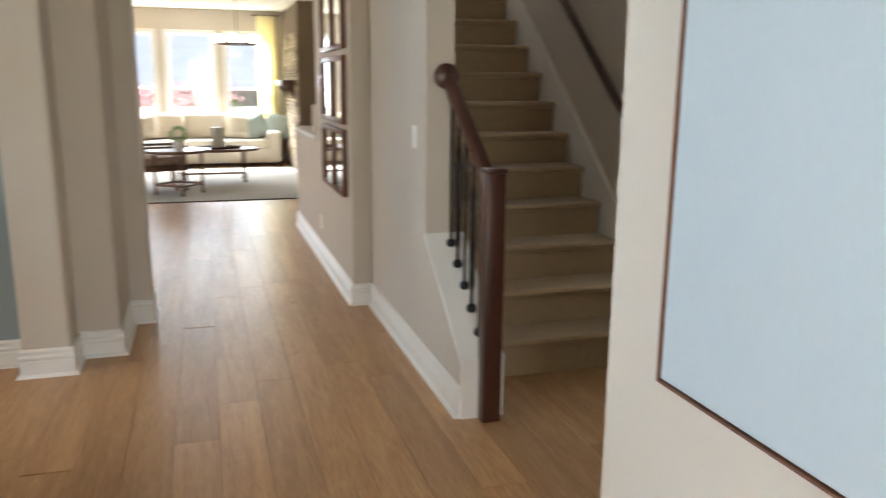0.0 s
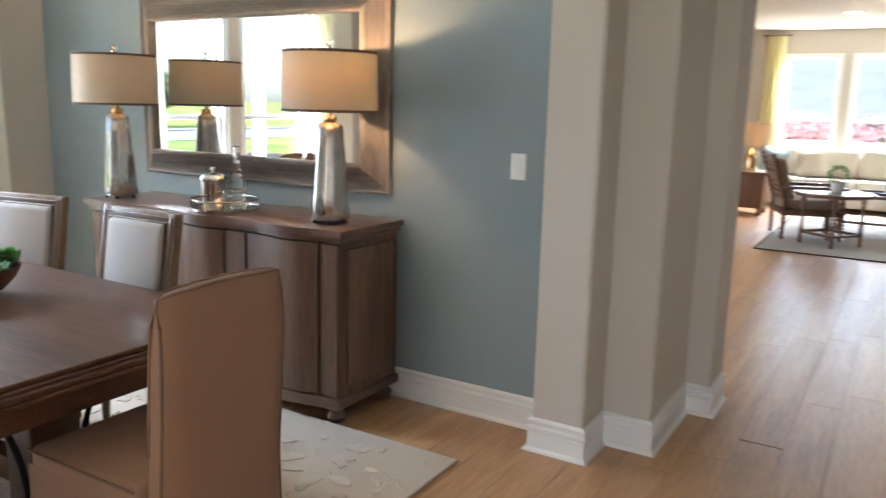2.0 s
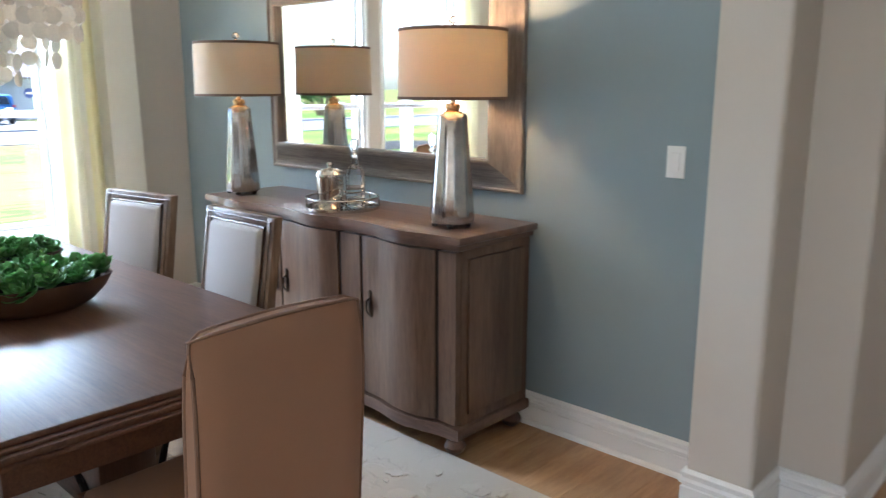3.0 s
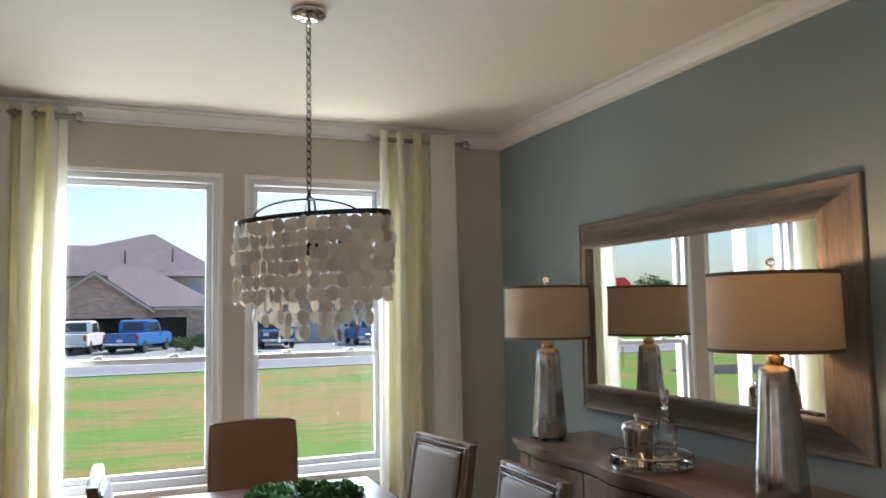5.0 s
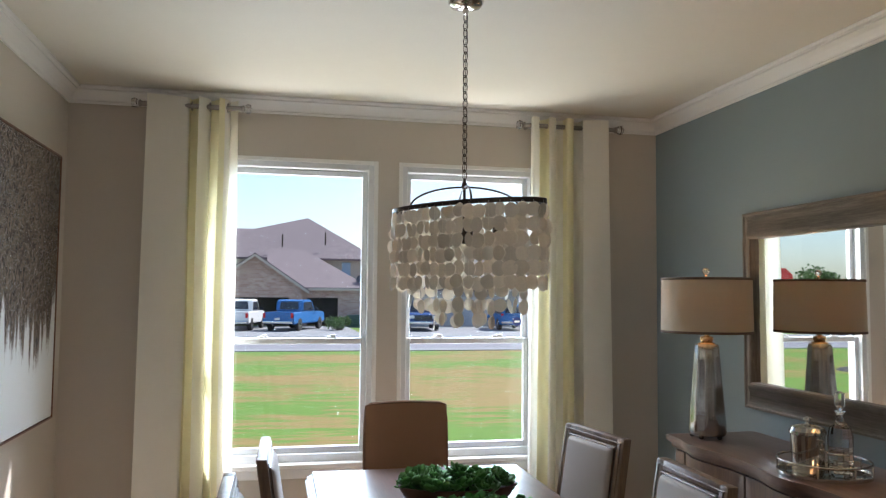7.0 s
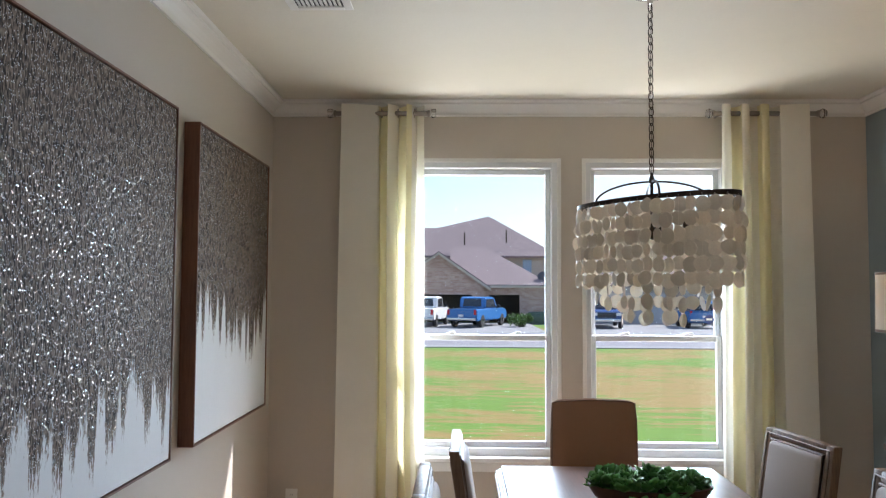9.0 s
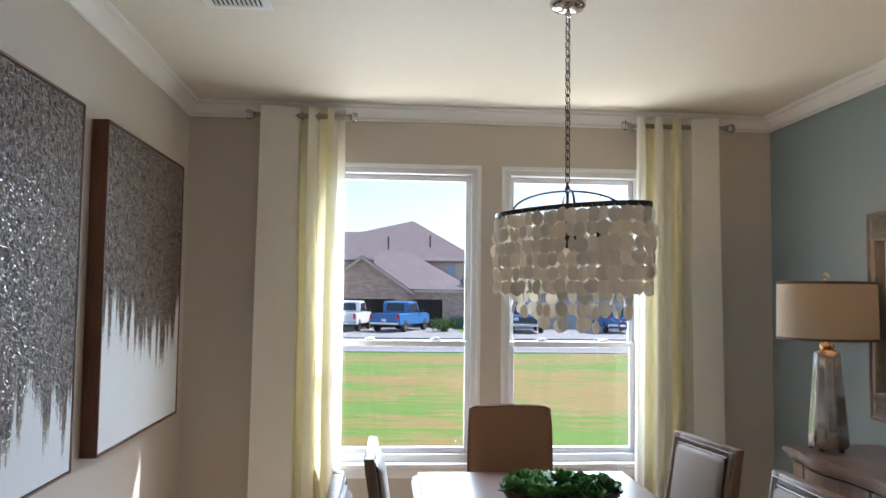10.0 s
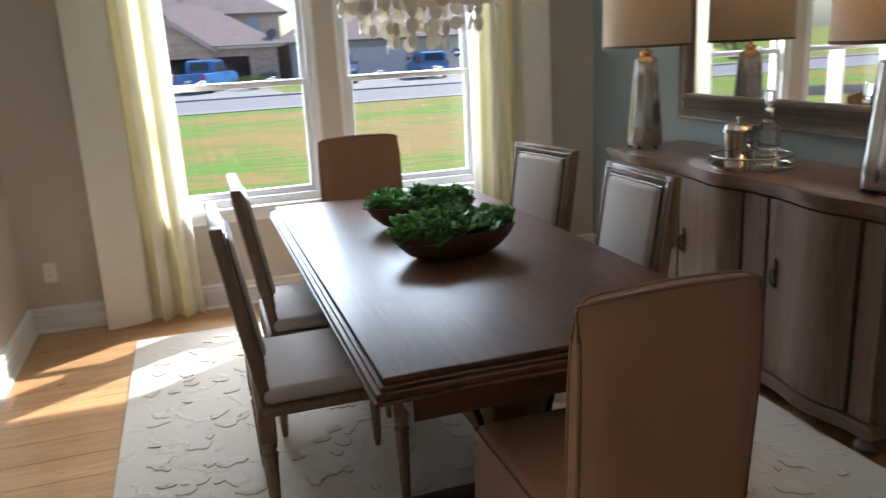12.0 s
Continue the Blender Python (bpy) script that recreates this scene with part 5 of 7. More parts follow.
part("rim", bm, PLATE, sp)

# ---- stairs ----
ST_Y, RUN, RISE, NST = 3.86, 0.236, 0.195, 16
stairs = tagged(new("stairs"), "beige carpeted staircase between a low wall and a greige wall", kind="structure")
for k in range(NST):
    y, z = ST_Y + RUN * k, RISE * (k + 1)
    bm = bmesh.new()
    x0, x1 = 2.085 if y < 4.0 else 2.035, 3.145
    prof = [(y + 0.001, z - RISE), (y + 0.001, z - 0.045), (y - 0.022, z - 0.038), (y - 0.030, z - 0.018), (y - 0.022, z - 0.003), (y - 0.004, z), (y + RUN, z), (y + RUN, z - RISE)]
    extrude_poly(bm, prof, x1 - x0, "x", x0)
    part("step", bm, CARPET, stairs)
bm = bmesh.new()
sl = RISE / RUN
extrude_poly(bm, [(ST_Y - 0.10, 0.0), (ST_Y - 0.10, 0.30), (ST_Y + RUN * NST, 0.30 + 0.0 + sl * (RUN * NST + 0.10)), (ST_Y + RUN * NST, 0)], 0.022, "x", 3.147)
part("skirt_board", bm, TRIM, stairs, "white skirt board", False)
bm = bmesh.new()
tube(bm, [(3.09, ST_Y - 0.1, 0.93), (3.09, ST_Y + 3.4, 0.93 + 3.5 * sl)], 0.026, 14)
rail2 = thing("handrail", "dark wood handrail on the stair wall", "handrail")
part("rail", bm, RAILWOOD, rail2)
for q in (0.4, 1.6, 2.8):
    bm = bmesh.new()
    tube(bm, [(3.169, ST_Y + q - 0.1, 0.85 + q * sl), (3.09, ST_Y + q - 0.1, 0.86 + q * sl), (3.09, ST_Y + q - 0.1, 0.92 + q * sl)], 0.007, 8)
    part("bracket", bm, DARKMETAL, rail2)

# newel, rail, balusters
newel = thing("newel_post", "square dark wood newel post at the foot of the stairs", "newel post", pose(2.008, 3.40, 0))
part("post", boxed(-0.043, 0.043, -0.04, 0.036, 0, 1.115, 0.004), DARKWOOD, newel)
part("cap", boxed(-0.048, 0.048, -0.045, 0.041, 1.115, 1.135, 0.006), DARKWOOD, newel)
rail = thing("banister", "dark wood banister with black iron balusters on the low wall", "banister")
p0, p1 = Vector((2.0, 3.44, 1.075)), Vector((2.0, 4.02, 1.505))
bm = bmesh.new()
d = (p1 - p0).normalized()
up = Vector((1, 0, 0)).cross(d)
sec = [(-0.03, -0.02), (-0.022, -0.03), (0.022, -0.03), (0.03, -0.02), (0.026, 0.0), (0.032, 0.014), (0.022, 0.028), (0.0, 0.034), (-0.022, 0.028), (-0.032, 0.014), (-0.026, 0.0)]
ra = [bm.verts.new(p0 + Vector((a, 0, 0)) + up * b) for a, b in sec]
rb = [bm.verts.new(p1 + Vector((a, 0, 0)) + up * b) for a, b in sec]
for i in range(len(sec)):
    bm.faces.new((ra[i], ra[(i + 1) % len(sec)], rb[(i + 1) % len(sec)], rb[i]))
bm.faces.new(ra), bm.faces.new(rb[::-1])
part("rail", bm, RAILWOOD, rail)
bm = bmesh.new()
lathe(bm, [(0.002, 0.035), (0.05, 0.032), (0.062, 0.022), (0.062, 0.008), (0.055, 0.0), (0.002, 0.0)], 28)
part("rosette", bm, DARKWOOD, rail, "round wall rosette").matrix_basis = Matrix.Translation((1.985, 4.028, 1.515)) @ Matrix.Rotation(radians(90), 4, "X")
# cap of the low wall
bm = bmesh.new()
extrude_poly(bm, [(3.425, 0.258), (4.028, 0.718), (4.028, 0.742), (3.425, 0.282)], 0.206, "x", 1.882)
struct("trim_cap", bm, TRIM, "white sloped cap of the low stair wall", False)
struct("trim_low_wall_end", boxed(1.884, 2.086, 3.424, 3.44, 0, 0.262, 0.002), TRIM, "white end board of the low stair wall", False)
for i in range(5):
    y = 3.525 + 0.108 * i
    zb, zt = 0.276 + (y - 3.425) * 0.763, 1.05 + (y - 3.44) * 0.741
    bm = bmesh.new()
    if i % 2 == 1:
        tube(bm, [(2.0, y, zb), (2.0, y, zb + 0.10), (2.0, y - 0.02, zb + 0.14), (2.0, y - 0.02, zt - 0.20), (2.0, y, zt - 0.16), (2.0, y, zt)], 0.0065, 8)
        tube(bm, [(2.0, y, zb + 0.10), (2.0, y + 0.02, zb + 0.14), (2.0, y + 0.02, zt - 0.20), (2.0, y, zt - 0.16)], 0.0065, 8)
    else:
        tube(bm, [(2.0, y, zb), (2.0, y, zt)], 0.0068, 8)
    b = part("baluster", bm, IRON, rail, "black iron baluster")
    bm = bmesh.new()
    lathe(bm, [(0.012, 0), (0.021, 0.006), (0.024, 0.022), (0.019, 0.036), (0.008, 0.042)], 12, (2.0, y, zb))
    part("shoe", bm, IRON, b)

# ---- hall ----
LEDGE = struct("trim_ledge", boxed(1.745, 1.94, 6.99, 8.59, 1.0, 1.035, 0.006), TRIM, "white ledge on the half wall", False)
# paned wall mirrors
for z0 in (0.715, 1.205, 1.70):
    ob = thing("wall_mirror", "two-pane hall mirror in a dark bronze frame", "mirror", pose(1.764, 6.0, z0, 0, 0, -90), "paned mirrors on the hall wall")
    W, Hh = 0.94, 0.455
    for x0, x1, q0, q1 in ((-W / 2, -W / 2 + 0.035, 0, Hh), (W / 2 - 0.035, W / 2, 0, Hh), (-0.025, 0.025, 0.035, Hh - 0.035), (-W / 2 + 0.035, W / 2 - 0.035, 0, 0.035), (-W / 2 + 0.035, W / 2 - 0.035, Hh - 0.035, Hh)):
        part("frame_rail", boxed(x0, x1, -0.036, -0.001, q0, q1, 0.005), PFRAME, ob)
    for x0 in (-W / 2 + 0.035, 0.025):
        part("pane", boxed(x0, x0 + W / 2 - 0.06, -0.016, -0.008, 0.035, Hh - 0.035), MIRROR, ob, "mirror pane", False)
kp = thing("alarm_keypad", "pale plastic keypad on the hall wall", "keypad", pose(1.764, 6.62, 1.46, 0, 0, -90))
part("case", boxed(-0.055, 0.055, -0.028, 0, -0.08, 0.08, 0.006), mat("pinkish_plastic", (0.62, 0.48, 0.46), 0.4, bump=0), kp)
part("screen", boxed(-0.04, 0.04, -0.0295, -0.028, 0.0, 0.06, 0.0005), mat("grey_screen", (0.35, 0.3, 0.32), 0.25, bump=0), kp, "grey screen", False)
# the kitchen's tall cabinet, seen through the opening above the ledge
cab = thing("tall_cabinet", "tall brown wooden cabinet beyond the half wall", "cabinet", pose(2.35, 8.1, 0))
BRN = wood("brown_cabinet_wood", (0.13, 0.075, 0.045), (0.26, 0.165, 0.11), "z", 0.4, 7)
part("body", boxed(-0.02, 0.62, 0.03, 0.65, 0, 2.5, 0.004), BRN, cab)
part("door", boxed(-0.045, -0.0205, 0.05, 0.63, 0.12, 2.45, 0.004), BRN, cab)
part("crown", boxed(-0.06, 0.66, 0.0, 0.68, 2.5, 2.58, 0.015), BRN, cab)
vs = thing("candle_holder", "white candle in a glass holder on the ledge", "candle", pose(1.85, 7.65, 1.035))
bm = bmesh.new()
lathe(bm, [(0.03, 0), (0.035, 0.004), (0.035, 0.24), (0.004, 0.245)], 18)
part("candle", bm, mat("wax", (0.62, 0.56, 0.46), 0.5, bump=0), vs)

# ---- living room ----
SOFA = mat("cream_sofa_cloth", (0.62, 0.57, 0.47), 0.85, var=0.07, scale=5, fine=300, bump=0.3, sheen=0.2)
TEALP = mat("pale_teal_cushion", (0.36, 0.44, 0.43), 0.85, var=0.1, fine=300, bump=0.3)
REDWOOD = wood("red_brown_wood", (0.075, 0.032, 0.018), (0.19, 0.09, 0.05), "z", 0.35, 9, coat=0.2)
sofa = thing("sofa", "long cream sofa under the living room windows", "sofa", pose(0.62, 14.98, 0))
part("base", boxed(-1.72, 1.52, -0.42, 0.36, 0.06, 0.32, 0.02), SOFA, sofa)
part("back", boxed(-1.72, 1.52, 0.16, 0.38, 0.3, 0.82, 0.06, 4), SOFA, sofa)
for x0 in (-1.74, 1.32):
    part("arm", boxed(x0, x0 + 0.22, -0.43, 0.36, 0.06, 0.62, 0.06, 4), SOFA, sofa)
for i in range(4):
    x0 = -1.51 + 0.707 * i
    part("seat_cushion", boxed(x0 + 0.005, x0 + 0.70, -0.43, 0.18, 0.32, 0.47, 0.045, 4), SOFA, sofa)
    bm = bent(boxed(x0 + 0.01, x0 + 0.695, 0.0, 0.19, 0.46, 0.90, 0.07, 4), lambda c: Vector((c.x, c.y + 0.16 * (c.z - 0.46), c.z + 0.02 * math.cos(9 * c.x))))
    part("back_cushion", bm, SOFA, sofa)
for sx in (-1.6, 1.4):
    for y in (-0.38, 0.3):
        bm = bmesh.new()
        lathe(bm, [(0.025, 0), (0.03, 0.06)], 10, (sx, y, 0))
        part("foot", bm, REDWOOD, sofa)
for i, (x, mt, lab, tl) in enumerate(((-1.15, TEALP, "pale teal throw cushion", 14), (-0.55, SOFA, "cream throw cushion", -8), (1.05, SOFA, "cream throw cushion", 12), (1.32, TEALP, "pale teal throw cushion", -16), (1.75, TEALP, "pale teal throw cushion", 8))):
    bm = bmesh.new()
    grid = [[[bm.verts.new((0.21 * u * (1 + 0.06 * abs(v)), s * 0.075 * max(0, (1 - u ** 4)) * max(0, (1 - v ** 4)), 0.21 * v * (1 + 0.06 * abs(u)))) for v in [q / 4 - 1 for q in range(9)]] for u in [q / 4 - 1 for q in range(9)]] for s in (-1, 1)]
    for gr in grid:
        for a in range(8):
            for b in range(8):
                bm.faces.new((gr[a][b], gr[a + 1][b], gr[a + 1][b + 1], gr[a][b + 1]))
    bmesh.ops.remove_doubles(bm, verts=bm.verts[:], dist=0.0005)
    ob = tagged(mesh_ob("cushion", bm, mt), lab + " on the sofa", "cushion", "throw cushions")
    ob.matrix_world = pose(0.62 + x - 0.2, 14.90, 0.69, -18, tl, 0)
lrug = thing("area_rug", "pale blue-grey rug with a dark border in the living room", "rug")
part("rug_body", boxed(-0.15, 3.2, 10.42, 14.3, 0.001, 0.012, 0.004), mat("pale_rug", (0.46, 0.46, 0.43), 0.95, var=0.16, scale=2.2, fine=80, bump=0.4), lrug)
bm = bmesh.new()
for x0, x1, y0, y1 in ((-0.17, 3.22, 10.39, 10.42), (-0.17, 3.22, 14.3, 14.33), (-0.17, -0.15, 10.42, 14.3), (3.2, 3.22, 10.42, 14.3)):
    box(bm, x0, x1, y0, y1, 0.001, 0.012)
part("border", bm, mat("dark_rug_border", (0.05, 0.035, 0.03), 0.9), lrug, "dark rug border", False)


def spool_leg(x, y, h, r=0.02):
    bm = bmesh.new()
    prof = [(r * 0.7, 0), (r * 1.1, 0.02), (r * 0.8, 0.05)]
    z = 0.06
    while z < h - 0.06:
        prof += [(r * 0.75, z), (r * 1.05, z + 0.02)]
        z += 0.04
    prof += [(r * 1.1, h - 0.04), (r * 1.1, h)]
    return lathe(bm, prof, 12, (x, y, 0))


ct = thing("coffee_table", "oval dark wood coffee table with spool-turned legs", "table", pose(0.95, 12.4, 0.012))
bm = bmesh.new()
lathe(bm, [(0.02, 0.46), (0.97, 0.46), (1.0, 0.47), (1.0, 0.485), (0.98, 0.495), (0.02, 0.495)], 48, (0, 0, 0), 0.68, 0.40)
part("tabletop", bm, REDWOOD, ct)
for sx in (-1, 1):
    for sy in (-1, 1):
        part("leg", spool_leg(sx * 0.45, sy * 0.22, 0.461, 0.024), REDWOOD, ct)
for sx in (-1, 1):
    part("stretcher", boxed(sx * 0.45 - 0.015, sx * 0.45 + 0.015, -0.2, 0.2, 0.1, 0.135, 0.004), REDWOOD, ct)
part("stretcher", boxed(-0.45, 0.45, -0.015, 0.015, 0.105, 0.135, 0.004), REDWOOD, ct)
st = thing("side_table", "round dark wood table with turned legs and low stretchers", "table", pose(0.50, 11.15, 0.012))
bm = bmesh.new()
lathe(bm, [(0.02, 0.55), (0.40, 0.55), (0.42, 0.565), (0.42, 0.58), (0.41, 0.59), (0.02, 0.59)], 40)
part("tabletop", bm, REDWOOD, st)
for i in range(4):
    a = i * math.pi / 2 + 0.15
    part("leg", spool_leg(0.30 * math.cos(a), 0.30 * math.sin(a), 0.551, 0.022), REDWOOD, st)
    b = a + math.pi / 2
    bm = bmesh.new()
    tube(bm, [(0.30 * math.cos(a), 0.30 * math.sin(a), 0.13), (0.30 * math.cos(b), 0.30 * math.sin(b), 0.13)], 0.017, 8)
    part("stretcher", bm, REDWOOD, st)
pl = thing("potted_plant", "small round boxwood ball in a white pot on the table", "plant", pose(0.52, 11.15, 0.602))
bm = bmesh.new()
lathe(bm, [(0.045, 0), (0.06, 0.005), (0.068, 0.12), (0.06, 0.12), (0.02, 0.10)], 20)
part("pot", bm, PLATE, pl, "white pot")
g = random.Random(2)
bm = bmesh.new()
for i in range(420):
    v = Vector((g.gauss(0, 1), g.gauss(0, 1), g.gauss(0, 1))).normalized() * g.uniform(0.075, 0.105)
    m = Matrix.Translation(v + Vector((0, 0, 0.19))) @ v.to_track_quat("Y", "Z").to_matrix().to_4x4() @ Matrix.Rotation(g.uniform(0, 6), 4, "Y")
    q = [bm.verts.new(m @ Vector(c)) for c in ((0, 0, 0), (0.008, 0.012, 0.003), (0, 0.026, 0), (-0.008, 0.012, 0.003))]
    bm.faces.new(q)
tagged(part("foliage", bm, LEAF, pl, "clipped green leaves"), kind="stuff")
tr = thing("candle_tray", "dark tray with a pale pillar candle on the coffee table", "tray", pose(1.02, 12.35, 0.507))
bm = bmesh.new()
lathe(bm, [(0.02, 0), (0.95, 0), (1.0, 0.03), (0.97, 0.03), (0.92, 0.008), (0.02, 0.008)], 36, (0, 0, 0), 0.36, 0.2)
part("dish", bm, DARKWOOD, tr)
bm = bmesh.new()
lathe(bm, [(0.075, 0.009), (0.085, 0.02), (0.085, 0.20), (0.08, 0.26), (0.09, 0.31), (0.004, 0.31)], 20, (0.02, 0, 0))
part("candle", bm, mat("pale_glaze", (0.55, 0.58, 0.55), 0.3, bump=0), tr, "pale hurricane candle")
# armchair with a spindle side, its front to +x
ac = thing("armchair", "dark wood spindle armchair with a tan seat cushion", "armchair", pose(0.17, 11.62, 0.012, 0, 0, 20))
for x, y, h in ((0.33, -0.3, 0.58), (0.33, 0.3, 0.58), (-0.3, -0.3, 0.45), (-0.3, 0.3, 0.45)):
    part("leg", spool_leg(x, y, h, 0.025), REDWOOD, ac)
part("seat_frame", boxed(-0.33, 0.36, -0.33, 0.33, 0.28, 0.34, 0.01), REDWOOD, ac)
part("seat_cushion", boxed(-0.30, 0.36, -0.29, 0.29, 0.342, 0.46, 0.04, 4), mat("tan_cushion", (0.27, 0.20, 0.15), 0.85, fine=300, bump=0.2), ac, "tan seat cushion")
for y in (-0.3, 0.3):
    part("arm", boxed(-0.36, 0.38, y - 0.03, y + 0.03, 0.58, 0.615, 0.01), REDWOOD, ac)
    bm = bmesh.new()
    tube(bm, [(-0.30, y, 0.44), (-0.47, y, 0.98)], 0.022, 8)
    part("back_post", bm, REDWOOD, ac)
for i in range(9):
    bm = bmesh.new()
    t = i / 8
    x, z = -0.315 - 0.145 * t, 0.48 + 0.46 * t
    tube(bm, [(x, -0.3, z), (x, 0.3, z)], 0.014, 8)
    part("back_rung", bm, REDWOOD, ac)
bm = bent(boxed(-0.30, -0.19, -0.27, 0.27, 0.46, 0.92, 0.035, 4), lambda c: Vector((c.x - 0.3 * (c.z - 0.46), c.y, c.z)))
part("back_cushion", bm, mat("tan_back_cushion", (0.30, 0.23, 0.18), 0.85, fine=300, bump=0.2), ac, "tan back cushion")
# lamp table at the sofa's end
et = thing("end_table", "dark wood end table beside the sofa", "table", pose(-0.80, 13.5, 0))
part("top", boxed(-0.28, 0.28, -0.28, 0.28, 0.58, 0.62, 0.006), REDWOOD, et)
part("body", boxed(-0.24, 0.24, -0.24, 0.24, 0.1, 0.58, 0.004), REDWOOD, et)
for sx in (-0.2, 0.2):
    for sy in (-0.2, 0.2):
        part("leg", boxed(sx - 0.03, sx + 0.03, sy - 0.03, sy + 0.03, 0, 0.1), REDWOOD, et)
el = thing("table_lamp", "table lamp with an orange-lit drum shade on the end table", "lamp", pose(-0.80, 13.5, 0.62))
bm = bmesh.new()
lathe(bm, [(0.08, 0), (0.09, 0.01), (0.07, 0.05), (0.09, 0.16), (0.05, 0.28), (0.015, 0.32), (0.015, 0.42)], 20)
part("body", bm, BRASS, el)
bm = bmesh.new()
lathe(bm, [(0.23, 0.36), (0.225, 0.68), (0.222, 0.68), (0.227, 0.36), (0.23, 0.36)], 40, caps=False)
part("shade", bm, SHADE, el, "tan drum shade")
l = new("lamp_light", bpy.data.lights.new("lamp_light", "POINT"))
l.data.energy, l.data.color, l.data.shadow_soft_size, l.location = 4, (1.0, 0.6, 0.3), 0.04, (-0.80, 13.5, 1.16)
# candle chandelier
lc = thing("chandelier", "ring chandelier with frosted candle lights in the living room", "chandelier", pose(1.36, 12.0, 0))
bm = bmesh.new()
tube(bm, [(0.29 * math.cos(2 * math.pi * i / 40), 0.29 * math.sin(2 * math.pi * i / 40), 2.0) for i in range(40)], 0.011, 8, True)
part("ring", bm, DARKMETAL, lc)
bm = bmesh.new()
tube(bm, [(0, 0, 2.0), (0, 0, CZ - 0.02)], 0.007, 8)
lathe(bm, [(0.06, CZ - 0.002), (0.06, CZ - 0.02), (0.01, CZ - 0.03)], 20)
part("stem", bm, DARKMETAL, lc)
GLOW = mat("frosted_light", (0.9, 0.85, 0.75), 0.5, bump=0, emit=(1.0, 0.75, 0.5, 5))
for i in range(6):
    a = 2 * math.pi * i / 6 + 0.3
    bm = bmesh.new()
    tube(bm, [(0, 0, 2.0), (0.29 * math.cos(a), 0.29 * math.sin(a), 2.0)], 0.006, 6)
    part("arm", bm, DARKMETAL, lc)
    bm = bmesh.new()
    lathe(bm, [(0.03, 2.01), (0.046, 2.02), (0.05, 2.12), (0.046, 2.125), (0.004, 2.06)], 14, (0.29 * math.cos(a), 0.29 * math.sin(a), 0))
    part("candle_light", bm, GLOW, lc, "frosted glass candle light")
dl = thing("downlight", "round recessed downlight in the ceiling", "downlight", pose(0.33, 13.2, CZ))
bm = bmesh.new()
lathe(bm, [(0.095, -0.0005), (0.095, -0.006), (0.07, -0.008), (0.065, -0.003), (0.002, -0.003)], 32)
part("trim_ring", bm, mat("lit_lens", (0.9, 0.88, 0.82), 0.4, bump=0, emit=(1.0, 0.9, 0.75, 2.0)), dl)


# living room curtains
def far_curtain(x0, x1, label):
    ob = thing("curtain", label, "curtain", None, "living room curtains")
    bm = bmesh.new()
    n, nz = 60, 6
    gr = [[bm.verts.new((x0 + (x1 - x0) * k / n, LY - 0.10 + 0.04 * math.sin(k * 0.62), 2.67 - 2.65 * j / nz)) for k in range(n + 1)] for j in range(nz + 1)]
    for a, b in zip(gr, gr[1:]):
        for k in range(n):
            bm.faces.new((a[k], a[k + 1], b[k + 1], b[k]))
    part("cloth", bm, CURTAIN_BACKLIT, ob)
    bm = bmesh.new()
    tube(bm, [(x0 - 0.06, LY - 0.10, 2.66), (x1 + 0.06, LY - 0.10, 2.66)], 0.013, 10)
    part("rod", bm, DARKMETAL, ob)


far_curtain(-1.02, -0.72, "pale yellow curtain beside the living room windows")
far_curtain(1.86, 2.20, "pale yellow curtain beside the living room windows")
# stone chimney breast
STONE = mat("tan_stone", (0.33, 0.27, 0.19), 0.85, var=0.35, scale=9, fine=60, bump=0.8, rand=0.35)
chim = tagged(new("chimney_breast"), "tan stacked stone chimney breast", kind="structure")
part("core", boxed(2.36, 2.9, 13.3, 15.38, 0, CZ - 0.002), mat("mortar", (0.16, 0.12, 0.08), 0.9), chim, "", False)
man = thing("mantel_shelf", "dark wood mantel shelf on corbels on the stone chimney", "mantel", pose(2.32, 14.2, 1.36))
part("shelf", boxed(-0.22, 0.0, -0.75, 0.75, 0.06, 0.15, 0.008), DARKWOOD, man)
for y in (-0.6, 0.55):
    bm = bmesh.new()
    extrude_poly(bm, [(0, -0.16), (0, 0.059), (-0.16, 0.059), (-0.14, 0.0), (-0.06, -0.06)], 0.1, "y", y)
    part("corbel", bm, DARKWOOD, man)
g = random.Random(9)
stone_meshes = {}
z = 0.01
while z < CZ - 0.08:
    h = g.choice((0.05, 0.065, 0.08))
    y = 13.3
    while y < 15.36:
        w = g.choice((0.16, 0.22, 0.3, 0.4))
        w = min(w, 15.37 - y)
        if w > 0.05 and len([1 for q in chim.children]) < 298:
            key = (round(w, 2), h)
            if key not in stone_meshes:
                bm = boxed(-0.035, 0.0, 0.004, w - 0.004, 0.004, h - 0.004, 0.006, 1)
                me = bpy.data.meshes.new("stone")
                bm.to_mesh(me)
                bm.free()
                me.materials.append(STONE)
                stone_meshes[key] = me
            q = new("stone", stone_meshes[key])
            q.parent = chim
            q.location = (2.359 + g.uniform(-0.004, 0.014), y, z)
        y += w
    z += h

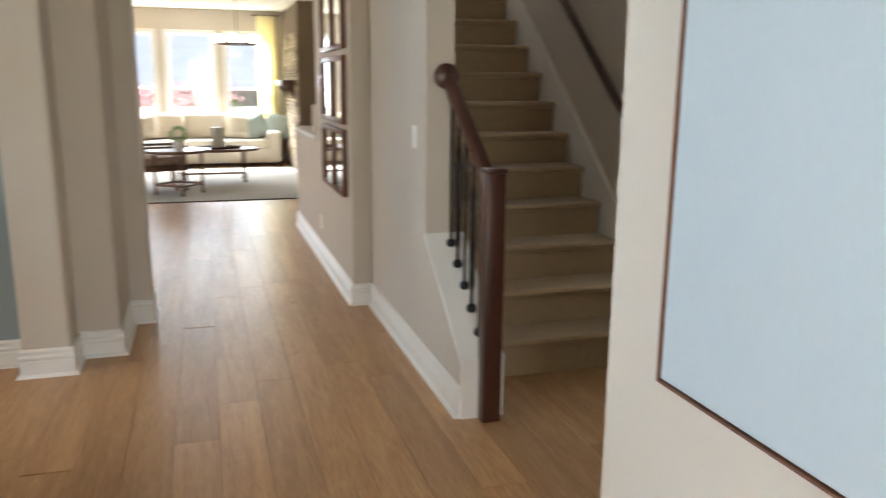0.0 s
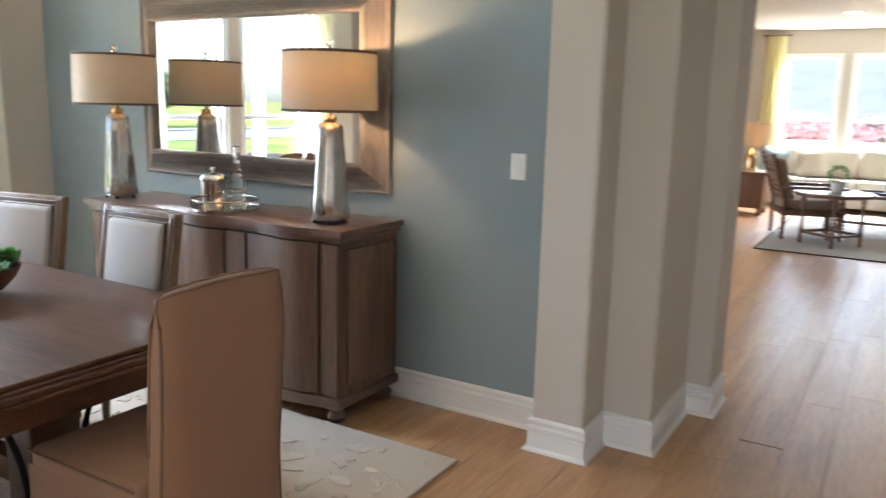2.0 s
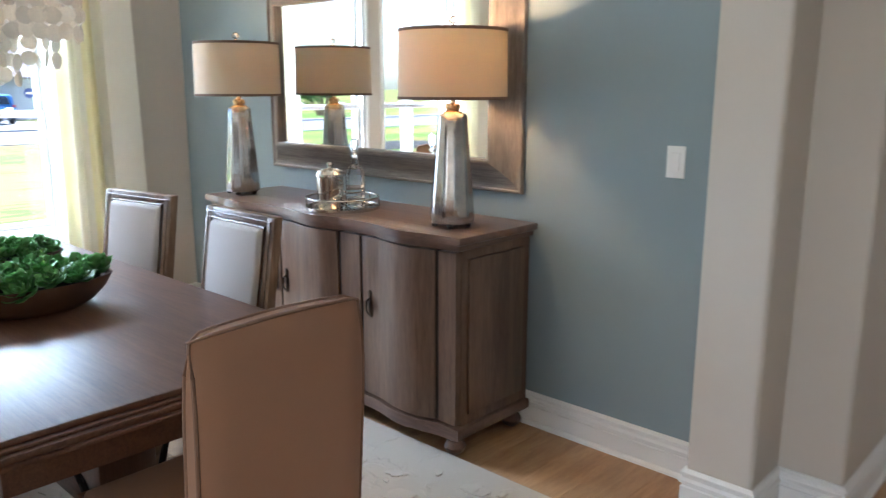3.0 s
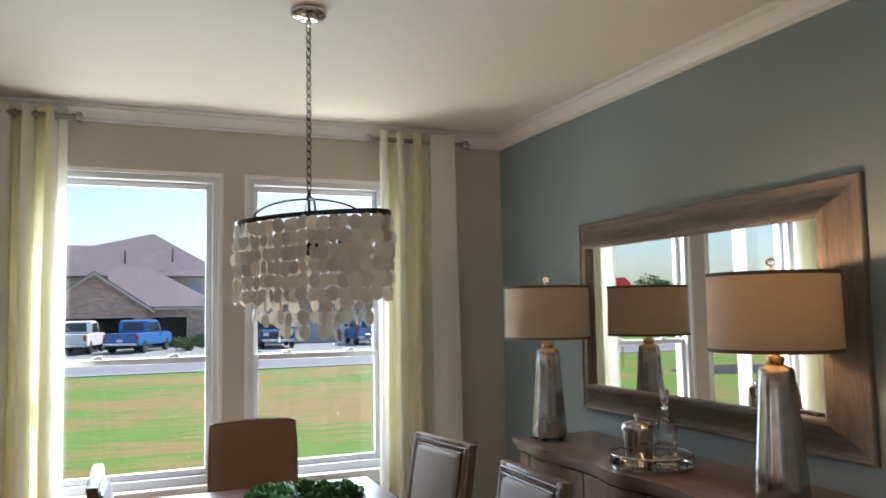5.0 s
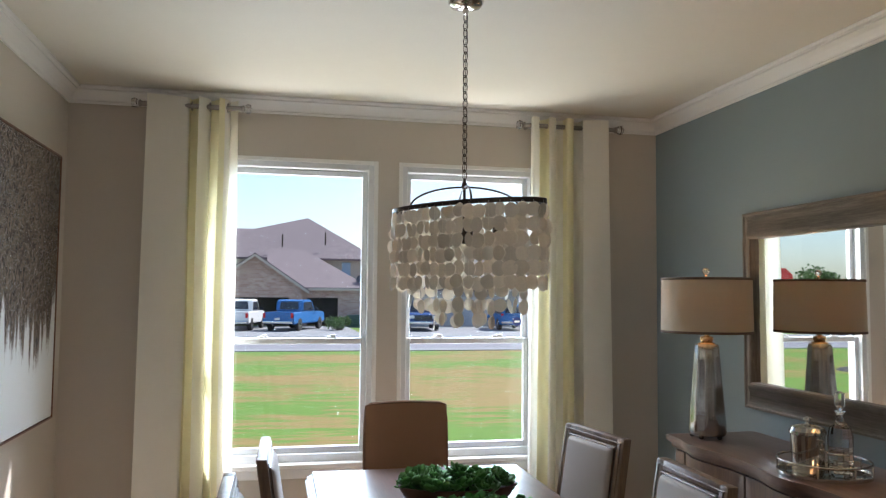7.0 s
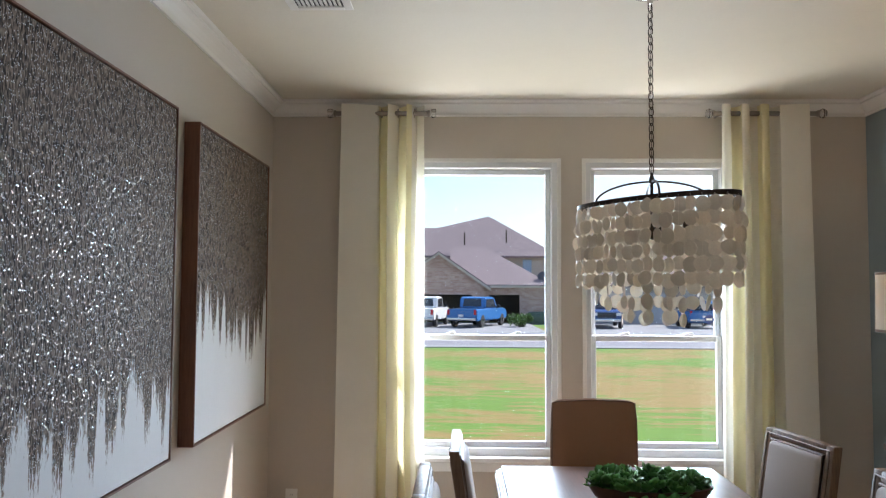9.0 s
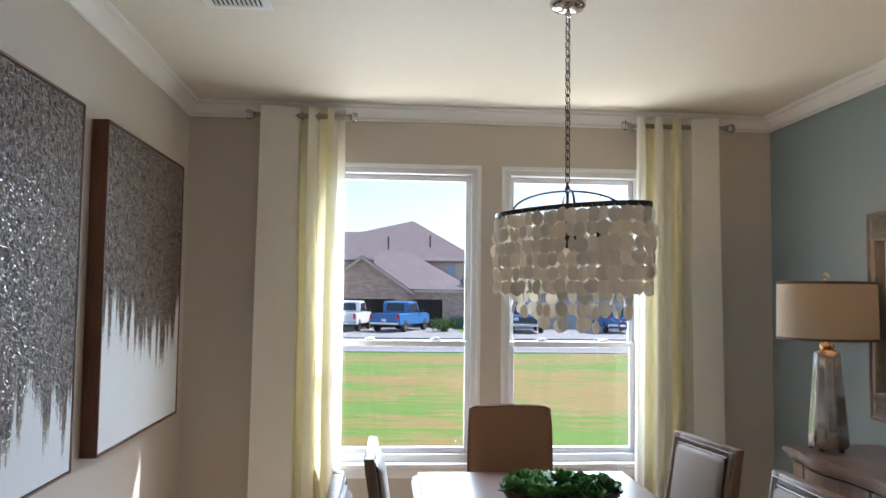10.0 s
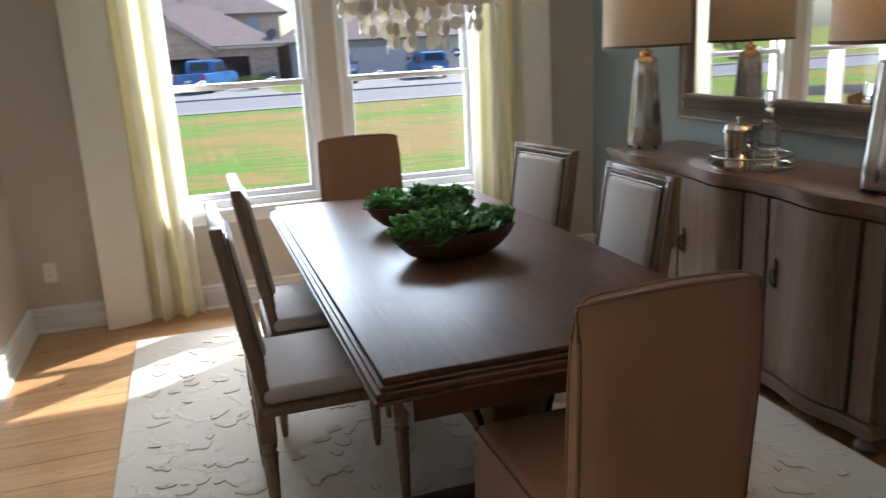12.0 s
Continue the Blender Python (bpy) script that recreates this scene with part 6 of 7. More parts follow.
# ---- outside ----
def lawn_material():
    m = mat("mown_lawn", (0.100, 0.195, 0.016), 0.95, var=0.3, scale=1.3, fine=40, bump=0.6, dist=0.02)
    n, l = m.node_tree.nodes, m.node_tree.links
    p = n["Principled BSDF"]
    tc, mp, ns = n.new("ShaderNodeTexCoord"), n.new("ShaderNodeMapping"), n.new("ShaderNodeTexNoise")
    mp.inputs["Scale"].default_value = (1.5, 0.28, 1)
    ns.inputs["Scale"].default_value, ns.inputs["Detail"].default_value = 2.6, 9
    ns.inputs["Roughness"].default_value = 0.68
    m2, n2, ad = n.new("ShaderNodeMapping"), n.new("ShaderNodeTexNoise"), n.new("ShaderNodeMath")
    m2.inputs["Scale"].default_value = (1.0, 0.5, 1)
    n2.inputs["Scale"].default_value, n2.inputs["Detail"].default_value = 0.23, 3
    ad.operation = "MULTIPLY_ADD"
    ad.inputs[1].default_value = 0.9
    l.new(tc.outputs["Object"], mp.inputs[0]), l.new(mp.outputs[0], ns.inputs["Vector"])
    l.new(tc.outputs["Object"], m2.inputs[0]), l.new(m2.outputs[0], n2.inputs["Vector"])
    l.new(n2.outputs[0], ad.inputs[0]), l.new(ns.outputs[0], ad.inputs[2])
    rp, mx = n.new("ShaderNodeValToRGB"), n.new("ShaderNodeMix")
    rp.color_ramp.elements[0].position, rp.color_ramp.elements[1].position = 0.93, 1.10
    mx.data_type = "RGBA"
    old = p.inputs["Base Color"].links[0].from_socket
    mx.inputs[7].default_value = (0.235, 0.165, 0.048, 1)
    l.new(ad.outputs[0], rp.inputs[0]), l.new(rp.outputs[0], mx.inputs[0]), l.new(old, mx.inputs[6]), l.new(mx.outputs[2], p.inputs["Base Color"])
    return m


GROUND = -0.7
struct("ground", boxed(-400, 400, -400, 400, -1.4, GROUND), lawn_material(), "mown green lawn with dry brown stripes", False)
CONC = mat("pale_concrete", (0.25, 0.25, 0.26), 0.9, var=0.12, scale=0.8, fine=20, bump=0.3)
struct("road", boxed(-39.2, -31.2, -300, 300, GROUND, GROUND + 0.02), mat("asphalt", (0.21, 0.205, 0.23), 0.9, var=0.15, scale=0.6, fine=30, bump=0.4), "grey asphalt street", False)
struct("pavement", boxed(-31.2, -30.2, -300, 300, GROUND, GROUND + 0.035, 0.01), CONC, "pale concrete kerb and gutter", False)
struct("pavement", boxed(-40.4, -39.2, -300, 300, GROUND, GROUND + 0.10, 0.02), CONC, "pale concrete kerb across the street", False)
struct("driveway", boxed(-53.4, -40.4, -3.2, 7.0, GROUND, GROUND + 0.05), CONC, "pale concrete driveway", False)
struct("driveway", boxed(-53.4, -40.4, 9.6, 19.5, GROUND, GROUND + 0.05), CONC, "pale concrete driveway", False)



def brick_material():
    """Small courses of mixed pink and buff brick, for walls far across the street."""
    m = mat("pink_brick", (0.47, 0.31, 0.25), 0.9, var=0.3, scale=3.5, fine=12, bump=0.3, stretch=(1, 1, 3))
    n, l = m.node_tree.nodes, m.node_tree.links
    p = n["Principled BSDF"]
    tc, sx, cb, bt, mx = n.new("ShaderNodeTexCoord"), n.new("ShaderNodeSeparateXYZ"), n.new("ShaderNodeCombineXYZ"), n.new("ShaderNodeTexBrick"), n.new("ShaderNodeMix")
    bt.inputs["Color1"].default_value, bt.inputs["Color2"].default_value, bt.inputs["Mortar"].default_value = (0.42, 0.25, 0.19, 1), (0.62, 0.47, 0.38, 1), (0.50, 0.44, 0.39, 1)
    bt.inputs["Scale"].default_value, bt.inputs["Brick Width"].default_value, bt.inputs["Row Height"].default_value, bt.inputs["Mortar Size"].default_value = 1.0, 0.32, 0.13, 0.012
    ad = n.new("ShaderNodeMath")
    l.new(tc.outputs["Object"], sx.inputs[0]), l.new(sx.outputs[0], ad.inputs[0]), l.new(sx.outputs[1], ad.inputs[1])
    l.new(ad.outputs[0], cb.inputs[0]), l.new(sx.outputs[2], cb.inputs[1]), l.new(cb.outputs[0], bt.inputs["Vector"])
    mx.data_type = "RGBA"
    mx.inputs[0].default_value = 0.7
    old = p.inputs["Base Color"].links[0].from_socket
    l.new(old, mx.inputs[6]), l.new(bt.outputs["Color"], mx.inputs[7]), l.new(mx.outputs[2], p.inputs["Base Color"])
    return m


BRICK = brick_material()
ROOF = mat("grey_brown_shingles", (0.215, 0.170, 0.175), 0.95, var=0.4, scale=1.6, fine=7, bump=0.5, stretch=(1, 1, 4))
SIDING = mat("cream_siding", (0.52, 0.46, 0.36), 0.8, var=0.06)
LILAC = mat("grey_lilac_siding", (0.42, 0.40, 0.42), 0.8, var=0.05)
# near-black colour puts the shade inside the open garages on their back walls
GARAGE_SHADE = mat("garage_shade_dark", (0.07, 0.065, 0.065), 0.9)
FASCIA = mat("cream_fascia", (0.55, 0.48, 0.40), 0.7)


def roof_faces(verts, faces):
    bm = bmesh.new()
    v = [bm.verts.new(q) for q in verts]
    for f in faces:
        bm.faces.new([v[i] for i in f])
    return bm


def thick(ob, t):
    md = ob.modifiers.new("thickness", "SOLIDIFY")
    md.thickness, md.offset = t, 0


HX = -53.4
house = thing("house", "pink brick house with grey hipped roofs across the street", "house")
# garage wing with a gable to the street
bm = bmesh.new()
for y0, y1, z0, z1 in ((-2.45, -1.9, GROUND, 1.98), (3.1, 3.95, GROUND, 1.98), (-1.9, 3.1, 1.3, 1.98)):
    box(bm, HX - 0.3, HX, y0, y1, z0, z1)
extrude_poly(bm, [(-2.45, 1.98), (3.95, 1.98), (0.75, 4.1)], -0.3, "x", HX)
box(bm, HX - 9, HX - 0.3, 3.65, 3.95, GROUND, 1.98)
box(bm, HX - 9, HX - 0.3, -2.45, -2.15, GROUND, 1.98)
part("wall", bm, BRICK, house, "pink brick gable wall", False)
part("garage_interior", boxed(HX - 4, HX - 3.9, -2.1, 3.6, GROUND, 1.98), GARAGE_SHADE, house, "dark back wall, shade of the open garage painted in", False)
bm = roof_faces([(HX + 0.4, -2.9, 1.75), (HX + 0.4, 0.75, 4.27), (HX + 0.4, 4.4, 1.75), (HX - 11, -2.9, 1.75), (HX - 11, 0.75, 4.27), (HX - 11, 4.4, 1.75)], [(0, 1, 4, 3), (1, 2, 5, 4)])
thick(part("roof", bm, ROOF, house, "grey-brown shingle roof", False), 0.14)
for s, y0, y1 in ((0, -2.9, 0.75), (1, 0.75, 4.4)):
    bm = bmesh.new()
    z0, z1 = (1.68, 4.2) if s == 0 else (4.2, 1.68)
    extrude_poly(bm, [(y0, z0 - 0.12), (y1, z1 - 0.12), (y1, z1 + 0.06), (y0, z0 + 0.06)], 0.06, "x", HX + 0.40)
    part("fascia", bm, FASCIA, house, "", False)
# second garage bay and the right wing
bm = bmesh.new()
X2 = HX - 0.8
for y0, y1, z0, z1 in ((3.95, 4.35, GROUND, 1.98), (6.5, 8.4, GROUND, 1.98), (4.35, 6.5, 1.3, 1.98)):
    box(bm, X2 - 0.3, X2, y0, y1, z0, z1)
box(bm, X2 - 8, X2 - 0.3, 8.1, 8.4, GROUND, 1.98)
part("wall", bm, BRICK, house, "pink brick wall", False)
part("garage_interior", boxed(X2 - 4, X2 - 3.9, 4.0, 8.0, GROUND, 1.98), GARAGE_SHADE, house, "dark back wall, shade of the open garage painted in", False)
part("fascia", boxed(X2 + 0.38, X2 + 0.45, 4.4, 8.8, 1.80, 1.98), FASCIA, house, "", False)
bm = roof_faces([(X2 + 0.45, 1.5, 1.95), (X2 + 0.45, 8.8, 1.95), (X2 - 5.5, 4.2, 4.9), (X2 - 5.5, 1.5, 4.9), (X2 - 11, 8.8, 1.95)], [(0, 1, 2, 3), (1, 4, 2)])
thick(part("roof", bm, ROOF, house, "grey-brown shingle roof", False), 0.14)
# tall main roof behind
X3 = HX - 7.0
part("wall", boxed(X3 - 12, X3 - 1, -8, 9.6, GROUND, 4.6), SIDING, house, "cream sided upper storey", False)
bm = roof_faces([(X3 - 0.4, -9, 4.3), (X3 - 0.4, 10.2, 4.3), (X3 - 13, 10.2, 4.3), (X3 - 13, -9, 4.3), (X3 - 6.5, -2.0, 7.0), (X3 - 6.5, 4.75, 8.05), (X3 - 6.5, 1.6, 7.0)], [(0, 1, 5, 6), (0, 6, 4), (1, 2, 5), (2, 3, 4, 6, 5), (3, 0, 4)])
thick(part("roof", bm, ROOF, house, "tall grey-brown hipped roof", False), 0.16)
part("upper_window", boxed(X3 - 1.02, X3 - 0.92, 7.3, 8.0, 2.9, 4.1), mat("pale_blue_glass", (0.30, 0.42, 0.55), 0.1, bump=0), house, "pale blue upper window", False)
bm = roof_faces([(X3 - 2.0, 6.2, 5.35), (X3 - 4.4, 6.2, 6.65), (X3 - 4.4, 7.5, 6.25), (X3 - 2.0, 8.2, 4.95)], [(0, 1, 2, 3)])
thick(part("solar_panel", bm, mat("solar_glass", (0.20, 0.24, 0.30), 0.2, bump=0), house, "blue-grey solar panel", False), 0.06)
for y, z in ((2.6, 6.2), (6.0, 6.4), (4.6, 4.9)):
    bm = bmesh.new()
    tube(bm, [(X3 - 1.5, y, z - 0.9), (X3 - 1.5, y, z + 0.1)], 0.06, 8)
    part("vent_pipe", bm, DARKMETAL, house)
bm = bmesh.new()
lathe(bm, [(0.02, 0.0), (0.28, 0.05), (0.38, 0.13), (0.36, 0.13), (0.02, 0.02)], 18)
part("satellite_dish", bm, mat("dish_grey", (0.08, 0.08, 0.09), 0.5, bump=0), house, "dark satellite dish").matrix_basis = Matrix.Translation((X2 - 0.4, 8.2, 2.6)) @ Euler((0.4, 1.1, 0)).to_matrix().to_4x4()

ac2 = thing("air_conditioner", "green-grey metal utility box beside the garage", "utility box", pose(HX + 0.9, 7.5, GROUND))
part("case", boxed(-0.4, 0.4, -0.5, 0.5, 0.05, 0.85, 0.03), mat("green_metal", (0.06, 0.10, 0.085), 0.5), ac2)
part("pad", boxed(-0.5, 0.5, -0.6, 0.6, 0, 0.05), CONC, ac2)

house2 = thing("house", "grey sided house with a wide garage across the street", "house")
part("wall", boxed(HX - 9, HX - 0.5, 9.3, 26, GROUND, 2.1), LILAC, house2, "grey-lilac sided wall", False)
part("garage_door", boxed(HX - 0.499, HX - 0.42, 12.6, 17.4, GROUND, 1.45, 0.01), mat("pale_garage_door", (0.50, 0.50, 0.52), 0.6), house2, "pale garage door", False)
bm = roof_faces([(HX + 0.2, 8.7, 1.95), (HX + 0.2, 26.6, 1.95), (HX - 9.6, 26.6, 1.95), (HX - 9.6, 8.7, 1.95), (HX - 4.7, 13.5, 4.6), (HX - 4.7, 22, 4.6)], [(0, 1, 5, 4), (1, 2, 5), (2, 3, 4, 5), (3, 0, 4)])
thick(part("roof", bm, ROOF, house2, "grey-brown shingle roof", False), 0.16)
part("window", boxed(HX - 0.499, HX - 0.45, 10.2, 11.4, 0.1, 1.4), mat("dark_glass", (0.05, 0.06, 0.08), 0.1, bump=0), house2, "dark window", False)
for y, w, lab in ((-26, 14, "tan house down the street"), (33, 13, "tan house up the street")):
    h3 = thing("house", lab, "house")
    part("wall", boxed(HX - 8, HX - 0.5, y, y + w, GROUND, 2.2), SIDING, h3, "", False)
    bm = roof_faces([(HX, y - 0.5, 2.1), (HX, y + w + 0.5, 2.1), (HX - 8.5, y + w + 0.5, 2.1), (HX - 8.5, y - 0.5, 2.1), (HX - 4.2, y + 4, 5.0), (HX - 4.2, y + w - 4, 5.0)], [(0, 1, 5, 4), (1, 2, 5), (2, 3, 4, 5), (3, 0, 4)])
    thick(part("roof", bm, ROOF, h3, "", False), 0.16)
    part("window", boxed(HX - 0.499, HX - 0.45, y + 3, y + 4.6, 0.2, 1.6), mat("house_glass", (0.05, 0.06, 0.08), 0.1, bump=0), h3, "dark window", False)

TYRE = mat("tyre_rubber", (0.015, 0.015, 0.016), 0.8)
CARGLASS = mat("car_glass", (0.03, 0.035, 0.045), 0.08, bump=0)
CHROME = mat("chrome", (0.55, 0.56, 0.58), 0.15, 1.0, bump=0)
TAIL = mat("red_tail_light", (0.5, 0.015, 0.02), 0.25, bump=0)
HEADL = mat("headlight", (0.7, 0.72, 0.75), 0.12, bump=0)


def vehicle(kind, paint, m, label):
    """A pickup or a small utility car; its front to +x, its wheels on z = 0."""
    ob = thing("pickup_truck" if kind == "pickup" else "car", label, "vehicle", m)
    if kind == "pickup":
        L, W = 5.6, 1.95
        lower = [(-2.8, 0.55), (-2.8, 1.12), (0.95, 1.14), (1.1, 1.16), (2.55, 1.10), (2.75, 0.95), (2.8, 0.5), (2.4, 0.42), (-2.6, 0.42)]
        cab = [(-1.05, 1.13), (-0.95, 1.75), (-0.7, 1.86), (0.45, 1.86), (0.7, 1.80), (1.28, 1.16)]
        side = [(-0.88, 1.20), (-0.82, 1.70), (0.48, 1.74), (1.0, 1.20)]
        axles = (-1.75, 1.85)
    else:
        L, W = 4.5, 1.85
        lower = [(-2.2, 0.5), (-2.25, 1.0), (1.0, 1.02), (2.1, 0.92), (2.25, 0.5), (2.0, 0.35), (-2.0, 0.35)]
        cab = [(-2.2, 0.99), (-1.95, 1.55), (-1.6, 1.66), (0.2, 1.64), (1.1, 1.0)]
        side = [(-1.85, 1.05), (-1.65, 1.5), (0.1, 1.52), (0.8, 1.05)]
        axles = (-1.35, 1.4)
    bm = bmesh.new()
    extrude_poly(bm, lower, W, "y", -W / 2)
    bmesh.ops.bevel(bm, geom=bm.edges[:], offset=0.06, segments=2, affect="EDGES", clamp_overlap=True)
    part("body", bm, paint, ob)
    bm = bmesh.new()
    extrude_poly(bm, cab, W - 0.24, "y", -W / 2 + 0.12)
    bmesh.ops.bevel(bm, geom=bm.edges[:], offset=0.07, segments=2, affect="EDGES", clamp_overlap=True)
    part("cab", bm, paint, ob)
    for s in (-1, 1):
        bm = bmesh.new()
        extrude_poly(bm, side, 0.02, "y", s * (W / 2 - 0.115) - 0.01)
        part("side_window", bm, CARGLASS, ob, "dark glass", False)
        for ax in axles:
            bm = bmesh.new()
            lathe(bm, [(0.20, -0.12), (0.36, -0.12), (0.39, -0.08), (0.39, 0.08), (0.36, 0.12), (0.20, 0.12)], 24)
            wh = part("wheel", bm, TYRE, ob, "black tyre")
            wh.matrix_basis = Matrix.Translation((ax, s * (W / 2 - 0.10), 0.39)) @ Matrix.Rotation(radians(90), 4, "X")
            bm = bmesh.new()
            lathe(bm, [(0.03, -0.125), (0.21, -0.115), (0.21, 0.115), (0.03, 0.125)], 16)
            part("rim", bm, CHROME, wh, "silver rim")
        part("tail_light", boxed(lower[0][0] - 0.02, lower[0][0] + 0.06, s * (W / 2 - 0.12) - 0.07, s * (W / 2 - 0.12) + 0.07, 0.78, 1.08, 0.015), TAIL, ob, "red tail light")
        fx = max(q[0] for q in lower)
        part("headlight", boxed(fx - 0.1, fx - 0.015, s * (W / 2 - 0.28) - 0.16, s * (W / 2 - 0.28) + 0.16, 0.78, 0.96, 0.02), HEADL, ob, "clear headlight")
        part("side_mirror", boxed(0.85, 1.0, s * (W / 2 + 0.09) - 0.1, s * (W / 2 + 0.09) + 0.1, 1.15, 1.36, 0.03), CARGLASS, ob)
    bx, fx = lower[0][0], max(q[0] for q in lower)
    part("rear_bumper", boxed(bx - 0.12, bx + 0.02, -W / 2 + 0.05, W / 2 - 0.05, 0.45, 0.62, 0.03), CHROME, ob, "chrome bumper")
    part("front_bumper", boxed(fx - 0.06, fx + 0.10, -W / 2 + 0.05, W / 2 - 0.05, 0.42, 0.62, 0.03), CHROME, ob, "chrome bumper")
    part("grille", boxed(fx - 0.06, fx + 0.02, -0.55, 0.55, 0.66, 0.98, 0.02), CARGLASS, ob, "dark grille")
    (xa, za), (xb, zb) = cab[0], cab[1]
    bm = roof_faces([(xa - 0.012 + 0.03, -0.62, za + 0.12), (xb - 0.012, -0.56, zb - 0.03), (xb - 0.012, 0.56, zb - 0.03), (xa - 0.012 + 0.03, 0.62, za + 0.12)], [(0, 1, 2, 3)])
    thick(part("rear_window", bm, CARGLASS, ob, "dark glass", False), 0.02)
    (xa, za), (xb, zb) = cab[-1], cab[-2]
    bm = roof_faces([(xa + 0.0, -0.7, za + 0.05), (xb + 0.02, -0.6, zb - 0.05), (xb + 0.02, 0.6, zb - 0.05), (xa + 0.0, 0.7, za + 0.05)], [(0, 1, 2, 3)])
    thick(part("windscreen", bm, CARGLASS, ob, "dark glass", False), 0.03)
    part("number_plate", boxed(bx - 0.125, bx - 0.119, -0.16, 0.16, 0.66, 0.80), PLATE, ob, "pale plate", False)
    return ob


BLUEP = mat("blue_car_paint", (0.05, 0.17, 0.42), 0.25, var=0.05, bump=0)
NAVYP = mat("navy_car_paint", (0.03, 0.07, 0.20), 0.25, var=0.05, bump=0)
WHITEP = mat("white_car_paint", (0.75, 0.75, 0.75), 0.25, var=0.03, bump=0)
vehicle("pickup", WHITEP, pose(-48.6, 0.15, GROUND + 0.05, 0, 0, 171), "white pickup truck parked on the driveway")
vehicle("pickup", BLUEP, pose(-48.2, 3.4, GROUND + 0.05, 0, 0, 158), "bright blue pickup truck parked on the driveway")
vehicle("pickup", NAVYP, pose(-48.2, 11.3, GROUND + 0.05, 0, 0, -6), "dark blue pickup truck facing the street")
vehicle("car", BLUEP, pose(-48.4, 17.2, GROUND + 0.05, 0, 0, 176), "small blue car parked on the driveway")


# ---- plants outside ----
def leafy(name, label, category, m, w, d, h, count, material, seed, size=0.07):
    """A shrub: stems under a crown of many small leaves, uneven and open."""
    g = random.Random(seed)
    ob = thing(name, label, category, m)
    bm = bmesh.new()
    lumps = [(g.uniform(-w, w) * 0.75, g.uniform(-d, d) * 0.7, g.uniform(0.35, 0.8) * h, g.uniform(0.25, 0.45) * min(w, h)) for _ in range(9)]
    for x, y, z, r in lumps:
        tube(bm, [(x * 0.2, y * 0.2, 0), (x * 0.6, y * 0.6, z * 0.5), (x, y, z)], 0.015 + 0.01 * h, 5)
    part("stems", bm, mat("twigs", (0.09, 0.06, 0.04), 0.9), ob, "brown stems")
    co, fa = [], []
    for i in range(count):
        x, y, z, r = g.choice(lumps)
        v = Vector((g.gauss(0, 1), g.gauss(0, 1), g.gauss(0, 0.8))).normalized() * r * g.uniform(0.55, 1.15)
        mm = Matrix.Translation(Vector((x, y, z)) + v) @ Euler((g.uniform(0, 6), g.uniform(0, 6), g.uniform(0, 6))).to_matrix().to_4x4()
        k = len(co)
        s = size * g.uniform(0.6, 1.2)
        co += [tuple(mm @ Vector(c)) for c in ((0, 0, 0), (0.4 * s, 0.5 * s, 0.1 * s), (0, s, 0), (-0.4 * s, 0.5 * s, 0.1 * s))]
        fa.append((k, k + 1, k + 2, k + 3))
    me = bpy.data.meshes.new("foliage")
    me.from_pydata(co, [], fa)
    me.materials.append(material)
    q = new("foliage", me)
    q.parent = ob
    tagged(q, "", kind="stuff")
    return ob


SHRUB = translucent("shrub_leaf", (0.05, 0.09, 0.03), (0.10, 0.20, 0.04), 0.2, var=0.4, scale=3, fine=20)
PINK = translucent("red_shrub_leaf", (0.52, 0.30, 0.32), (0.60, 0.34, 0.36), 0.25, var=0.5, scale=3, fine=20)
leafy("shrub", "low green shrub beside the driveway", "shrub", pose(-47.0, 6.1, GROUND), 1.5, 0.8, 0.8, 900, SHRUB, 1, 0.16)
for i, x in enumerate((-1.9, -0.55, 0.45)):
    leafy("shrub", "red-leaved shrub outside the living room", "shrub", pose(x, 19.4, GROUND), 1.25, 0.7, 2.2, 1100, PINK, 20 + i, 0.13)
leafy("shrub", "green shrub outside the living room", "shrub", pose(1.95, 19.2, GROUND), 0.9, 0.7, 1.95, 1300, SHRUB, 31, 0.12)
# neighbour behind the garden
h4 = thing("house", "lilac-grey house with a wide shingle roof behind the garden fence", "house")
part("wall", boxed(-9, 11, 33.5, 44, GROUND, 1.1), mat("pale_lilac_siding", (0.66, 0.62, 0.63), 0.8, var=0.05), h4, "grey-lilac sided wall", False)
bm = roof_faces([(-9.8, 32.9, 0.95), (11.8, 32.9, 0.95), (11.8, 44.6, 0.95), (-9.8, 44.6, 0.95), (-4, 38.7, 6.0), (6, 38.7, 6.0)], [(0, 1, 5, 4), (1, 2, 5), (2, 3, 4, 5), (3, 0, 4)])
thick(part("roof", bm, mat("pale_shingles", (0.50, 0.47, 0.49), 0.95, var=0.35, scale=0.9, fine=6, bump=0.5, stretch=(1, 1, 4)), h4, "pale grey shingle roof", False), 0.16)
# board fence behind the garden
fence = thing("fence", "tall weathered board fence behind the garden", "fence", pose(0, 26, GROUND))
FEN = wood("weathered_fence", (0.20, 0.15, 0.13), (0.36, 0.29, 0.26), "z", 0.85, 6, rand=0.15)
bm = boxed(-0.068, 0.068, -0.01, 0.01, 0, 1.9)
me = bpy.data.meshes.new("board")
bm.to_mesh(me)
bm.free()
me.materials.append(FEN)
for i in range(110):
    q = new("board", me)
    q.parent = fence
    q.location = (-7 + 0.142 * i, 0.004 * (i % 3), 0)
for z in (0.4, 1.5):
    part("rail", boxed(-7, 8.6, 0.02, 0.06, z, z + 0.09), FEN, fence, "", False)
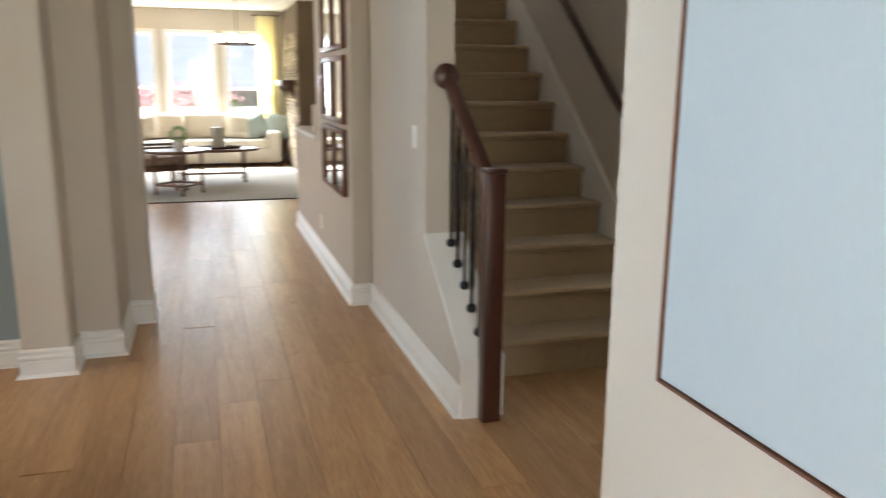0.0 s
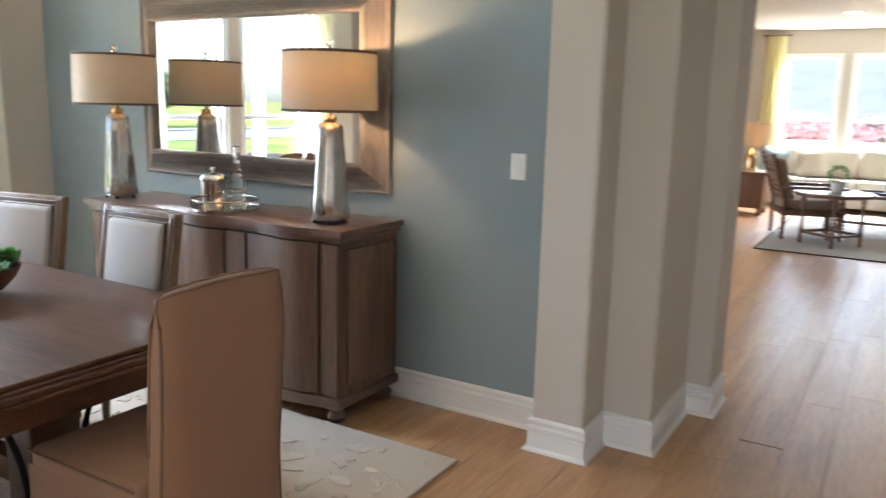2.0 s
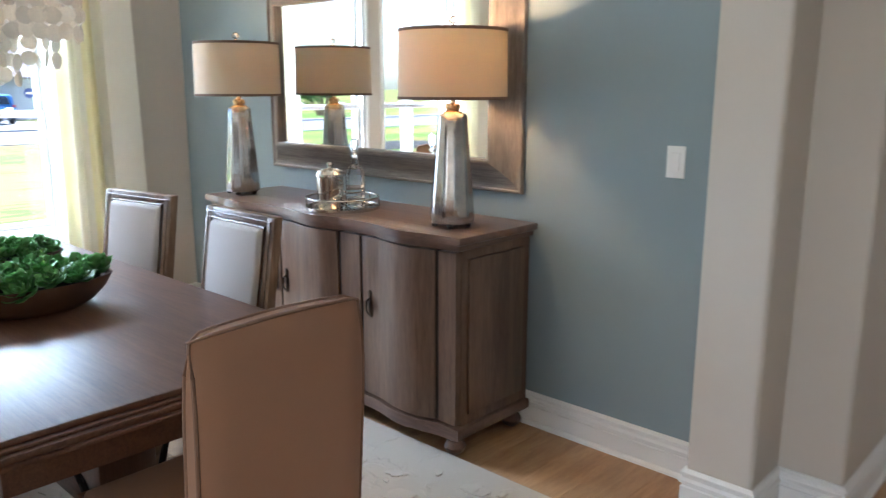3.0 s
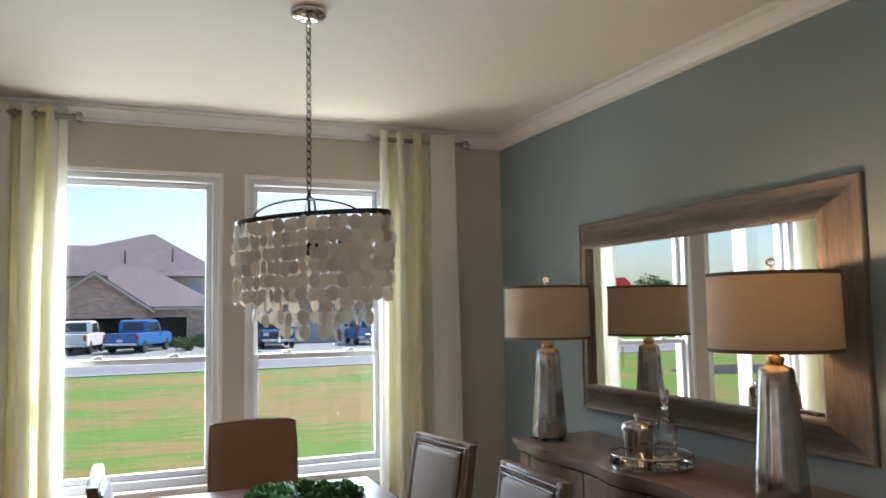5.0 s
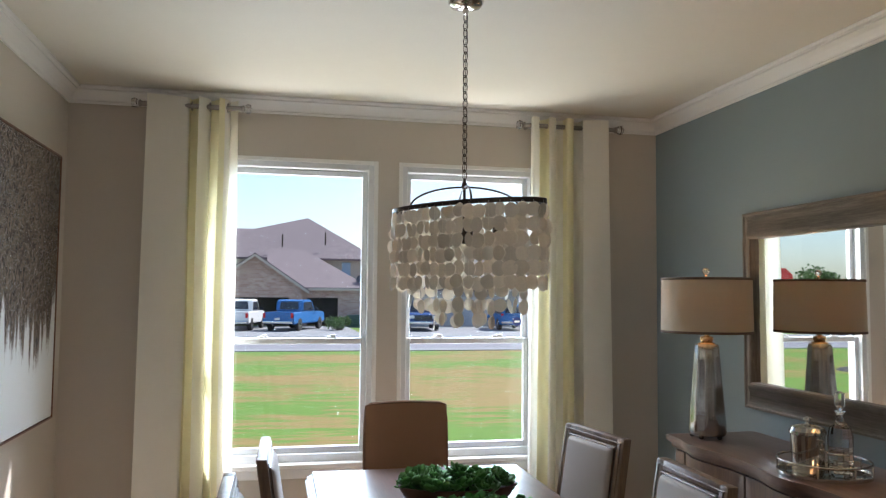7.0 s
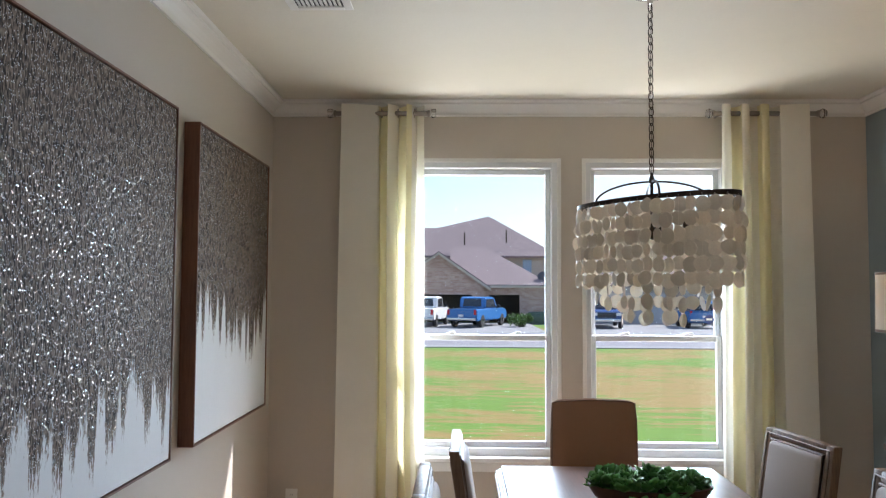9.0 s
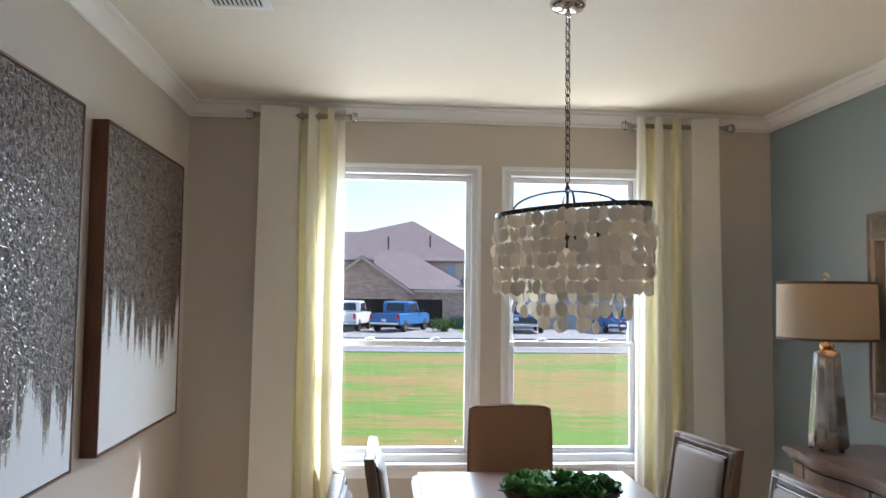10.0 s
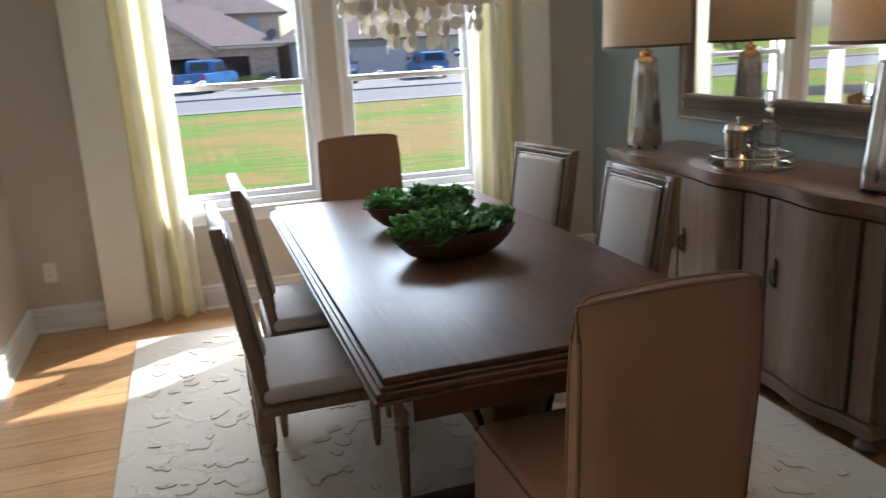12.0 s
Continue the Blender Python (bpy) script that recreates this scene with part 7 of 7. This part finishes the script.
# street sign seen in the mirror
sg = thing("stop_sign", "red octagonal street sign on a steel post", "street sign", pose(-22.7, -9.9, GROUND, 0, 0, 126))
bm = bmesh.new()
tube(bm, [(0, 0, 0), (0, 0, 3.2)], 0.03, 8)
part("post", bm, NICKEL, sg)
bm = bmesh.new()
lathe(bm, [(0.02, 0), (0.42, 0), (0.42, 0.01), (0.02, 0.01)], 8)
part("sign_plate", bm, TAIL, sg, "red octagon", False).matrix_basis = Matrix.Translation((0, -0.04, 2.92)) @ Matrix.Rotation(radians(90), 4, "X") @ Matrix.Rotation(radians(22.5), 4, "Z")
# porch post, planting bed and far tree, seen in the mirror
pp = thing("porch_post", "square white porch post outside the dining room", "post", pose(-6.05, 0.33, GROUND, 0, 0, 44))
part("shaft", boxed(-0.075, 0.075, -0.075, 0.075, 0.25, 4.1, 0.008), VINYL, pp)
part("plinth", boxed(-0.105, 0.105, -0.105, 0.105, 0, 0.25, 0.012), VINYL, pp)
bm = bmesh.new()
lathe(bm, [(0.02, 0.10), (0.7, 0.07), (0.95, 0.03), (1.0, 0.0)], 36, (-20.3, -13.0, GROUND), 1.7, 2.6)
struct("planting_bed", bm, mat("black_mulch", (0.035, 0.032, 0.034), 0.95, var=0.5, scale=6, fine=30, bump=0.8), "bed of black mulch on the lawn")
leafy("tree", "small round green tree far down the street", "tree", pose(-46.0, -30.0, GROUND), 2.4, 2.4, 4.6, 2600, SHRUB, 44, 0.28)
# small security sticker on the pane
sticker = thing("window_sticker", "small round blue sticker on the window pane", "sticker", pose(WX - 0.056, 3.775, 1.425, 0, 90, 0))
bm = bmesh.new()
lathe(bm, [(0.001, 0), (0.030, 0), (0.030, 0.0006), (0.001, 0.0006)], 8)
part("disc", bm, mat("navy_sticker", (0.02, 0.04, 0.18), 0.4, bump=0), sticker)
part("bar", boxed(-0.006, 0.006, -0.018, 0.018, 0.0007, 0.0010), PLATE, sticker, "pale bar", False)

# ---- the floor's planks ----
bm = bmesh.new()
for x0, x1, y0, y1 in ((-3.9, -0.01, 0.97, 5.5), (-0.01, 3.25, -1.7, 5.5), (-4.3, 3.25, 5.5, 8.0), (-4.3, 5.1, 8.0, LY + 0.15)):
    box(bm, x0, x1, y0, y1, -0.12, -0.012)
floor = struct("floor", bm, SUBFLOOR, "light oak wide plank floor", False)
PW, PL = 0.185, 1.9
near, far = [], []
rng = random.Random(4)
x = 0.66 - 27 * PW
while x < 5.0:
    y = -1.7 - rng.random() * PL
    start = 8.0 if x > 3.15 else -1.69 if x > -0.1 else 0.97 if x > -3.9 else 5.55
    while y < LY + 0.1:
        ln = PL * rng.choice((0.7, 0.85, 1.0, 1.0, 1.0))
        y0, y1 = max(y, start), min(y + ln, LY + 0.1)
        if y1 - y0 > 0.08:
            inside = (x + PW < 2.2 and -0.6 < y1 and y0 < 9.5 and x > -0.2) or (x < -0.1 and x > -4.0 and y0 < 4.8 and y1 > 1.0)
            (near if inside and len(near) < 300 else far).append((x, y0, y1))
        y += ln
    x += PW


def plank(bm, x0, x1, y0, y1):
    g, c = 0.0006, 0.0012
    lo = [bm.verts.new(q) for q in ((x0 + g, y0 + g, -0.012), (x1 - g, y0 + g, -0.012), (x1 - g, y1 - g, -0.012), (x0 + g, y1 - g, -0.012))]
    mid = [bm.verts.new((v.co.x, v.co.y, -c)) for v in lo]
    top = [bm.verts.new(q) for q in ((x0 + g + c, y0 + g + c, 0), (x1 - g - c, y0 + g + c, 0), (x1 - g - c, y1 - g - c, 0), (x0 + g + c, y1 - g - c, 0))]
    for a, b in ((lo, mid), (mid, top)):
        for i in range(4):
            bm.faces.new((a[i], a[(i + 1) % 4], b[(i + 1) % 4], b[i]))
    bm.faces.new(top)


shared = {}
for x0, y0, y1 in near:
    key = round(y1 - y0, 2)
    if key not in shared:
        bm = bmesh.new()
        plank(bm, 0, PW, 0, y1 - y0)
        me = bpy.data.meshes.new("plank")
        bm.to_mesh(me)
        bm.free()
        me.materials.append(OAK)
        shared[key] = me
    ob = new("plank", shared[key])
    ob.parent = floor
    ob.location = (x0, y0, 0)
bm = bmesh.new()
for x0, y0, y1 in far:
    plank(bm, x0, x0 + PW, y0, y1)
tagged(mesh_ob("planks", bm, OAK_FAR, floor, False), "light oak planks", kind="stuff")
